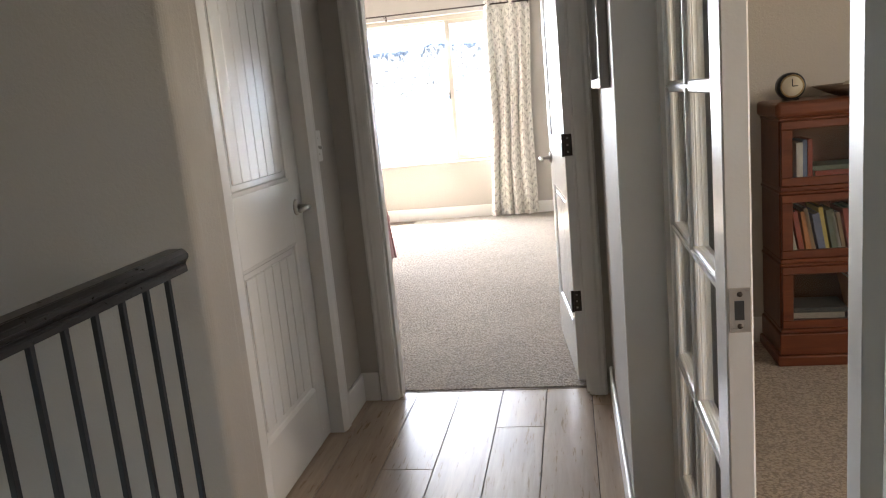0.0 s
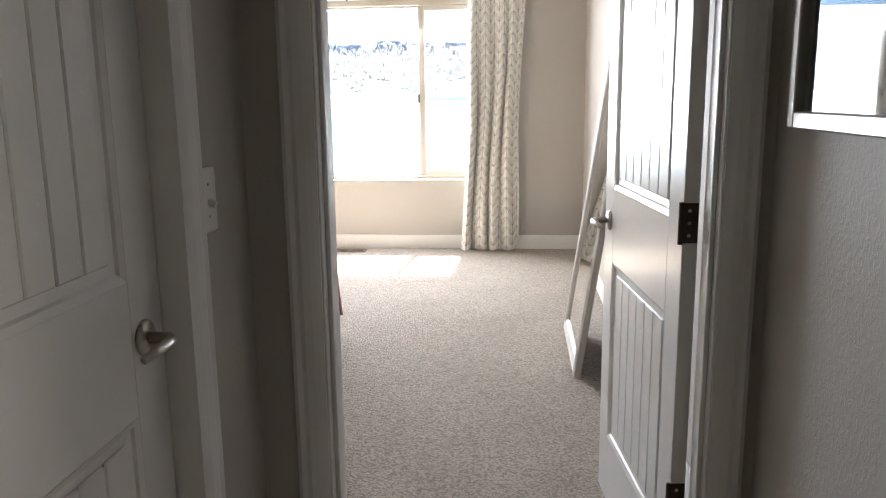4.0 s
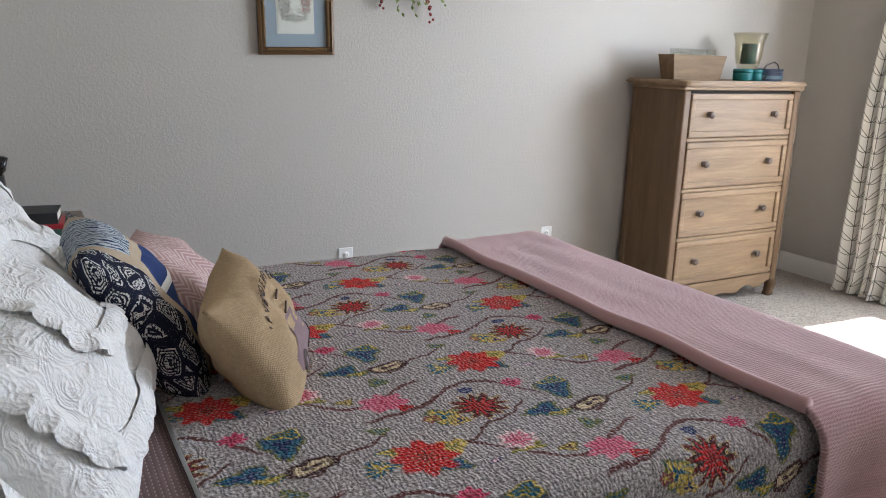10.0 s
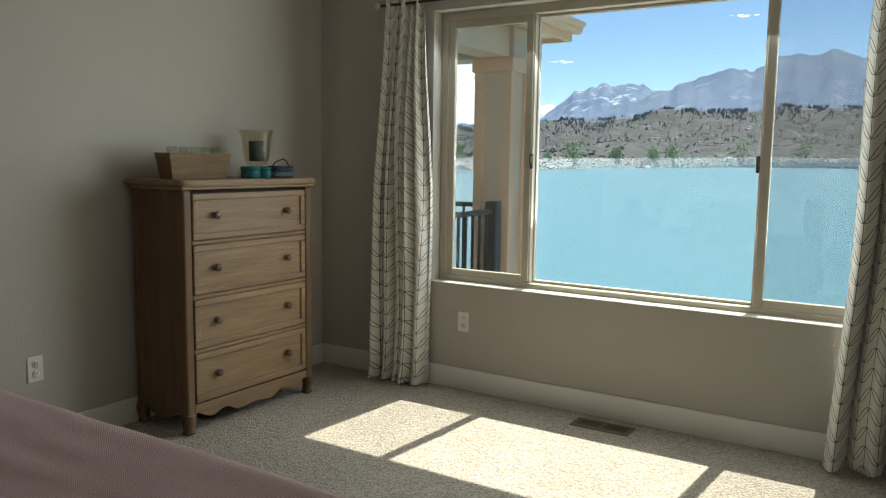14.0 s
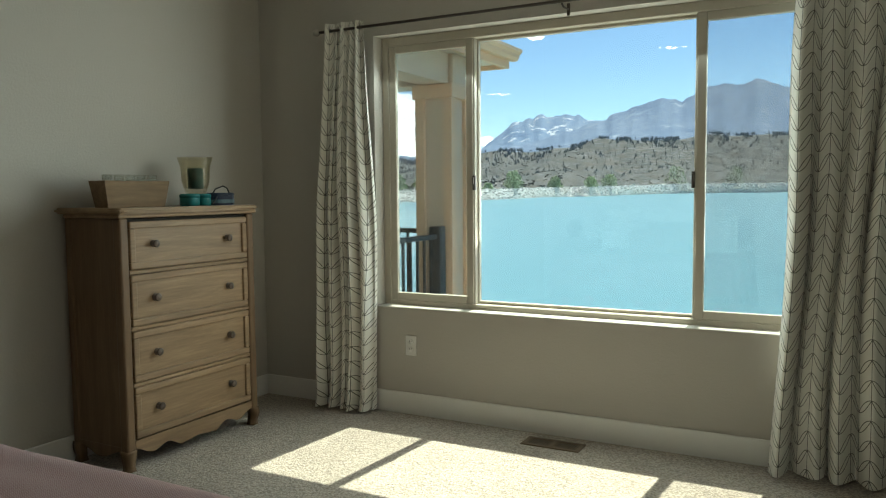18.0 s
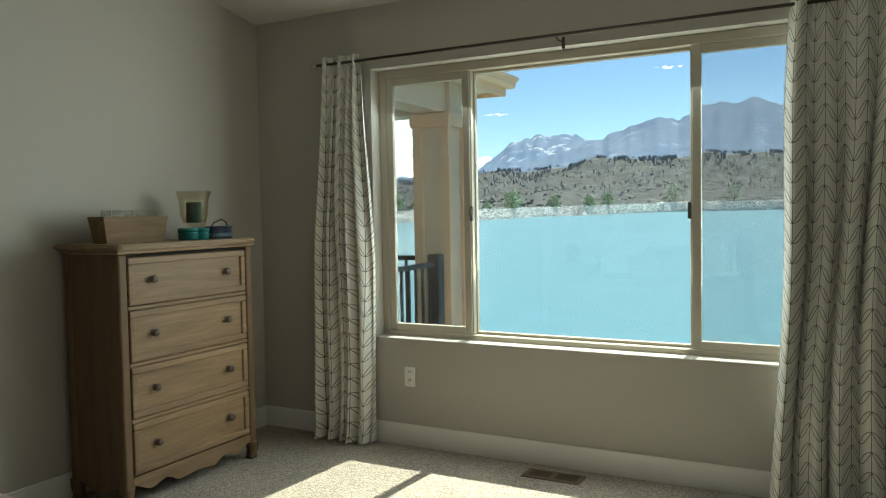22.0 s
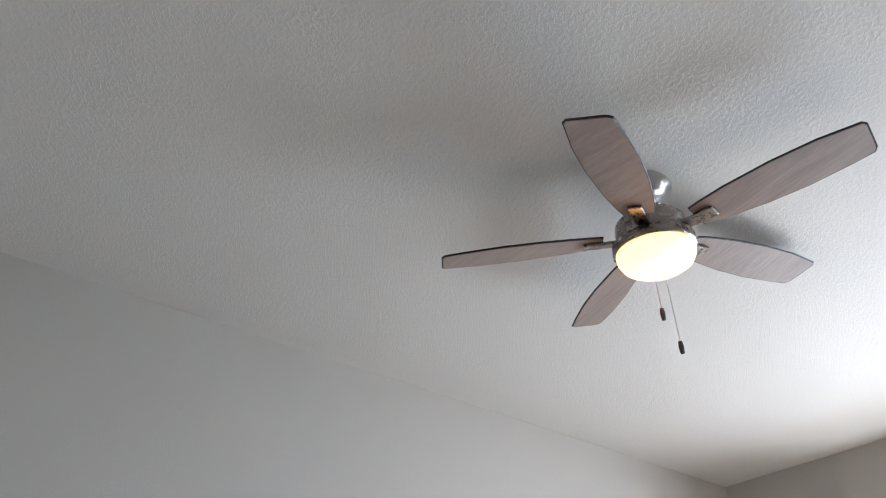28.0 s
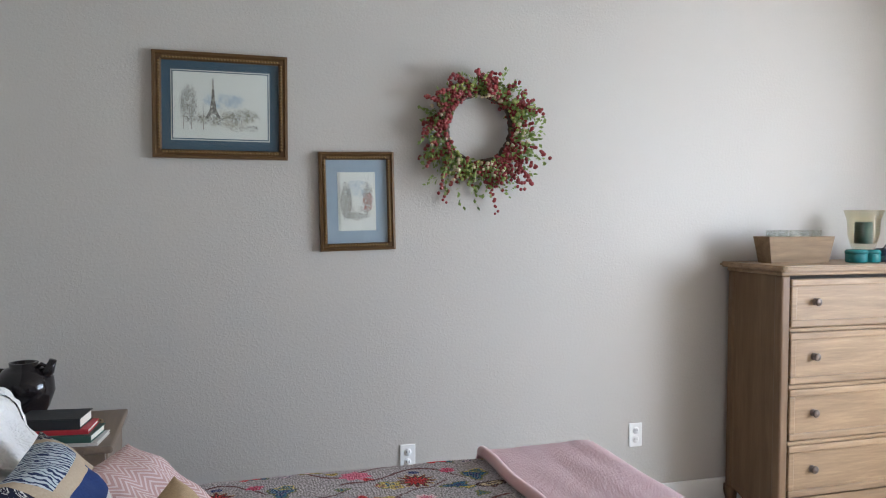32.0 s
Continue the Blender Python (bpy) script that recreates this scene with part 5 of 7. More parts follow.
jar2 = copy_thing(jar, pose(-3.55, 4.245, TZ) @ Matrix.Diagonal((0.8, 0.8, 0.98, 1)))
hur = thing("hurricane_candle_holder", (-3.64, 4.285, TZ), "flared glass hurricane holder with a dark green pillar candle", "candle holder")
gl = part("glass", lathe([(0.062, 0.0), (0.064, 0.008), (0.050, 0.02), (0.046, 0.05), (0.060, 0.085), (0.072, 0.13), (0.075, 0.20), (0.092, 0.252), (0.090, 0.252), (0.073, 0.20), (0.070, 0.13), (0.057, 0.09), (0.0, 0.084)], 32, (-3.64, 4.285, TZ)), M_amber_glass, hur, "", True)
gl.visible_shadow = False
part("candle", lathe([(0.0, 0.088), (0.040, 0.088), (0.041, 0.19), (0.036, 0.195), (0.0, 0.19)], 24, (-3.64, 4.285, TZ)), M_teal_dark, hur, "dark green pillar candle", True)
tin = thing("sardine_tin", (-3.58, 4.40, TZ), "flat navy ribbed dish with a patterned band and curved handle", "dish")
part("body", prism([(-3.58 + 0.055 * math.cos(a * 0.2618), 4.40 + 0.085 * math.sin(a * 0.2618)) for a in range(24)], "z", TZ, TZ + 0.05, 0.004), M_navy, tin)
part("band", prism([(-3.58 + 0.057 * math.cos(a * 0.2618), 4.40 + 0.087 * math.sin(a * 0.2618)) for a in range(24)], "z", TZ + 0.012, TZ + 0.03), M_band, tin, "pale patterned band")
part("lid", prism([(-3.58 + 0.058 * math.cos(a * 0.2618), 4.40 + 0.089 * math.sin(a * 0.2618)) for a in range(24)], "z", TZ + 0.05, TZ + 0.066, 0.005), M_navy, tin)
part("handle", tube([(-3.56, 4.315, TZ + 0.055), (-3.56, 4.345, TZ + 0.085), (-3.56, 4.40, TZ + 0.102), (-3.56, 4.43, TZ + 0.09), (-3.56, 4.445, TZ + 0.065)], 0.0035, 8), M_black, tin, "", True)
part("strap", tube([(-3.53, 4.325, TZ + 0.045), (-3.525, 4.30, TZ + 0.02), (-3.52, 4.275, TZ + 0.004)], 0.004, 8), M_black, tin, "", True)


# ---- nightstand ----
M_night = wood("grey_brown_wood", (0.12, 0.085, 0.06), (0.24, 0.18, 0.13), "x", 1.0, 0.45)
NX0, NX1, NY0, NY1, NZ = -3.475, -3.03, 0.432, 0.905, 0.75
night = thing("nightstand", (-3.21, 0.67, 0.012), "grey brown wooden nightstand with one drawer beside the bed", "nightstand")
part("top", box(NX0 - 0.015, NX1 + 0.015, NY0, NY1 + 0.012, NZ - 0.022, NZ, 0.008, 3), M_night, night)
part("side_panel", box(NX0, NX0 + 0.02, NY0 + 0.01, NY1 - 0.01, 0.12, NZ - 0.022, 0.002), M_night, night)
part("side_panel", box(NX1 - 0.02, NX1, NY0 + 0.01, NY1 - 0.01, 0.12, NZ - 0.022, 0.002), M_night, night)
part("back_panel", box(NX0 + 0.02, NX1 - 0.02, NY0 + 0.01, NY0 + 0.02, 0.12, NZ - 0.022), M_night, night)
part("shelf", box(NX0 + 0.02, NX1 - 0.02, NY0 + 0.02, NY1 - 0.02, 0.12, 0.14), M_night, night)
for z0, z1 in ((0.15, 0.44), (0.46, 0.735)):
    dd = part("drawer", box(NX0 + 0.025, NX1 - 0.025, NY1 - 0.03, NY1 - 0.006, z0, z1, 0.004), M_night, night)
    part("knob", lathe([(0.0, 0.022), (0.012, 0.018), (0.006, 0.008), (0.010, 0.0)], 14, ((NX0 + NX1) / 2, NY1 - 0.006, (z0 + z1) / 2), axis="y"), M_knob, dd, "", True)
for lx in (NX0 + 0.02, NX1 - 0.02):
    for ly in (NY0 + 0.03, NY1 - 0.03):
        part("leg", box(lx - 0.02, lx + 0.02, ly - 0.02, ly + 0.02, 0.012, 0.13, 0.004), M_night, night)
M_jug = plain("black_brown_glaze", (0.010, 0.008, 0.009), 0.12, vary=0.3)
jug = thing("jug", (-3.390, 0.610, NZ), "round glossy black pottery jug with handle and spout", "jug")
part("body", lathe([(0.0, 0.0), (0.05, 0.0), (0.052, 0.008), (0.075, 0.05), (0.092, 0.10), (0.088, 0.145), (0.062, 0.175), (0.042, 0.183), (0.044, 0.197), (0.036, 0.197), (0.034, 0.18), (0.0, 0.17)], 36, (-3.390, 0.610, NZ)), M_jug, jug, "", True)
part("spout", tube([(-3.370, 0.665, NZ + 0.15), (-3.365, 0.690, NZ + 0.172), (-3.360, 0.702, NZ + 0.205)], [0.024, 0.017, 0.012], 12), M_jug, jug, "", True)
part("handle", tube([(-3.410, 0.555, NZ + 0.165), (-3.420, 0.515, NZ + 0.17), (-3.425, 0.495, NZ + 0.14), (-3.420, 0.505, NZ + 0.10), (-3.410, 0.530, NZ + 0.085)], 0.009, 10), M_jug, jug, "", True)
part("loop", tube([(-3.380, 0.645, NZ + 0.172), (-3.375, 0.665, NZ + 0.192), (-3.370, 0.682, NZ + 0.182)], 0.006, 8), M_jug, jug, "", True)


def book(name, x, y, z, w, d, h, rz, color, label, group=""):
    """A closed book lying flat: cover boards round a block of pages."""
    e = thing(name, (x, y, z), label, "book", group, rz=rz)
    c = plain("cover", color, 0.55, vary=0.12)
    part("cover", box(-w / 2, w / 2, -d / 2, d / 2, 0, 0.003, 0.001), c, e, "", False, True)
    part("cover", box(-w / 2, w / 2, -d / 2, d / 2, h - 0.003, h, 0.001), c, e, "", False, True)
    part("spine", box(-w / 2, -w / 2 + 0.004, -d / 2, d / 2, 0.003, h - 0.003), c, e, "", False, True)
    part("page_block", box(-w / 2 + 0.004, w / 2 - 0.004, -d / 2 + 0.004, d / 2 - 0.004, 0.003, h - 0.003), M_page, e, "", False, True)
    return e


M_page = plain("paper_pages", (0.70, 0.67, 0.58), 0.9, vary=0.1, grain=(1, 1, 40))
book("book", -3.115, 0.785, NZ, 0.14, 0.20, 0.010, 172, (0.55, 0.53, 0.50), "thin pale book at the bottom of a stack", "stacked books")
book("book", -3.12, 0.775, NZ + 0.010, 0.14, 0.19, 0.022, 170, (0.03, 0.09, 0.07), "dark green book in a stack", "stacked books")
book("book", -3.125, 0.76, NZ + 0.032, 0.13, 0.19, 0.015, 174, (0.42, 0.02, 0.03), "red notebook with an elastic band in a stack", "stacked books")
book("book", -3.13, 0.745, NZ + 0.047, 0.13, 0.18, 0.032, 172, (0.012, 0.014, 0.016), "thick black book on top of a stack", "stacked books")
book("book", -3.20, 0.62, NZ, 0.10, 0.14, 0.035, 70, (0.02, 0.06, 0.07), "dark teal book beside the jug", "stacked books")
book("book", -3.20, 0.615, NZ + 0.035, 0.09, 0.12, 0.016, 60, (0.75, 0.75, 0.74), "small white book on a teal book", "stacked books")
M_brass = plain("dull_brass", (0.30, 0.22, 0.11), 0.45, 0.8)
trivet = thing("trivet", (-3.30, 0.80, NZ), "pierced brass trivet lying on the nightstand", "trivet")
for rr in (0.055, 0.035):
    part("ring", tube([(-3.30 + rr * math.cos(a * 0.2618), 0.80 + rr * math.sin(a * 0.2618), NZ + 0.005) for a in range(24)], 0.004, 6, closed=True), M_brass, trivet, "", True)
for a in range(6):
    part("spoke", tube([(-3.30, 0.80, NZ + 0.005), (-3.30 + 0.055 * math.cos(a * 1.047), 0.80 + 0.055 * math.sin(a * 1.047), NZ + 0.005)], 0.003, 6), M_brass, trivet)


# ---- pictures and wreath on the west wall ----
M_gilt = plain("gilt_brown_wood", (0.115, 0.062, 0.022), 0.38, 0.25, vary=0.35, scale=18)
M_gilt_hi = plain("gilt_bead", (0.30, 0.19, 0.07), 0.35, 0.6, vary=0.3, scale=50)
M_mat_blue = plain("slate_blue_mat", (0.055, 0.105, 0.15), 0.9, vary=0.05)
M_mat_pale = plain("pale_blue_mat", (0.35, 0.41, 0.48), 0.9, vary=0.03)
M_paper = plain("art_paper", (0.82, 0.79, 0.72), 0.9, vary=0.03)


def wash(name, colors, scale, paper=(0.74, 0.70, 0.60), amount=0.6, seed=0.0):
    """Soft watercolour blotches on paper."""
    k = Nodes(name)
    o = k.coord("Object")
    mp = k.n("Mapping", Vector=o)
    mp.inputs["Location"].default_value = (seed, seed, seed)
    a = k.noise(mp.outputs[0], scale, 4, 0.65, 0.6)
    b = k.noise(mp.outputs[0], scale * 5, 4, 0.7)
    col = k.ramp(k.math("ADD", k.math("MULTIPLY", a, 0.6), k.math("MULTIPLY", b, 0.4)), [(0.36, colors[0]), (0.5, colors[1]), (0.64, paper)])
    k.set(Base_Color=k.mix(amount, rgb(*paper), col), Roughness=0.9)
    return k.m


M_w_tower = wash("watercolour_tower", ((0.075, 0.065, 0.06), (0.17, 0.14, 0.12)), 60, amount=0.9, seed=8)
M_w_dark = wash("watercolour_dark", ((0.06, 0.05, 0.045), (0.22, 0.18, 0.15)), 60, amount=0.85, seed=11)


def watercolour(name, spots):
    """Cream paper with soft, broken washes; a spot: its centre and half sizes across and up, colour, grain and strength."""
    k = Nodes(name)
    o = k.coord("Object")
    sp = k.n("SeparateXYZ", Vector=o)
    col = k.mix(k.noise(o, 9, 3), rgb(0.80, 0.77, 0.70), rgb(0.86, 0.83, 0.77))
    for cy, cz, ry, rz, tone, grain, amount, hard in spots:
        dy = k.math("DIVIDE", k.math("SUBTRACT", sp.outputs[1], cy), ry)
        dz = k.math("DIVIDE", k.math("SUBTRACT", sp.outputs[2], cz), rz)
        r = k.math("SQRT", k.math("ADD", k.math("MULTIPLY", dy, dy), k.math("MULTIPLY", dz, dz)))
        mass = k.math("SUBTRACT", 1.0, k.step(r, 0.45, 1.05))
        n = k.noise(o, grain, 5, 0.75, 0.3)
        broken = k.step(k.math("ADD", n, k.math("MULTIPLY", k.math("SUBTRACT", mass, 1.0), 0.3)), 0.52 - hard, 0.52 + hard)
        col = k.mix(k.math("MULTIPLY", broken, amount), col, rgb(*tone))
    k.set(Base_Color=col, Roughness=0.9, Specular_IOR_Level=0.2)
    return k.m


TREE, SKY_W, EARTH_W, GREY_W, RED_W = (0.07, 0.055, 0.04), (0.30, 0.42, 0.56), (0.42, 0.34, 0.20), (0.14, 0.12, 0.10), (0.50, 0.07, 0.04)
LEAF_W, STONE_W = (0.24, 0.22, 0.13), (0.40, 0.36, 0.30)
M_tower_print = watercolour("tower_watercolour", [
    (0.02, 0.02, 0.13, 0.05, SKY_W, 22, 0.6, 0.12), (0.0, -0.05, 0.19, 0.055, EARTH_W, 30, 0.55, 0.12),
    (-0.125, 0.02, 0.05, 0.10, STONE_W, 90, 0.8, 0.12), (-0.125, 0.0, 0.055, 0.12, GREY_W, 190, 0.85, 0.04),
    (0.09, -0.035, 0.10, 0.045, LEAF_W, 60, 0.8, 0.10), (0.07, -0.035, 0.11, 0.035, GREY_W, 170, 0.6, 0.04),
    (-0.02, -0.055, 0.17, 0.03, GREY_W, 120, 0.7, 0.10), (0.06, -0.08, 0.07, 0.03, STONE_W, 90, 0.85, 0.10),
    (0.12, -0.085, 0.04, 0.02, GREY_W, 150, 0.8, 0.10)])
M_street_print = watercolour("street_watercolour", [
    (0.005, 0.055, 0.075, 0.055, SKY_W, 40, 0.6, 0.12), (0.0, -0.05, 0.08, 0.05, STONE_W, 60, 0.7, 0.12),
    (-0.045, 0.0, 0.042, 0.12, STONE_W, 110, 0.9, 0.12), (-0.046, 0.0, 0.04, 0.13, TREE, 230, 0.9, 0.04),
    (0.045, 0.03, 0.035, 0.095, STONE_W, 100, 0.9, 0.10), (0.045, -0.005, 0.036, 0.065, RED_W, 75, 0.95, 0.10),
    (0.045, 0.0, 0.036, 0.10, GREY_W, 230, 0.8, 0.04), (0.0, -0.06, 0.075, 0.022, GREY_W, 160, 0.85, 0.10)])


def framed(name, y0, y1, z0, z1, fw, mat_w, inner, art, label, fillet=0.0):
    """A picture on the west wall: a bevelled frame of four bars with beading, mat, paper and glass."""
    e = thing(name, (XL, (y0 + y1) / 2, (z0 + z1) / 2), label, "picture")
    d = 0.022
    prof = [(0, 0), (0, d), (0.3, d * 1.1), (0.45, d * 0.75), (0.8, d * 0.8), (1.0, d * 0.45), (1.0, 0)]
    for nm, horiz, inv in (("frame_bar", True, False), ("frame_bar", True, True), ("frame_bar", False, False), ("frame_bar", False, True)):
        bm = bmesh.new()
        ra, rb = [], []
        for t, h in prof:
            o = t * fw
            if horiz:
                z = z1 - o if inv else z0 + o
                ra.append(bm.verts.new((XL + h + 0.002, y0 + o, z)))
                rb.append(bm.verts.new((XL + h + 0.002, y1 - o, z)))
            else:
                y = y1 - o if inv else y0 + o
                ra.append(bm.verts.new((XL + h + 0.002, y, z0 + o)))
                rb.append(bm.verts.new((XL + h + 0.002, y, z1 - o)))
        n = len(prof)
        for i in range(n):
            bm.faces.new((ra[i], ra[(i + 1) % n], rb[(i + 1) % n], rb[i]))
        bm.faces.new(ra)
        bm.faces.new(rb)
        bar = part(nm, bm, M_gilt, e)
        bd = bmesh.new()
        ln = (y1 - y0 if horiz else z1 - z0) - 2 * fw
        cnt = int(ln / 0.012)
        for i in range(cnt):
            s = (i + 0.5) / cnt * ln + fw
            if horiz:
                c = (XL + d * 0.95, y0 + s, (z1 - fw * 0.72) if inv else (z0 + fw * 0.72))
            else:
                c = (XL + d * 0.95, (y1 - fw * 0.72) if inv else (y0 + fw * 0.72), z0 + s)
            bmesh.ops.create_icosphere(bd, subdivisions=1, radius=0.0055, matrix=Matrix.Translation(c))
        part("beading", bd, M_gilt_hi, bar, "gilt beading", True)
    part("mat_board", box(XL + 0.003, XL + 0.008, y0 + fw, y1 - fw, z0 + fw, z1 - fw), mat_w, e)
    a0, a1, b0, b1 = inner
    part("mat_edge", box(XL + 0.008, XL + 0.0095, a0 - 0.008, a1 + 0.008, b0 - 0.008, b1 + 0.008), M_paper, e)
    if fillet:
        part("fillet", box(XL + 0.0095, XL + 0.0105, a0 - fillet, a1 + fillet, b0 - fillet, b1 + fillet), mat_w, e, "thin blue inner line")
    pp = part("print", box(XL + 0.0105, XL + 0.0115, a0, a1, b0, b1), art, e, "watercolour print on cream paper")
    g = part("glazing", box(XL + 0.0155, XL + 0.0165, y0 + fw, y1 - fw, z0 + fw, z1 - fw), M_glass_clear, e)
    g.visible_shadow = False
    return e, pp


def daub(parent, pts, m, lift, name):
    bm = bmesh.new()
    bm.faces.new([bm.verts.new((XL + 0.0118 + lift, y, z)) for y, z in pts])
    bmesh.ops.triangulate(bm, faces=bm.faces)
    part(name, bm, m, parent)


pic1, art = framed("framed_print", 0.985, 1.505, 1.655, 2.073, 0.035, M_mat_blue, (1.062, 1.426, 1.735, 1.996), M_tower_print, "gilt framed watercolour of an iron tower with a blue mat", 0.004)
daub(art, [(1.184, 1.815), (1.201, 1.85), (1.2085, 1.90), (1.2115, 1.965), (1.214, 1.98), (1.2165, 1.965), (1.2195, 1.90), (1.227, 1.85), (1.244, 1.815), (1.234, 1.815), (1.224, 1.829), (1.214, 1.834), (1.204, 1.829), (1.194, 1.815)], M_w_tower, 0.0004, "painted_tower")
for ty in (1.10, 1.13, 1.175):
    daub(art, [(ty, 1.77), (ty + 0.003, 1.77), (ty + 0.002, 1.87), (ty + 0.001, 1.87)], M_w_dark, 0.0004, "painted_trunk")
pic2, art = framed("framed_print", 1.633, 1.953, 1.283, 1.697, 0.032, M_mat_pale, (1.720, 1.864, 1.375, 1.605), M_street_print, "gilt framed street watercolour with a pale blue mat")
pic2.matrix_basis = pic2.matrix_basis @ Matrix.Rotation(radians(1.4), 4, "X")

M_leaf = plain("wreath_leaf", (0.17, 0.235, 0.045), 0.55, vary=0.35, scale=30)
M_berry = plain("burgundy_berry", (0.25, 0.045, 0.045), 0.22, vary=0.3, scale=60)
M_berry2 = plain("cream_berry", (0.55, 0.46, 0.30), 0.25, vary=0.25, scale=60)
M_green_berry = plain("green_berry", (0.32, 0.36, 0.10), 0.25, vary=0.3, scale=60)
M_twig = plain("brown_twig", (0.06, 0.035, 0.02), 0.8)
WY, WZ, WR = 2.325, 1.812, 0.152
wreath = thing("wreath", (XL, WY, WZ), "round wreath of green leaves and burgundy berries on the wall", "wreath")
rw = random.Random(5)
for q in range(3):
    part("twig_ring", tube([(XL + 0.045 + 0.012 * math.sin(a * 0.9 + q * 2), WY + (WR + 0.012 * math.cos(a * 1.3 + q * 2)) * math.cos(a * 0.2618 / 2), WZ + (WR + 0.012 * math.sin(a * 1.1 + q)) * math.sin(a * 0.2618 / 2)) for a in range(48)], 0.008, 6, closed=True), M_twig, wreath, "", True)


def sprays(name, count, r0, r1, material, kind, size, step, label, single):
    """Sprays of berries or leaves round the ring: up to single pieces as parts of their own, the rest as one part."""
    shape = bmesh.new()
    if kind == "berry":
        bmesh.ops.create_icosphere(shape, subdivisions=1, radius=1.0)
    else:
        v = [shape.verts.new(c) for c in ((0, 0, 0), (0.45, 0.32, 0), (1, 0, -0.1), (0.45, -0.32, 0), (0.5, 0, 0.12))]
        for a, b in ((0, 1), (1, 2), (2, 3), (3, 0)):
            shape.faces.new((v[a], v[b], v[4]))
    finish(shape, True)
    me = bpy.data.meshes.new(name)
    shape.to_mesh(me)
    me.materials.append(material)
    made, rest = 0, bmesh.new()
    for s in range(count):
        a = rw.uniform(0, 6.283)
        base = Vector((XL + rw.uniform(0.02, 0.08), WY + WR * math.cos(a), WZ + WR * math.sin(a)))
        swirl = a + rw.choice((-1, 1, 1)) * rw.uniform(0.3, 1.5)
        out = Vector((rw.uniform(-0.1, 0.45), math.cos(swirl), math.sin(swirl) - 0.3)).normalized()
        ln = rw.uniform(r0, r1)
        n = max(3, int(ln / step))
        for i in range(n):
            p = base + out * (ln * (i + 0.3) / n) + Vector([rw.uniform(-0.012, 0.012) for _ in range(3)])
            p.z -= 0.25 * (ln * i / n) ** 2 / 0.15
            p.x = max(p.x, XL + 0.016)
            k = size * rw.uniform(0.7, 1.2)
            if kind == "berry":
                m = Matrix.Translation(p) @ Matrix.Diagonal((k, k, k, 1))
            else:
                d = (out + Vector([rw.uniform(-0.9, 0.9) for _ in range(3)])).normalized()
                d.x = max(d.x, -0.1)
                m = Matrix.Translation(p) @ d.to_track_quat("X", "Z").to_matrix().to_4x4() @ Matrix.Rotation(rw.uniform(-1.5, 1.5), 4, "X") @ Matrix.Diagonal((k, k, k, 1))
            if made < single:
                ob = new(name, me)
                ob.parent = wreath
                ob.matrix_basis = world_of(wreath).inverted() @ m
                made += 1
            else:
                part_bm = shape.copy()
                part_bm.transform(m)
                tmp = bpy.data.meshes.new("tmp")
                part_bm.to_mesh(tmp)
                part_bm.free()
                rest.from_mesh(tmp)
                bpy.data.meshes.remove(tmp)
    shape.free()
    if rest.verts:
        tagged(part(name, rest, material, wreath, label, True, clean=False), kind="stuff")
    else:
        rest.free()


sprays("leaf", 150, 0.06, 0.18, M_leaf, "leaf", 0.021, 0.009, "small green leaves", 300)
sprays("berry", 92, 0.06, 0.19, M_berry, "berry", 0.0092, 0.0085, "burgundy berries", 300)
sprays("pale_berry", 28, 0.04, 0.12, M_berry2, "berry", 0.0092, 0.013, "pale berries", 300)
sprays("green_berry", 34, 0.04, 0.14, M_green_berry, "berry", 0.0082, 0.0115, "green berries", 300)


# ---- ceiling fan ----
M_blade = wood("washed_grey_oak", (0.17, 0.125, 0.105), (0.34, 0.265, 0.225), "x", 1.3, 0.5)
M_blade_edge = plain("black_blade_edge", (0.012, 0.011, 0.011), 0.5)
M_fan_metal = plain("brushed_fan_nickel", (0.30, 0.27, 0.24), 0.28, 1.0, vary=0.08)


def lamp_glass(name, color, strength):
    k = Nodes(name)
    k.set(Base_Color=(0.9, 0.85, 0.75), Roughness=0.3, Emission_Color=(*color, 1), Emission_Strength=strength)
    return k.m


M_bowl = lamp_glass("frosted_lamp_bowl", (1.0, 0.44, 0.11), 0.62)
FX, FYC, FZ = -2.0, 2.822, 2.713
FCEIL = vault(FYC)
fan = thing("ceiling_fan", (FX, FYC, FCEIL), "five blade ceiling fan with washed oak blades and a lit bowl", "ceiling fan")
can = part("canopy", lathe([(0.0, 0.02), (0.092, 0.02), (0.094, -0.018), (0.076, -0.026), (0.070, -0.042), (0.03, -0.058), (0.0, -0.058)], 32, (FX, FYC, FCEIL + 0.004)), M_nickel, fan, "brushed nickel canopy", True)
part("downrod", tube([(FX, FYC, FCEIL - 0.03), (FX, FYC, FZ + 0.07)], 0.012, 14), M_nickel, fan, "", True)
part("motor", lathe([(0.0, 0.085), (0.04, 0.085), (0.085, 0.072), (0.108, 0.045), (0.112, 0.0), (0.112, -0.02), (0.0, -0.02)], 40, (FX, FYC, FZ)), M_fan_metal, fan, "brushed metal motor housing", True)
part("light_ring", lathe([(0.10, -0.02), (0.128, -0.024), (0.130, -0.052), (0.122, -0.056), (0.0, -0.055)], 40, (FX, FYC, FZ)), M_fan_metal, fan, "", True)
part("lamp_bowl", lathe([(0.121, -0.056), (0.120, -0.075), (0.108, -0.098), (0.08, -0.116), (0.04, -0.126), (0.0, -0.128)], 40, (FX, FYC, FZ)), M_bowl, fan, "glowing frosted glass bowl", True)
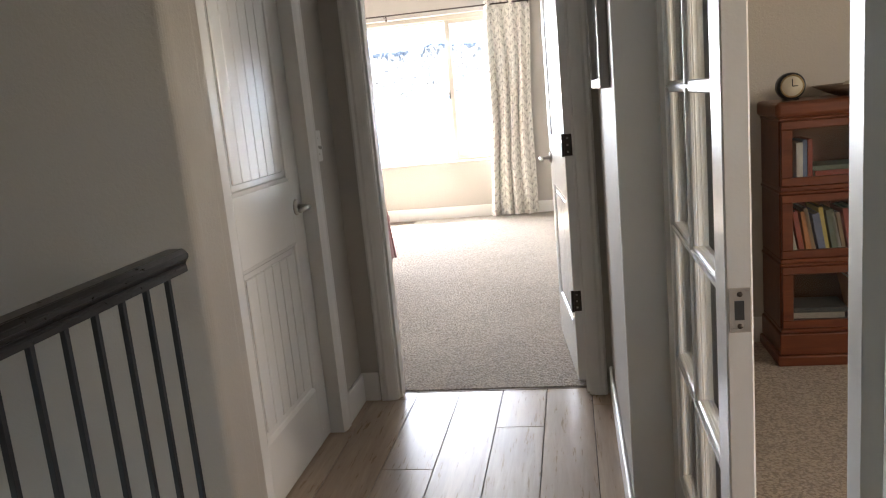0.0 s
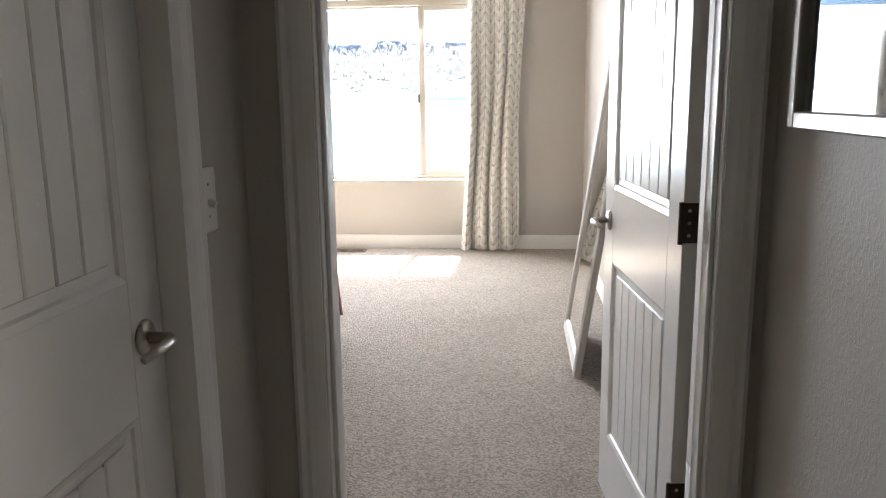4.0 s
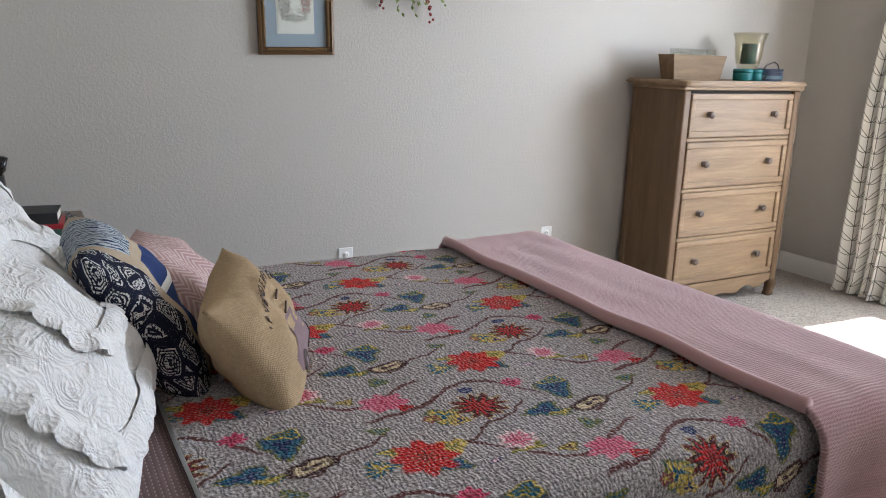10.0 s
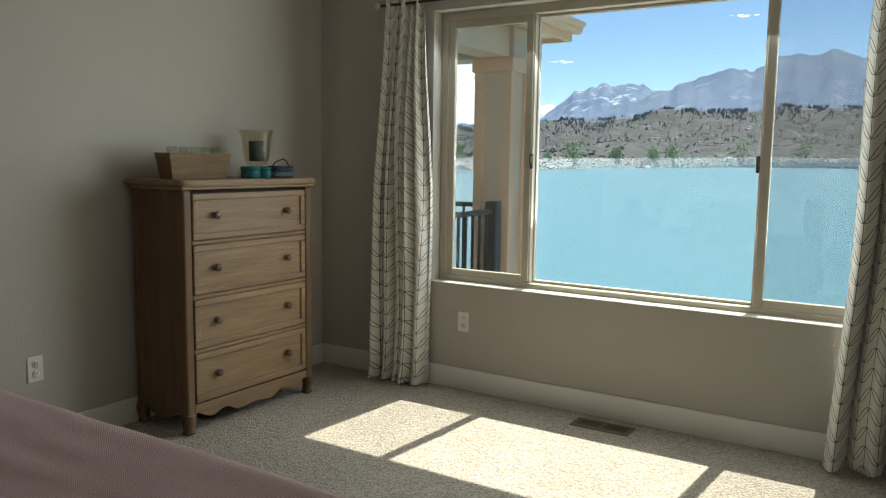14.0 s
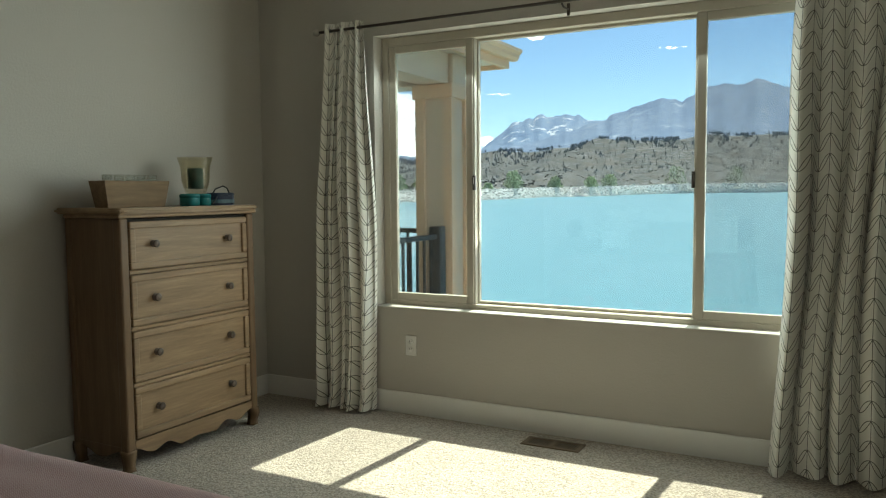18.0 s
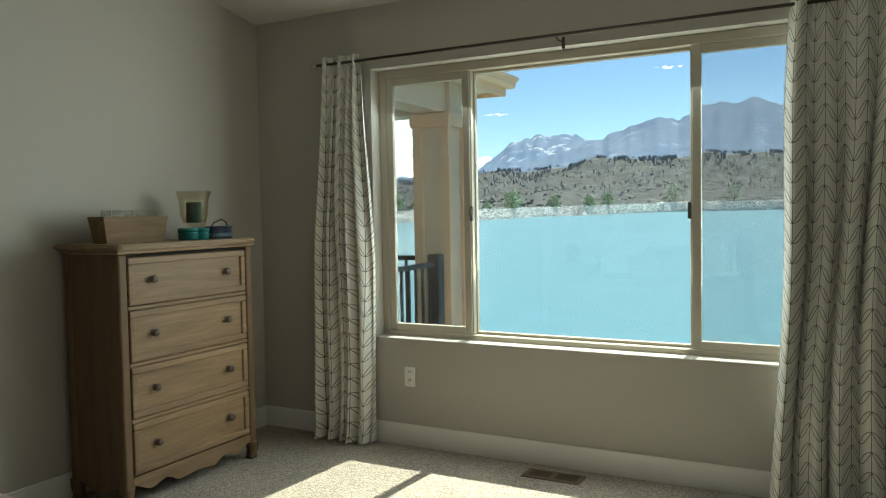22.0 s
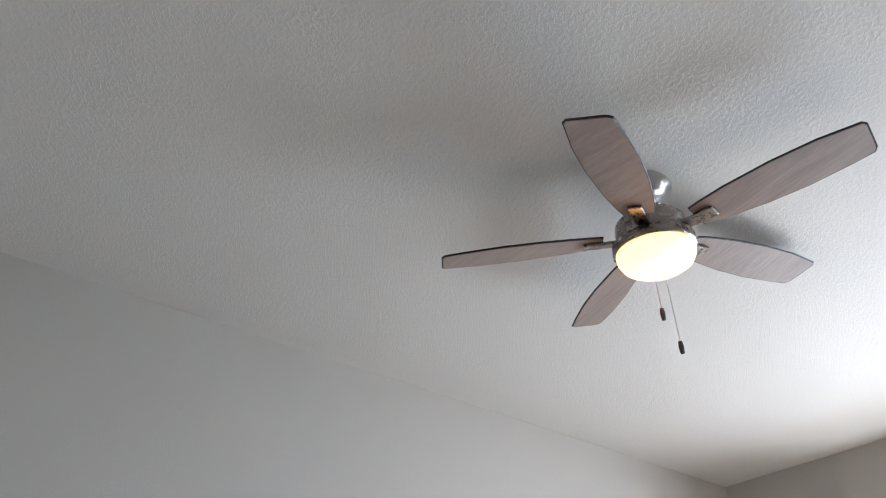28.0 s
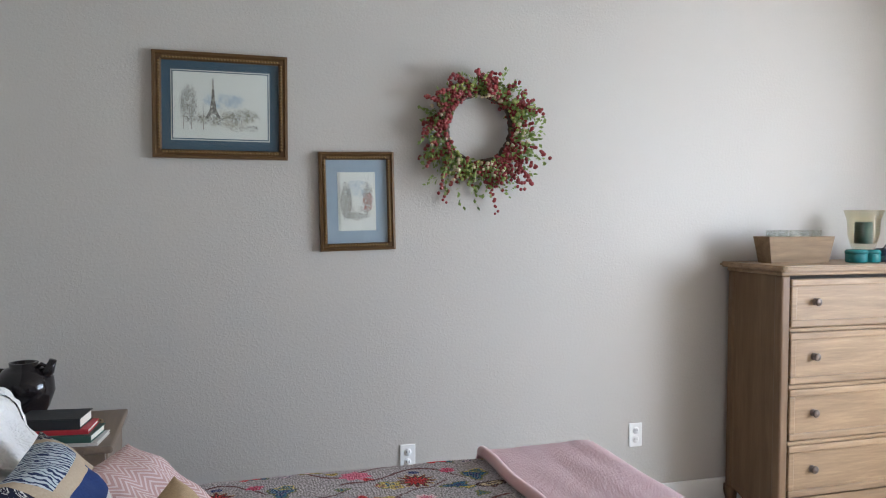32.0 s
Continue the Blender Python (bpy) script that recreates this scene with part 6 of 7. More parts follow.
for dx, dy, ln in ((0.026, -0.01, 0.238), (-0.006, -0.02, 0.122)):
    ch = part("pull_chain", tube([(FX + dx, FYC + dy, FZ - 0.125), (FX + dx, FYC + dy, FZ - 0.125 - ln)], 0.0013, 6), M_nickel, fan)
    part("pull_weight", lathe([(0.0, 0.0), (0.006, -0.003), (0.008, -0.02), (0.006, -0.04), (0.0, -0.042)], 12, (FX + dx, FYC + dy, FZ - 0.125 - ln)), M_bronze, ch, "dark wooden pull", True)
outline = [(0.155, -0.045), (0.155, 0.045), (0.20, 0.055), (0.34, 0.072), (0.46, 0.076), (0.58, 0.068), (0.645, 0.060), (0.655, 0.045), (0.668, -0.05), (0.66, -0.06), (0.55, -0.074), (0.42, -0.076), (0.28, -0.066), (0.19, -0.052)]
for a in range(5):
    m = pose(FX, FYC, FZ, 0, 0, math.degrees(5.304) + 72 * a) @ pose(0, 0, 0, -11, 0, 0)
    bl = part("blade", rot(prism([(x, y) for x, y in outline], "z", -0.003, 0.003, 0.0015, 1), m), M_blade, fan)
    part("edge", rot(tube([(x * 1.001, y * 1.01, 0.001) for x, y in outline], 0.0036, 6, closed=True), m), M_blade_edge, bl, "black blade edge")
    part("blade_iron", rot(box(0.10, 0.215, -0.022, 0.022, -0.014, -0.004, 0.003), m), M_fan_metal, bl, "brushed metal blade iron")


# ---- outlets, switches, floor vent ----
def outlet(m, label):
    e = place("wall_outlet", m, label, "outlet", "wall outlets")
    part("cover_plate", box(-0.035, 0.035, -0.006, 0, -0.057, 0.057, 0.003, 2), M_white_plastic, e, "", False, True)
    for z in (-0.022, 0.022):
        s = part("socket", lathe([(0.0, 0.009), (0.016, 0.009), (0.017, 0.006)], 20, (0, 0, 0), axis="y"), M_white_plastic, e, "", True, True)
        s.data.transform(Matrix.Translation((0, 0, z)) @ Matrix.Scale(-1, 4, (0, 1, 0)))
        for sx in (-0.006, 0.006):
            part("slot", box(sx - 0.0012, sx + 0.0012, -0.0095, -0.008, z - 0.001, z + 0.008), M_slot, s, "", False, True)
    return e


outlet(pose(-2.775, YW, 0.405, 0, 0, 0), "white duplex outlet under the window")
outlet(pose(XL, 3.14, 0.385, 0, 0, 90), "white duplex outlet beside the dresser")
outlet(pose(XL, 2.015, 0.376, 0, 0, 90), "white duplex outlet behind the bed")
outlet(pose(XR, 2.15, 0.40, 0, 0, -90), "white duplex outlet behind the mirror")


def light_switch(m, label):
    e = place("light_switch", m, label, "light switch", "light switches")
    part("cover_plate", box(-0.039, 0.039, -0.009, 0, -0.06, 0.06, 0.004, 2), M_white_plastic, e, "", False, True)
    part("toggle", rot(box(-0.005, 0.005, -0.025, -0.006, -0.006, 0.006, 0.002), pose(0, 0, 0, 18, 0, 0)), M_white_plastic, e, "", False, True)
    for z in (-0.03, 0.03):
        sc = part("screw", lathe([(0.0, 0.0105), (0.003, 0.010), (0.0035, 0.008)], 10, axis="y"), M_nickel, e, "", True, True)
        sc.data.transform(Matrix.Translation((0, 0, z)) @ Matrix.Scale(-1, 4, (0, 1, 0)))
    return e


light_switch(pose(-0.950, 0.180, 1.130, 0, 0, 90), "white toggle light switch inside the bedroom door")
light_switch(pose(HL, -0.315, 1.145, 0, 0, 90), "white toggle light switch in the hall")
M_vent = plain("brown_metal", (0.15, 0.105, 0.065), 0.5, 0.3)
vent = thing("floor_vent", (-1.87, 4.87, 0.012), "brown metal floor register in the carpet under the window", "floor vent")
part("frame", box(-2.02, -1.72, 4.81, 4.83, 0.010, 0.018, 0.002), M_vent, vent)
part("frame", box(-2.02, -1.72, 4.915, 4.935, 0.010, 0.018, 0.002), M_vent, vent)
part("frame", box(-2.02, -1.995, 4.83, 4.915, 0.010, 0.018, 0.002), M_vent, vent)
part("frame", box(-1.745, -1.72, 4.83, 4.915, 0.010, 0.018, 0.002), M_vent, vent)
part("frame", box(-1.885, -1.855, 4.83, 4.915, 0.010, 0.018, 0.002), M_vent, vent)
# Near-black sheet stands for the shade down the register.
part("duct", box(-1.995, -1.745, 4.83, 4.915, 0.0125, 0.0135), M_dark, vent)
for i in range(9):
    for x0 in (-1.99, -1.85):
        x = x0 + 0.012 * i
        part("slat", box(x, x + 0.0035, 4.83, 4.915, 0.0136, 0.0165), M_vent, vent)


# ---- doors ----
def panel_door(name, w, h, m, label, handle_x, hinges, sides=(-1, 1)):
    """A two panel plank door in its own axes: x from the hinge edge, y through, z up."""
    e = place(name, m, label, "door")
    e["kind"] = "structure"
    t, st = 0.035, 0.108
    p0, p1, p2, p3 = 0.22, 0.80, 1.03, h - 0.12
    slab = part("stile", box(0, st, -t / 2, t / 2, 0, h, 0.002), M_door, e, "", False, True)
    part("stile", box(w - st, w, -t / 2, t / 2, 0, h, 0.002), M_door, e, "", False, True)
    for z0, z1 in ((0, p0), (p1, p2), (p3, h)):
        part("rail", box(st, w - st, -t / 2, t / 2, z0, z1, 0.001), M_door, e, "", False, True)
    for z0, z1 in ((p0, p1), (p2, p3)):
        pn = part("panel", box(st, w - st, -t / 2 + 0.014, t / 2 - 0.014, z0, z1), M_door, e, "", False, True)
        for s in sides:
            ys = s * (t / 2)
            # sloped moulding round the panel
            for horiz, inv in ((True, False), (True, True), (False, False), (False, True)):
                bm = bmesh.new()
                ra, rb = [], []
                for o, d in ((0, 0), (0.012, -0.004), (0.016, -0.009), (0.034, -0.0115), (0.034, -0.014), (0, -0.014)):
                    yy = ys + s * d
                    if horiz:
                        z = z1 - o if inv else z0 + o
                        ra.append(bm.verts.new((st + o, yy, z)))
                        rb.append(bm.verts.new((w - st - o, yy, z)))
                    else:
                        x = w - st - o if inv else st + o
                        ra.append(bm.verts.new((x, yy, z0 + o)))
                        rb.append(bm.verts.new((x, yy, z1 - o)))
                k2 = len(ra)
                for i in range(k2):
                    bm.faces.new((ra[i], ra[(i + 1) % k2], rb[(i + 1) % k2], rb[i]))
                part("moulding", bm, M_door, pn, "", False, True)
            n = 6
            pw = (w - 2 * st - 0.068) / n
            for i in range(n):
                x0 = st + 0.034 + i * pw
                ya, yb = sorted((ys - s * 0.0135, ys - s * 0.006))
                part("plank", box(x0 + 0.0015, x0 + pw - 0.0015, ya, yb, z0 + 0.034, z1 - 0.034, 0.003), M_door, pn, "", False, True)
    for s in sides:
        hd = part("handle", lathe([(0.0, 0.010), (0.026, 0.009), (0.031, 0.004), (0.031, 0.0)], 26, axis="y"), M_nickel, e, "brushed nickel lever handle", True, True)
        hd.data.transform(Matrix.Translation((handle_x, s * t / 2, 0.925)) @ Matrix.Scale(s, 4, (0, 1, 0)))
        dirn = -1 if handle_x > w / 2 else 1
        lv = part("lever", tube([(handle_x, s * (t / 2 + 0.006), 0.925), (handle_x, s * (t / 2 + 0.045), 0.925), (handle_x + dirn * 0.012, s * (t / 2 + 0.055), 0.925), (handle_x + dirn * 0.06, s * (t / 2 + 0.055), 0.924), (handle_x + dirn * 0.105, s * (t / 2 + 0.052), 0.922)], [0.010, 0.010, 0.010, 0.009, 0.007], 12), M_nickel, hd, "", True, True)
    for z in hinges:
        hg = part("hinge", box(-0.002, 0.002, -t / 2 + 0.002, t / 2 + 0.004, z - 0.045, z + 0.045, 0.001), M_bronze, e, "dark bronze hinge", False, True)
        part("pin", tube([(-0.003, t / 2 + 0.006, z - 0.047), (-0.003, t / 2 + 0.006, z + 0.047)], 0.006, 10), M_bronze, hg, "", True, True)
        for q in (-0.028, 0, 0.028):
            part("screw", lathe([(0.0, 0.0032), (0.004, 0.003), (0.0045, 0.002)], 10, (0, 0.004, z + q), axis="x"), M_nickel, hg, "", True, True)
            hg.children[-1].data.transform(Matrix.Scale(-1, 4, (1, 0, 0)))
    return e


door_1 = panel_door("door_1", 0.775, 2.03, pose(-0.008, 0.052, 0.016, 0, 0, 96.0) @ pose(0, 0.0175, 0), "open white two panel plank door with nickel lever", 0.712, (0.36, 1.03, 1.80))
door_2 = panel_door("door_2", 0.705, 2.03, pose(-1.033, CD1 + 0.002, 0.012, 0, 0, 90) @ pose(0, 0.0175, 0), "closed white two panel plank closet door with nickel lever", 0.637, ())
# french door leaf
FL_Y0, FL_Y1, FL_X = -1.258, -2.03, 0.2215
french = place("door_3", pose(FL_X, FL_Y0, 0.012, 0, 0, -90), "white french door leaf with glass lites beside the hall", "door")
french["kind"] = "structure"
fw, fh, ft = FL_Y0 - FL_Y1, 2.03, 0.04
part("stile", box(0, 0.115, -ft / 2, ft / 2, 0, fh, 0.003), M_door, french, "", False, True)
part("stile", box(fw - 0.085, fw, -ft / 2, ft / 2, 0, fh, 0.003), M_door, french, "", False, True)
part("rail", box(0.085, fw - 0.085, -ft / 2, ft / 2, 0, 0.29, 0.003), M_door, french, "", False, True)
part("rail", box(0.085, fw - 0.085, -ft / 2, ft / 2, 1.89, fh, 0.003), M_door, french, "", False, True)


def bar_prof(a, vertical, lo, hi, mid):
    w2 = 0.011
    pr = [(-w2, 0), (-w2 * 0.9, 0.006), (-w2 * 0.35, 0.010), (-w2 * 0.3, 0.018), (w2 * 0.3, 0.018), (w2 * 0.35, 0.010), (w2 * 0.9, 0.006), (w2, 0)]
    full = [(p, d) for p, d in pr] + [(p, -d) for p, d in pr[::-1][1:-1]]
    if vertical:
        return prism([(a + p, d) for p, d in full], "z", lo, hi)
    return prism([(d, a + p) for p, d in full], "x", lo, hi)


MZ = [0.605, 0.925, 1.245, 1.565]
ycol = 0.115 + (fw - 0.20) * 0.5
part("muntin", bar_prof(ycol, True, 0.29, 1.89, 0), M_door, french, "", False, True)
for z in MZ:
    part("muntin", bar_prof(z, False, 0.085, fw - 0.085, 0), M_door, french, "", False, True)
edges_x, edges_z = [0.115, ycol, fw - 0.085], [0.29] + MZ + [1.89]
for i in range(2):
    for j in range(5):
        pn = part("pane", box(edges_x[i], edges_x[i + 1], -0.002, 0.002, edges_z[j], edges_z[j + 1]), M_glass_clear, french, "", False, True)
        pn.visible_shadow = False
        for s in (-1, 1):
            for b in ((edges_x[i], edges_x[i] + 0.012, edges_z[j], edges_z[j + 1]), (edges_x[i + 1] - 0.012, edges_x[i + 1], edges_z[j], edges_z[j + 1]), (edges_x[i], edges_x[i + 1], edges_z[j], edges_z[j] + 0.012), (edges_x[i], edges_x[i + 1], edges_z[j + 1] - 0.012, edges_z[j + 1])):
                ya, yb = sorted((s * 0.002, s * 0.013))
                part("glazing_bead", box(b[0], b[1], ya, yb, b[2], b[3], 0.003), M_door, pn, "", False, True)
sp = part("strike_plate", box(fw - 0.0005, fw + 0.002, -0.016, 0.016, 0.875, 0.945, 0.001), M_nickel, french, "nickel strike plate", False, True)
part("strike_hole", box(fw + 0.0015, fw + 0.0028, -0.008, 0.006, 0.895, 0.925), M_slot, sp, "", False, True)
for q in (0.885, 0.935):
    part("screw", lathe([(0.0, fw + 0.003), (0.004, fw + 0.0028), (0.0045, fw + 0.002)], 10, (0, 0, q), axis="x"), M_bronze, sp, "", True, True)


# ---- leaning mirror ----
MW, MH = 0.81, 1.72
lean = math.degrees(math.asin(0.245 / MH))
mirror = place("floor_mirror", pose(-0.125, 2.235, 0.014, 0, lean, 0) @ pose(0, 0, 0, 0, 0, 90), "tall whitewashed framed mirror leaning on the wall", "mirror")
fr = 0.075
prof = [(0, -0.02), (0, 0.008), (0.012, 0.014), (0.02, 0.010), (0.035, 0.016), (0.055, 0.010), (0.066, 0.012), (0.075, 0.002), (0.075, -0.02)]
for horiz, inv in ((True, False), (True, True), (False, False), (False, True)):
    bm = bmesh.new()
    ra, rb = [], []
    for o, d in prof:
        if horiz:
            z = MH - o if inv else o
            ra.append(bm.verts.new((-MW / 2 + o, d, z)))
            rb.append(bm.verts.new((MW / 2 - o, d, z)))
        else:
            x = MW / 2 - o if inv else -MW / 2 + o
            ra.append(bm.verts.new((x, d, o)))
            rb.append(bm.verts.new((x, d, MH - o)))
    k2 = len(ra)
    for i in range(k2):
        bm.faces.new((ra[i], ra[(i + 1) % k2], rb[(i + 1) % k2], rb[i]))
    bm.faces.new(ra)
    bm.faces.new(rb)
    part("frame_bar", bm, M_mirror_frame, mirror, "", False, True)
part("mirror_glass", box(-MW / 2 + fr, MW / 2 - fr, -0.006, 0.0, fr, MH - fr), M_mirror, mirror, "silvered glass", False, True)
part("backing", box(-MW / 2 + 0.01, MW / 2 - 0.01, -0.018, -0.008, 0.01, MH - 0.01), M_bedwood, mirror, "dark backing board", False, True)


# ---- hall: picture, railing ----
M_silver = plain("silver_frame", (0.42, 0.40, 0.37), 0.35, 0.4)
M_art_blue = wash("blue_grey_print", ((0.22, 0.26, 0.30), (0.42, 0.46, 0.48)), 6, (0.58, 0.59, 0.58), 0.8)
hp = thing("framed_print", (HR, -0.62, 1.6), "silver framed print under glass on the hall wall", "picture")
HY0, HY1, HZ0, HZ1 = -1.02, -0.225, 1.265, 2.05
for b in ((HY0, HY0 + 0.03, HZ0, HZ1), (HY1 - 0.03, HY1, HZ0, HZ1), (HY0 + 0.03, HY1 - 0.03, HZ0, HZ0 + 0.03), (HY0 + 0.03, HY1 - 0.03, HZ1 - 0.03, HZ1)):
    part("frame_bar", box(HR - 0.028, HR, b[0], b[1], b[2], b[3], 0.003), M_silver, hp)
part("print", box(HR - 0.010, HR - 0.006, HY0 + 0.03, HY1 - 0.03, HZ0 + 0.03, HZ1 - 0.03), M_art_blue, hp)
g = part("glazing", box(HR - 0.018, HR - 0.015, HY0 + 0.03, HY1 - 0.03, HZ0 + 0.03, HZ1 - 0.03), M_glass_clear, hp)

M_rail = plain("dark_stained_rail", (0.012, 0.011, 0.012), 0.3, vary=0.2)
rail = thing("stair_railing", (-1.0, -3.0, 0.0), "dark stair railing with black iron balusters along the hall", "railing")
rp = [(x, z + 0.012) for x, z in [(-0.026, 0.903), (-0.026, 0.918), (-0.020, 0.925), (-0.034, 0.938), (-0.034, 0.95), (-0.022, 0.962), (0.022, 0.962), (0.034, 0.95), (0.034, 0.938), (0.020, 0.925), (0.026, 0.918), (0.026, 0.903)]]
part("handrail", prism([(-1.0 + x, z) for x, z in rp], "y", -4.9, -1.455, 0.002), M_rail, rail, "dark moulded handrail")
part("shoe_rail", box(-1.035, -0.965, -4.9, -1.375, 0.006, 0.03, 0.004), M_rail, rail)
for i in range(34):
    y = -1.515 - 0.0995 * i
    part("baluster", box(-1.0065, -0.9935, y - 0.0065, y + 0.0065, 0.03, 0.918, 0.001), M_black, rail)
part("newel_post", box(-1.045, -0.955, -4.99, -4.90, 0.0, 1.02, 0.006), M_rail, rail)


# ---- office ----
M_cherry = wood("cherry_wood", (0.075, 0.018, 0.008), (0.21, 0.065, 0.025), "x", 1.0, 0.32, spec=0.5)
bc = thing("barrister_bookcase", (1.25, 0.33, 0.012), "cherry stacking bookcase with glass doors full of books", "bookcase")
bx0, bx1, by0, by1 = 0.83, 1.68, 0.165, 0.485
part("base", box(bx0 - 0.02, bx1 + 0.02, by0 - 0.025, by1, 0.012, 0.06, 0.008, 2), M_cherry, bc)
part("plinth", box(bx0 - 0.008, bx1 + 0.008, by0 - 0.012, by1, 0.06, 0.155, 0.006, 2), M_cherry, bc)
SEC = [0.155, 0.463, 0.771, 1.075]
for i in range(3):
    z0, z1 = SEC[i], SEC[i + 1]
    sec = part("section_shelf", box(bx0, bx1, by0, by1, z0, z0 + 0.018, 0.003), M_cherry, bc)
    part("side", box(bx0, bx0 + 0.018, by0 + 0.02, by1, z0 + 0.018, z1 - 0.012, 0.002), M_cherry, sec)
    part("side", box(bx1 - 0.018, bx1, by0 + 0.02, by1, z0 + 0.018, z1 - 0.012, 0.002), M_cherry, sec)
    part("back", box(bx0 + 0.018, bx1 - 0.018, by1 - 0.01, by1, z0 + 0.018, z1 - 0.012), M_cherry, sec)
    part("lid", box(bx0 - 0.006, bx1 + 0.006, by0 - 0.008, by1, z1 - 0.014, z1, 0.005), M_cherry, sec)
    for nm, b in (("door_rail", (bx0 + 0.005, bx1 - 0.005, z0 + 0.02, z0 + 0.055)), ("door_rail", (bx0 + 0.005, bx1 - 0.005, z1 - 0.05, z1 - 0.016)), ("door_stile", (bx0 + 0.005, bx0 + 0.05, z0 + 0.055, z1 - 0.05)), ("door_stile", (bx1 - 0.05, bx1 - 0.005, z0 + 0.055, z1 - 0.05))):
        part(nm, box(b[0], b[1], by0, by0 + 0.018, b[2], b[3], 0.003), M_cherry, sec)
    pn = part("door_pane", box(bx0 + 0.05, bx1 - 0.05, by0 + 0.008, by0 + 0.011, z0 + 0.055, z1 - 0.05), M_glass_clear, sec)
    pn.visible_shadow = False
part("cornice", box(bx0 - 0.02, bx1 + 0.02, by0 - 0.03, by1, 1.075, 1.14, 0.018, 3), M_cherry, bc)
rb_ = random.Random(21)
COV = [(0.55, 0.53, 0.5), (0.05, 0.06, 0.08), (0.30, 0.06, 0.04), (0.42, 0.16, 0.05), (0.10, 0.13, 0.10), (0.5, 0.42, 0.12), (0.12, 0.16, 0.28), (0.4, 0.38, 0.36), (0.06, 0.03, 0.03), (0.25, 0.18, 0.12)]
COVM = [plain("book_cloth", c, 0.6, vary=0.15) for c in COV]


def standing_book(x, z, th, h, d, tilt, mi):
    e = place("book", pose(x, by0 + 0.05 + d / 2, z, 0, tilt, 0), "upright book on a bookcase shelf", "book", "books in the bookcase")
    part("spine", box(-th / 2, th / 2, -d / 2, -d / 2 + 0.004, 0, h, 0.001), COVM[mi], e, "", False, True)
    part("cover", box(-th / 2, -th / 2 + 0.002, -d / 2 + 0.004, d / 2, 0, h), COVM[mi], e, "", False, True)
    part("cover", box(th / 2 - 0.002, th / 2, -d / 2 + 0.004, d / 2, 0, h), COVM[mi], e, "", False, True)
    part("page_block", box(-th / 2 + 0.002, th / 2 - 0.002, -d / 2 + 0.004, d / 2 - 0.004, 0.003, h - 0.004), M_page, e, "", False, True)


for i, runs in enumerate((((1.15, 1.30, 16),), ((0.89, 1.16, 12), (1.36, 1.62, 10)), ((0.89, 0.96, 0), (1.28, 1.60, 6)))):
    z = SEC[i] + 0.0185
    for xa, xb, tilt in runs:
        x = xa
        while x < xb:
            th = rb_.uniform(0.014, 0.03)
            x += th * 1.15
            standing_book(x, z + 0.006 * (tilt > 0), th, rb_.uniform(0.175, 0.205), rb_.uniform(0.14, 0.19), -tilt * rb_.uniform(0.6, 1.0), rb_.randrange(len(COV)))
for x, z, lst in ((1.42, SEC[0], (7, 5, 0, 7)), (1.0, SEC[0], (1, 7, 1)), (1.10, SEC[2], (7, 2, 4))):
    zz = z + 0.018
    for mi in lst:
        h = rb_.uniform(0.018, 0.03)
        book("book", x + rb_.uniform(-0.01, 0.01), by0 + 0.16, zz, 0.17, 0.24, h, 90 + rb_.uniform(-5, 5), COV[mi], "book lying flat in the bookcase", "books in the bookcase")
        zz += h
M_face = plain("clock_face", (0.55, 0.50, 0.38), 0.4)
clock = thing("desk_clock", (0.90, 0.27, 1.140), "small round black desk clock with a pale face", "clock")
part("case", lathe([(0.0, -0.03), (0.05, -0.03), (0.056, -0.02), (0.056, 0.02), (0.0, 0.025)], 28, (0.90, 0.27, 1.140 + 0.058), axis="y"), M_black, clock, "", True)
part("face", lathe([(0.0, -0.0315), (0.042, -0.0315), (0.042, -0.03)], 28, (0.90, 0.27, 1.140 + 0.058), axis="y"), M_face, clock, "pale clock face", True)
part("rim", tube([(0.90 + 0.044 * math.cos(a * 0.2618), 0.24, 1.198 + 0.044 * math.sin(a * 0.2618)) for a in range(24)], 0.004, 6, closed=True), M_brass, clock, "", True)
part("hand", box(0.898, 0.902, 0.2365, 0.2375, 1.198, 1.228), M_black, clock)
part("hand", box(0.90, 0.922, 0.2365, 0.2375, 1.196, 1.200), M_black, clock)
part("foot", box(0.87, 0.93, 0.25, 0.29, 1.140, 1.147, 0.002), M_black, clock)
bowl = thing("wooden_bowl", (1.15, 0.31, 1.140), "shallow dark wooden dish holding a pale object", "bowl")
part("dish", lathe([(0.0, 0.0), (0.05, 0.0), (0.10, 0.02), (0.15, 0.045), (0.146, 0.048), (0.09, 0.026), (0.0, 0.012)], 32, (1.15, 0.31, 1.140)), M_night, bowl, "", True)
part("shell", lathe([(0.0, 0.012), (0.04, 0.02), (0.045, 0.04), (0.03, 0.058), (0.0, 0.062)], 20, (1.16, 0.31, 1.140)), M_wax, bowl, "pale rounded shell", True)
book("book", 1.53, 0.30, 1.140, 0.16, 0.2, 0.024, 88, (0.6, 0.58, 0.52), "pale book lying on the bookcase")
M_cream = plain("cream_pottery", (0.55, 0.46, 0.36), 0.3)
M_brown = plain("brown_glaze", (0.07, 0.035, 0.02), 0.2)
pit = thing("pitcher", (1.55, 0.30, 1.164), "small two tone brown and cream pottery pitcher", "pitcher")
part("body", lathe([(0.0, 0.0), (0.032, 0.0), (0.045, 0.015), (0.048, 0.035), (0.042, 0.052)], 26, (1.55, 0.30, 1.164)), M_cream, pit, "", True)
part("neck", lathe([(0.042, 0.052), (0.034, 0.068), (0.038, 0.09), (0.034, 0.09), (0.03, 0.07), (0.0, 0.06)], 26, (1.55, 0.30, 1.164)), M_brown, pit, "brown glazed neck", True)
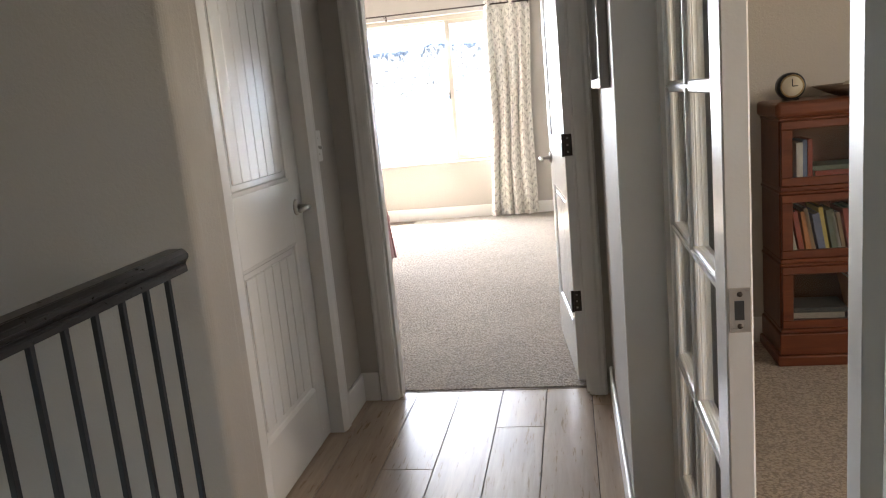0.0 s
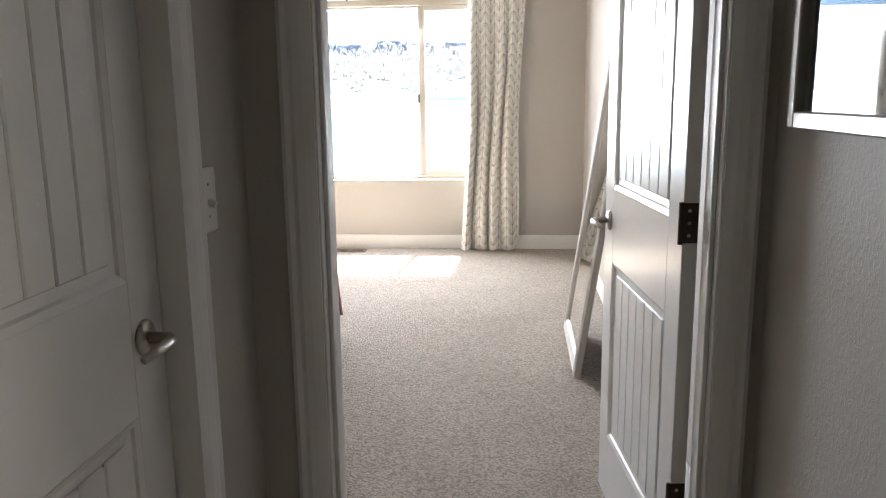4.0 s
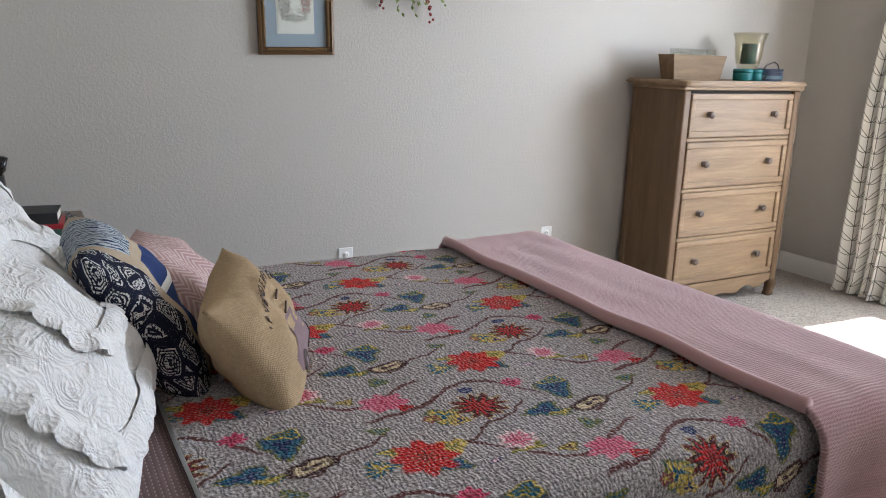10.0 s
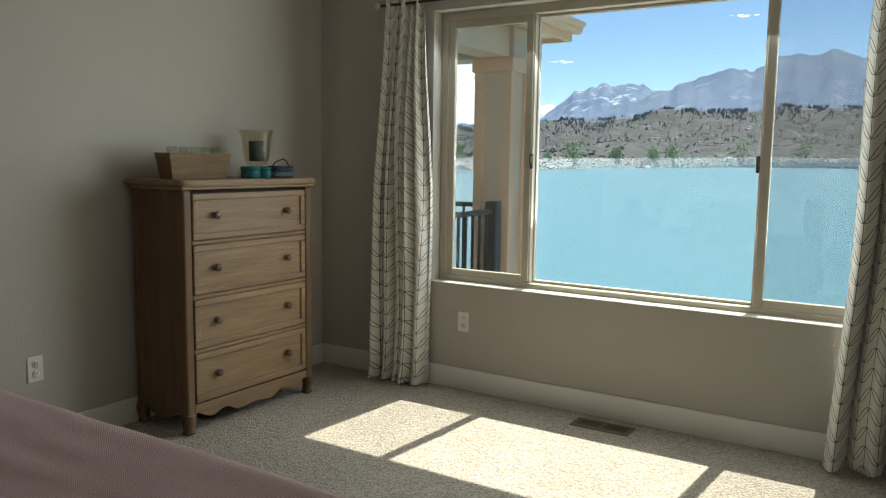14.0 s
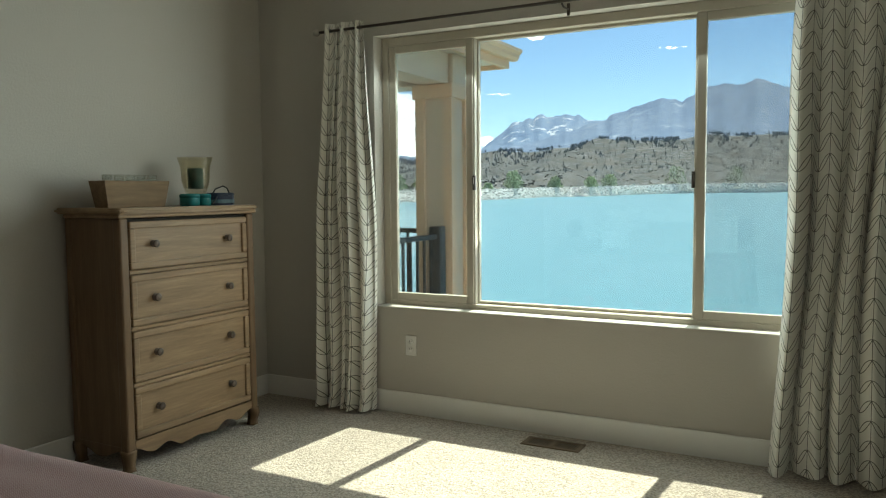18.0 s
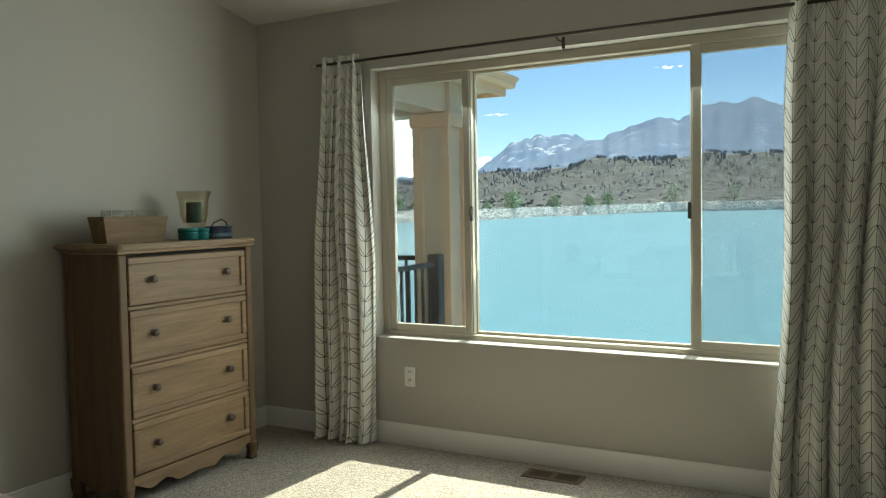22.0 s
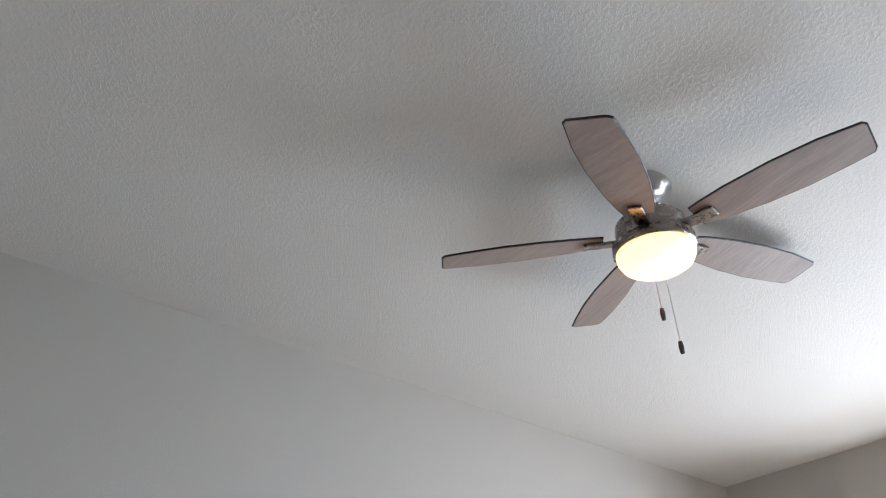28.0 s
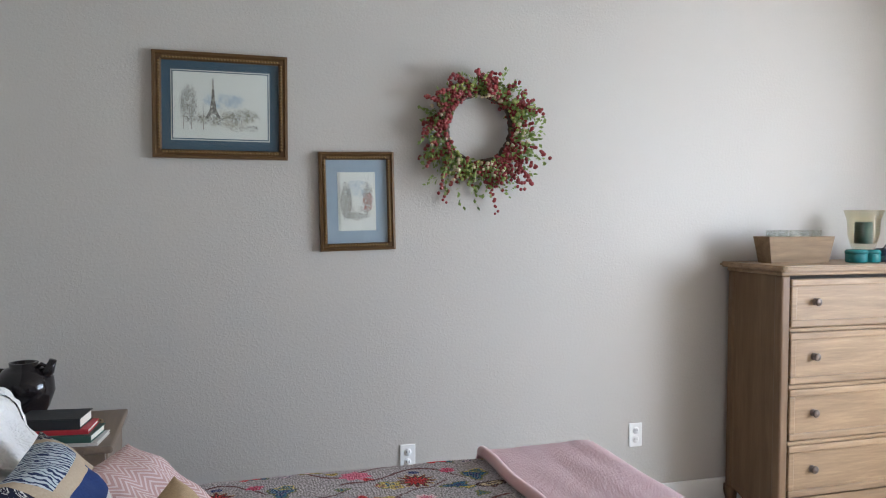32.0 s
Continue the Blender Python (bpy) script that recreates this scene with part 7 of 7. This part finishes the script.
part("handle", tube([(1.512, 0.30, 1.242), (1.495, 0.30, 1.240), (1.492, 0.30, 1.220), (1.508, 0.30, 1.200)], 0.005, 8), M_brown, pit, "", True)


# ---- outside: porch, lake, bank, hills ----
M_stucco = plain("beige_stucco", (0.66, 0.55, 0.43), 0.85, vary=0.06, bump=0.001, bump_scale=150)
M_board = plain("tan_trim_board", (0.75, 0.53, 0.35), 0.7, vary=0.06)
M_soffit = plain("tan_soffit", (0.68, 0.59, 0.48), 0.8, vary=0.05)
M_deck = wood("deck_boards", (0.30, 0.24, 0.19), (0.42, 0.35, 0.28), "x", 1.0, 0.7)
CX, CY, CW = -3.59, 6.96, 0.135
col = thing("porch_column", (CX, CY, -0.03), "square tan porch column with trim boards and cap", "column")
part("shaft", box(CX - CW, CX + CW, CY - CW, CY + CW, -0.03, 2.13), M_stucco, col)
for sx in (-1, 1):
    for sy in (-1, 1):
        part("corner_board", box(CX + sx * 0.1275 - 0.04, CX + sx * 0.1275 + 0.04, CY + sy * 0.1275 - 0.04, CY + sy * 0.1275 + 0.04, -0.03, 2.02, 0.004), M_board, col)
part("cap", box(CX - 0.185, CX + 0.185, CY - 0.185, CY + 0.185, 2.02, 2.132, 0.006), M_board, col)
part("base", box(CX - 0.19, CX + 0.19, CY - 0.19, CY + 0.19, -0.03, 0.2, 0.006), M_board, col)
roof = thing("porch_roof", (-5.5, 6.3, 2.2), "porch roof with tan beam fascia and soffit", "porch roof")
part("beam", box(-9.0, CX + 0.16, CY - 0.12, CY + 0.12, 2.134, 2.37, 0.005), M_stucco, roof)
part("side_beam", box(CX - 0.12, CX + 0.12, YW + 0.2, CY - 0.12, 2.134, 2.37, 0.005), M_stucco, roof)
part("soffit", box(-9.0, -3.30, YW + 0.22, 7.55, 2.372, 2.40), M_soffit, roof)
part("fascia", box(-9.0, -3.30, 7.55, 7.59, 2.335, 2.50, 0.004), M_board, roof)
part("fascia", box(-3.30, -3.265, YW + 0.22, 7.59, 2.335, 2.50, 0.004), M_board, roof)
gut = [(-3.264, 2.40), (-3.21, 2.40), (-3.19, 2.425), (-3.185, 2.45), (-3.16, 2.47), (-3.16, 2.495), (-3.17, 2.495), (-3.264, 2.49)]
part("gutter", prism(gut, "y", YW + 0.22, 7.63), M_board, roof, "ogee eaves gutter")
part("roofing", prism([(-9.0, 2.51), (-3.24, 2.51), (-9.0, 3.6)], "y", YW + 0.22, 7.60), M_soffit, roof)
deck = thing("deck", (-6.0, 6.2, -0.06), "wooden deck outside the bedroom", "deck")
for i in range(13):
    y = YW + 0.22 + i * 0.155
    part("deck_board", box(-9.0, -3.38, y, y + 0.148, -0.06, -0.03, 0.003), M_deck, deck)
part("rim_joist", box(-9.0, -3.38, 7.24, 7.28, -0.3, -0.03), M_deck, deck)
rl = thing("deck_railing", (-5.0, 6.9, -0.03), "dark metal deck railing beside the column", "railing")
part("top_rail", box(-9.0, -3.76, 6.93, 6.98, 0.93, 0.97, 0.004), M_black, rl)
part("bottom_rail", box(-9.0, -3.76, 6.94, 6.97, 0.06, 0.09, 0.004), M_black, rl)
for i in range(48):
    x = -3.83 - 0.105 * i
    part("picket", box(x - 0.009, x + 0.009, 6.946, 6.964, 0.09, 0.93), M_black, rl)
rl2 = thing("deck_railing", (-3.6, 6.0, -0.03), "dark metal deck railing along the deck side", "railing")
part("newel_post", box(-3.555, -3.455, 6.64, 6.74, -0.03, 1.0, 0.006), M_black, rl2)
part("top_rail", box(-3.53, -3.48, YW + 0.22, 6.64, 0.90, 0.94, 0.004), M_black, rl2)
part("bottom_rail", box(-3.52, -3.49, YW + 0.22, 6.64, 0.06, 0.09, 0.004), M_black, rl2)
for i in range(13):
    y = 6.58 - 0.105 * i
    part("picket", box(-3.514, -3.496, y - 0.009, y + 0.009, 0.09, 0.90), M_black, rl2)
setting("house_wall_outside", box(-9.0, XL - 0.12, YW + 0.02, YW + 0.2, -3.2, 2.42), M_stucco, "beige outer wall of the house", "wall")
setting("house_wall_below", box(XL - 0.12, 4.0, YW + 0.02, YW + 0.2, -3.2, -0.16), M_stucco, "beige outer wall below the window", "wall")


def earth(name, stops, scale, snow=0.0, trees=0.0, bump=0.0, tree_scale=0.05, low=0.55):
    k = Nodes(name)
    o = k.coord("Object")
    a = k.noise(o, scale, 6, 0.65, 0.4)
    b = k.noise(o, scale * 7, 5, 0.65)
    f = k.math("ADD", k.math("MULTIPLY", a, 0.6), k.math("MULTIPLY", b, 0.4))
    col = k.ramp(f, stops)
    if trees:
        tn = k.noise(o, tree_scale, 5, 0.75)
        col = k.mix(k.math("MULTIPLY", k.step(tn, 0.50, 0.60), trees), col, rgb(0.085, 0.10, 0.105))
    if snow:
        sn = k.noise(o, scale * 3.1, 6, 0.72, 0.5)
        col = k.mix(k.math("MULTIPLY", k.step(sn, low, low + 0.08), snow), col, rgb(0.72, 0.74, 0.78))
    k.set(Base_Color=col, Roughness=0.95, Specular_IOR_Level=0.05)
    if bump:
        k.set(Normal=k.bump(f, 1.0, bump))
    return k.m


def water(name):
    k = Nodes(name)
    o = k.coord("Object")
    n = k.noise(k.coord("Object", (0.3, 1.0, 1.0)), 1.2, 4, 0.6)
    big = k.noise(o, 0.01, 3)
    col = k.mix(big, rgb(0.155, 0.315, 0.345), rgb(0.185, 0.35, 0.375))
    k.set(Base_Color=col, Roughness=0.28, Specular_IOR_Level=0.35, Normal=k.bump(n, 0.25, 0.05))
    return k.m


M_water = water("lake_water")
M_bank = earth("pale_riprap", [(0.3, (0.44, 0.42, 0.39)), (0.5, (0.70, 0.68, 0.65)), (0.65, (0.85, 0.84, 0.82))], 0.35)
M_rock = plain("pale_boulder", (0.90, 0.87, 0.82), 0.95, vary=0.3, scale=0.4)
M_hill = earth("scrub_hill", [(0.36, (0.07, 0.078, 0.082)), (0.5, (0.11, 0.108, 0.10)), (0.64, (0.175, 0.15, 0.125))], 0.03, 0.5, 0.7, 0.0, 0.05, 0.545)
M_grass = earth("dry_grass_bank", [(0.4, (0.20, 0.145, 0.10)), (0.6, (0.30, 0.235, 0.17))], 0.05)
# Aerial haze is put into the mountains' base colours, paler on the far range.
M_mount = earth("hazed_mountain_rock", [(0.35, (0.155, 0.205, 0.31)), (0.5, (0.19, 0.245, 0.35)), (0.66, (0.26, 0.31, 0.41))], 0.006, 0.34, 0.0, 14.0, 0.05, 0.565)
M_mount_far = earth("far_snowy_mountain_hazed", [(0.35, (0.17, 0.24, 0.37)), (0.5, (0.22, 0.29, 0.42)), (0.66, (0.32, 0.38, 0.49))], 0.0045, 0.9, 0.0, 20.0, 0.05, 0.535)
M_bush = plain("far_bush", (0.17, 0.165, 0.145), 0.9, vary=0.4, scale=0.5)
# Haze is mixed into the pines' colour, lifting it to a pale blue grey.
M_pine = plain("hazed_pine", (0.17, 0.19, 0.195), 0.9, vary=0.3, scale=0.2)

EYE = Vector((-0.54, 1.31, 1.29))


def polar(az, dist, z):
    """A point az degrees to the left of straight ahead."""
    return Vector((EYE.x - dist * math.sin(radians(az)), EYE.y + dist * math.cos(radians(az)), z))


setting("ground", box(-60, 60, 5.2, 9.5, -3.6, -3.2), M_grass, "dry grass slope under the house", "ground")
bm = bmesh.new()
vs = [bm.verts.new(p) for p in ((-2500, 8.5, -3.05), (2500, 8.5, -3.05), (2500, 2600, -3.05), (-2500, 2600, -3.05))]
bm.faces.new(vs)
setting("water", bm, M_water, "calm turquoise lake", "lake")


BANK = [(-40, 1150), (4, 1150), (10.4, 1000), (18, 600), (25.5, 400), (32, 330), (75, 200)]
BANK_EDGE = [(-40, 0.0066), (4, 0.0068), (10.5, 0.0070), (18, 0.0046), (25.5, 0.0030), (75, 0.002)]


def lerp_table(tab, x):
    for (xa, ya), (xb, yb) in zip(tab, tab[1:]):
        if xa <= x <= xb:
            f = (x - xa) / (xb - xa)
            f = f * f * (3 - 2 * f)
            return ya + (yb - ya) * f
    return tab[0][1] if x < tab[0][0] else tab[-1][1]


def bank_dist(az):
    return lerp_table(BANK, az)


def bank_top(az):
    return lerp_table(BANK_EDGE, az)


AZ0, AZ1 = -40, 75


def bank_fn(u, v):
    az = AZ0 + (AZ1 - AZ0) * u
    d = bank_dist(az) + 11 * v
    zt = EYE.z + bank_top(az) * d
    z = -3.3 + (zt + 3.3) * min(1, v * 1.05) + 0.35 * noise.noise((az * 2.3, v * 6, 1))
    return polar(az, d, z)


bk = part("bank", grid(bank_fn, 460, 10), M_bank, None, "", True, clean=False)
tagged(bk, "pale riprap embankment across the lake", "embankment", "", "structure")
bm = bmesh.new()
rr_ = random.Random(8)
for i in range(4200):
    az = rr_.uniform(-1, 34)
    v = rr_.uniform(0.05, 0.98)
    p = Vector(bank_fn((az - AZ0) / (AZ1 - AZ0), v))
    s = rr_.uniform(0.45, 1.2) * bank_dist(az) / 420
    q = [p + Vector((rr_.uniform(-s, s), rr_.uniform(-s, s), rr_.uniform(-0.3, 0.8) * s)) for _ in range(6)]
    vv = [bm.verts.new(c) for c in q]
    for t3 in ((0, 1, 2), (0, 2, 3), (0, 3, 4), (1, 2, 5), (2, 3, 5), (3, 4, 5), (4, 1, 5), (0, 4, 1)):
        bm.faces.new([vv[t4] for t4 in t3])
tagged(part("boulders", bm, M_rock, None, "", False, clean=False), "pale boulders of the embankment", "boulders", "", "stuff")

RIDGE = [(-40, 0.06), (0, 0.065), (5.7, 0.068), (9, 0.0685), (11.5, 0.0642), (14, 0.0637), (16.5, 0.0632), (19.3, 0.0578), (22, 0.0512), (25.5, 0.049), (30, 0.044), (45, 0.035), (75, 0.03)]


def hill_fn(u, v):
    az = AZ0 + (AZ1 - AZ0) * u
    d0 = bank_dist(az) + 10
    d = d0 + (2000 - d0) * v
    e = lerp_table(RIDGE, az)
    f = v ** 1.15
    rough = 0.010 * noise.fractal((az * 0.22, v * 3.2, 2), 1.0, 2.0, 5) * min(1, v * 4) * (1 if v < 0.97 else 0.6)
    low = bank_top(az) * 0.9
    ang = low + (e - low) * f + rough
    if v > 0.985:
        ang -= 0.03
    return polar(az, d, EYE.z + ang * d)


hl = part("hill", grid(hill_fn, 420, 70), M_hill, None, "", True, clean=False)
tagged(hl, "scrubby foothill with patches of snow", "hill", "", "structure")

RANGE = [(-40, 0.07), (-20, 0.09), (-8, 0.095), (0, 0.098), (2.5, 0.106), (4.1, 0.1165), (5.2, 0.1265), (6.05, 0.1305), (7.2, 0.125), (8.2, 0.127), (9.3, 0.1255), (10.5, 0.1142), (11.0, 0.110), (12.6, 0.112), (15.3, 0.098), (17.1, 0.086), (19.0, 0.075), (22, 0.06), (26, 0.045), (75, 0.045)]
RANGE2 = [(-40, 0.05), (12, 0.07), (15.0, 0.082), (17.1, 0.088), (18.2, 0.094), (19.3, 0.0965), (20.3, 0.0938), (20.8, 0.0972), (21.6, 0.093), (22.8, 0.0885), (24.0, 0.072), (25.4, 0.054), (27.0, 0.045), (75, 0.04)]


def range_fn(tab, d0, d1, seed):
    def fn(u, v):
        az = AZ0 + (AZ1 - AZ0) * u
        e = lerp_table(tab, az) + 0.0042 * noise.fractal((az * 1.5, 0, seed), 0.9, 2.0, 6)
        d = d0 + (d1 - d0) * v
        gully = 0.5 * noise.fractal((az * 0.75 + 1.8 * v, v * 3.0, seed + 3), 0.9, 2.1, 8)
        ang = 0.02 + (e - 0.02) * (v + 0.22 * gully * v * (1 - v) * 2)
        return polar(az, d * (1 + 0.05 * gully * (1 - v)), EYE.z + ang * d)
    return fn


for nm, tab, d0, d1, sd, mt, lb in (("mountain_near", RANGE, 2100, 3400, 4.0, M_mount, "mountain ridge with haze blue painted in and snow streaks"), ("mountain_far", RANGE2, 3450, 4400, 9.0, M_mount_far, "far snowy mountain peaks with paler haze painted in")):
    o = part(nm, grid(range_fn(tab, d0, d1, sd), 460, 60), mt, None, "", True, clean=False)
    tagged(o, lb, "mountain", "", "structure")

M_cloud = plain("cloud_white", (0.93, 0.94, 0.96), 1.0, vary=0.03, scale=0.01, spec=0.0)
tr_ = M_cloud.node_tree
puff_ = tr_.nodes.new("ShaderNodeBsdfTransparent")
thin_ = tr_.nodes.new("ShaderNodeBsdfTranslucent")
thin_.inputs["Color"].default_value = (0.95, 0.96, 0.98, 1)
both_, veil_ = tr_.nodes.new("ShaderNodeMixShader"), tr_.nodes.new("ShaderNodeMixShader")
both_.inputs[0].default_value, veil_.inputs[0].default_value = 0.5, 0.35
for a_, b_ in ((tr_.nodes["Principled BSDF"].outputs[0], both_.inputs[1]), (thin_.outputs[0], both_.inputs[2]), (both_.outputs[0], veil_.inputs[1]), (puff_.outputs[0], veil_.inputs[2]), (veil_.outputs[0], tr_.nodes["Material Output"].inputs["Surface"])):
    tr_.links.new(a_, b_)
for az, el, wide, tall, n, seed in ((21.25, 0.194, 62, 20, 16, 1), (11.8, 0.174, 75, 12, 14, 2), (23.9, 0.1237, 80, 10, 13, 3), (31.6, 0.083, 330, 190, 60, 4), (25.05, 0.064, 70, 40, 18, 5)):
    rc = random.Random(seed)
    c0 = polar(az, 4650, EYE.z + el * 4650)
    side = (polar(az - 1, 4650, c0.z) - c0).normalized()
    bm = bmesh.new()
    for q in range(n):
        f = rc.uniform(-1, 1)
        r = tall * (1 - 0.7 * abs(f)) * rc.uniform(0.45, 0.9)
        p = c0 + side * (f * wide) + Vector((0, 0, rc.uniform(-0.6, 0.75) * tall * (1 - abs(f))))
        bmesh.ops.create_icosphere(bm, subdivisions=2, radius=r, matrix=Matrix.Translation(p) @ Matrix.Diagonal((1.7, 1.0, 0.72, 1)))
    for v in bm.verts:
        v.co += Vector((1, 0, 0.8)) * (0.4 * tall * noise.noise(v.co / (tall * 0.8)))
    ob = part("cloud", bm, M_cloud, None, "", True, clean=False)
    ob.visible_shadow = False
    tagged(ob, "small white cumulus cloud in a blue sky", "cloud", "clouds in the sky", "structure")

# pines on the ridge and scrub on the slope
bm = bmesh.new()
for i in range(4200):
    az = rr_.uniform(-2, 36)
    v = 1 - abs(rr_.gauss(0, 0.07)) if i % 4 else rr_.uniform(0.3, 1)
    v = max(0.12, min(0.984, v))
    if noise.noise((az * 0.8, v * 5, 7)) < -0.1 and i % 4:
        continue
    p = Vector(hill_fn((az - AZ0) / (AZ1 - AZ0), v))
    h = rr_.uniform(3.5, 8.5) * (0.45 + 0.7 * v)
    r = h * 0.23
    t0 = bm.verts.new(p + Vector((rr_.uniform(-0.6, 0.6), 0, h)))
    ring = [bm.verts.new(p + Vector((r * math.cos(a * 1.2566) * rr_.uniform(0.6, 1.2), r * math.sin(a * 1.2566), h * rr_.uniform(0.0, 0.16)))) for a in range(5)]
    for a in range(5):
        bm.faces.new((ring[a], ring[(a + 1) % 5], t0))
tagged(part("pines", bm, M_pine, None, "", False, clean=False), "pines along the foothill ridge with haze painted into their colour", "pine trees", "", "stuff")
bm = bmesh.new()
for i in range(2600):
    az = rr_.uniform(-6, 38)
    v = rr_.uniform(0.02, 0.8)
    if noise.noise((az * 1.4, v * 9, 3)) < 0.0:
        continue
    p = Vector(hill_fn((az - AZ0) / (AZ1 - AZ0), v))
    h = rr_.uniform(1.2, 2.8)
    vv = [bm.verts.new(p + Vector((rr_.uniform(-1, 1) * h, rr_.uniform(-1, 1) * h, rr_.uniform(0, 1.1 * h)))) for _ in range(6)]
    for t3 in ((0, 1, 2), (2, 3, 4), (4, 5, 0), (1, 3, 5), (0, 2, 4), (1, 2, 5)):
        bm.faces.new([vv[t4] for t4 in t3])
tagged(part("scrub", bm, M_bush, None, "", False, clean=False), "low grey green scrub on the hillside", "scrub", "", "stuff")


def bush(az, w, h, seed, colr):
    """A rounded shrub on the bank: a few stems and a crown of many small leaf clumps."""
    rb2 = random.Random(seed)
    w, h = w * bank_dist(az) / 300, h * bank_dist(az) / 330
    base = polar(az, bank_dist(az) + 14, EYE.z + bank_top(az) * (bank_dist(az) + 12) - 0.3)
    e = thing("tree", tuple(base), "round green tree standing on the embankment", "tree", "trees on the embankment")
    bm = bmesh.new()
    for q in range(5):
        a = q * 1.2566
        tube([base, base + Vector((0.25 * w * math.cos(a) * 0.5, 0.25 * w * math.sin(a) * 0.5, h * 0.4)), base + Vector((0.5 * w * math.cos(a) * 0.6, 0.5 * w * math.sin(a) * 0.6, h * 0.8))], [0.22, 0.14, 0.05], 5, bm)
    part("trunk", bm, M_twig, e)
    bm = bmesh.new()
    for q in range(420):
        a, s = rb2.uniform(0, 6.283), rb2.random() ** 0.5
        zz = rb2.uniform(0.08, 1.0)
        rr2 = w * 0.5 * s * (1 - 0.55 * zz ** 2) * (0.85 + 0.35 * noise.noise((a * 1.2, zz * 3, seed)))
        c = base + Vector((rr2 * math.cos(a), rr2 * math.sin(a), h * zz * (0.9 + 0.2 * noise.noise((a, seed, 2)))))
        s2 = rb2.uniform(0.5, 1.1)
        vv = [bm.verts.new(c + Vector((rb2.uniform(-s2, s2), rb2.uniform(-s2, s2), rb2.uniform(-s2, s2)))) for _ in range(4)]
        for t3 in ((0, 1, 2), (0, 2, 3), (1, 2, 3)):
            bm.faces.new([vv[t4] for t4 in t3])
    part("crown", bm, colr, e, "", False, clean=False)


M_tree_a = plain("olive_leaves", (0.48, 0.54, 0.33), 0.9, vary=0.4, scale=0.8)
M_tree_b = plain("grey_green_leaves", (0.44, 0.49, 0.31), 0.9, vary=0.4, scale=0.8)
for i, (az, w, h) in enumerate(((22.9, 9.5, 8.5), (19.9, 7, 5.2), (17.3, 7, 5.0), (16.0, 8, 5.8), (11.4, 9, 8.2), (7.4, 8, 8.0), (29.5, 11, 8.5), (31.5, 9, 7.0), (24.8, 4, 3.0))):
    bush(az, w, h, 40 + i, M_tree_a if i % 2 == 0 else M_tree_b)
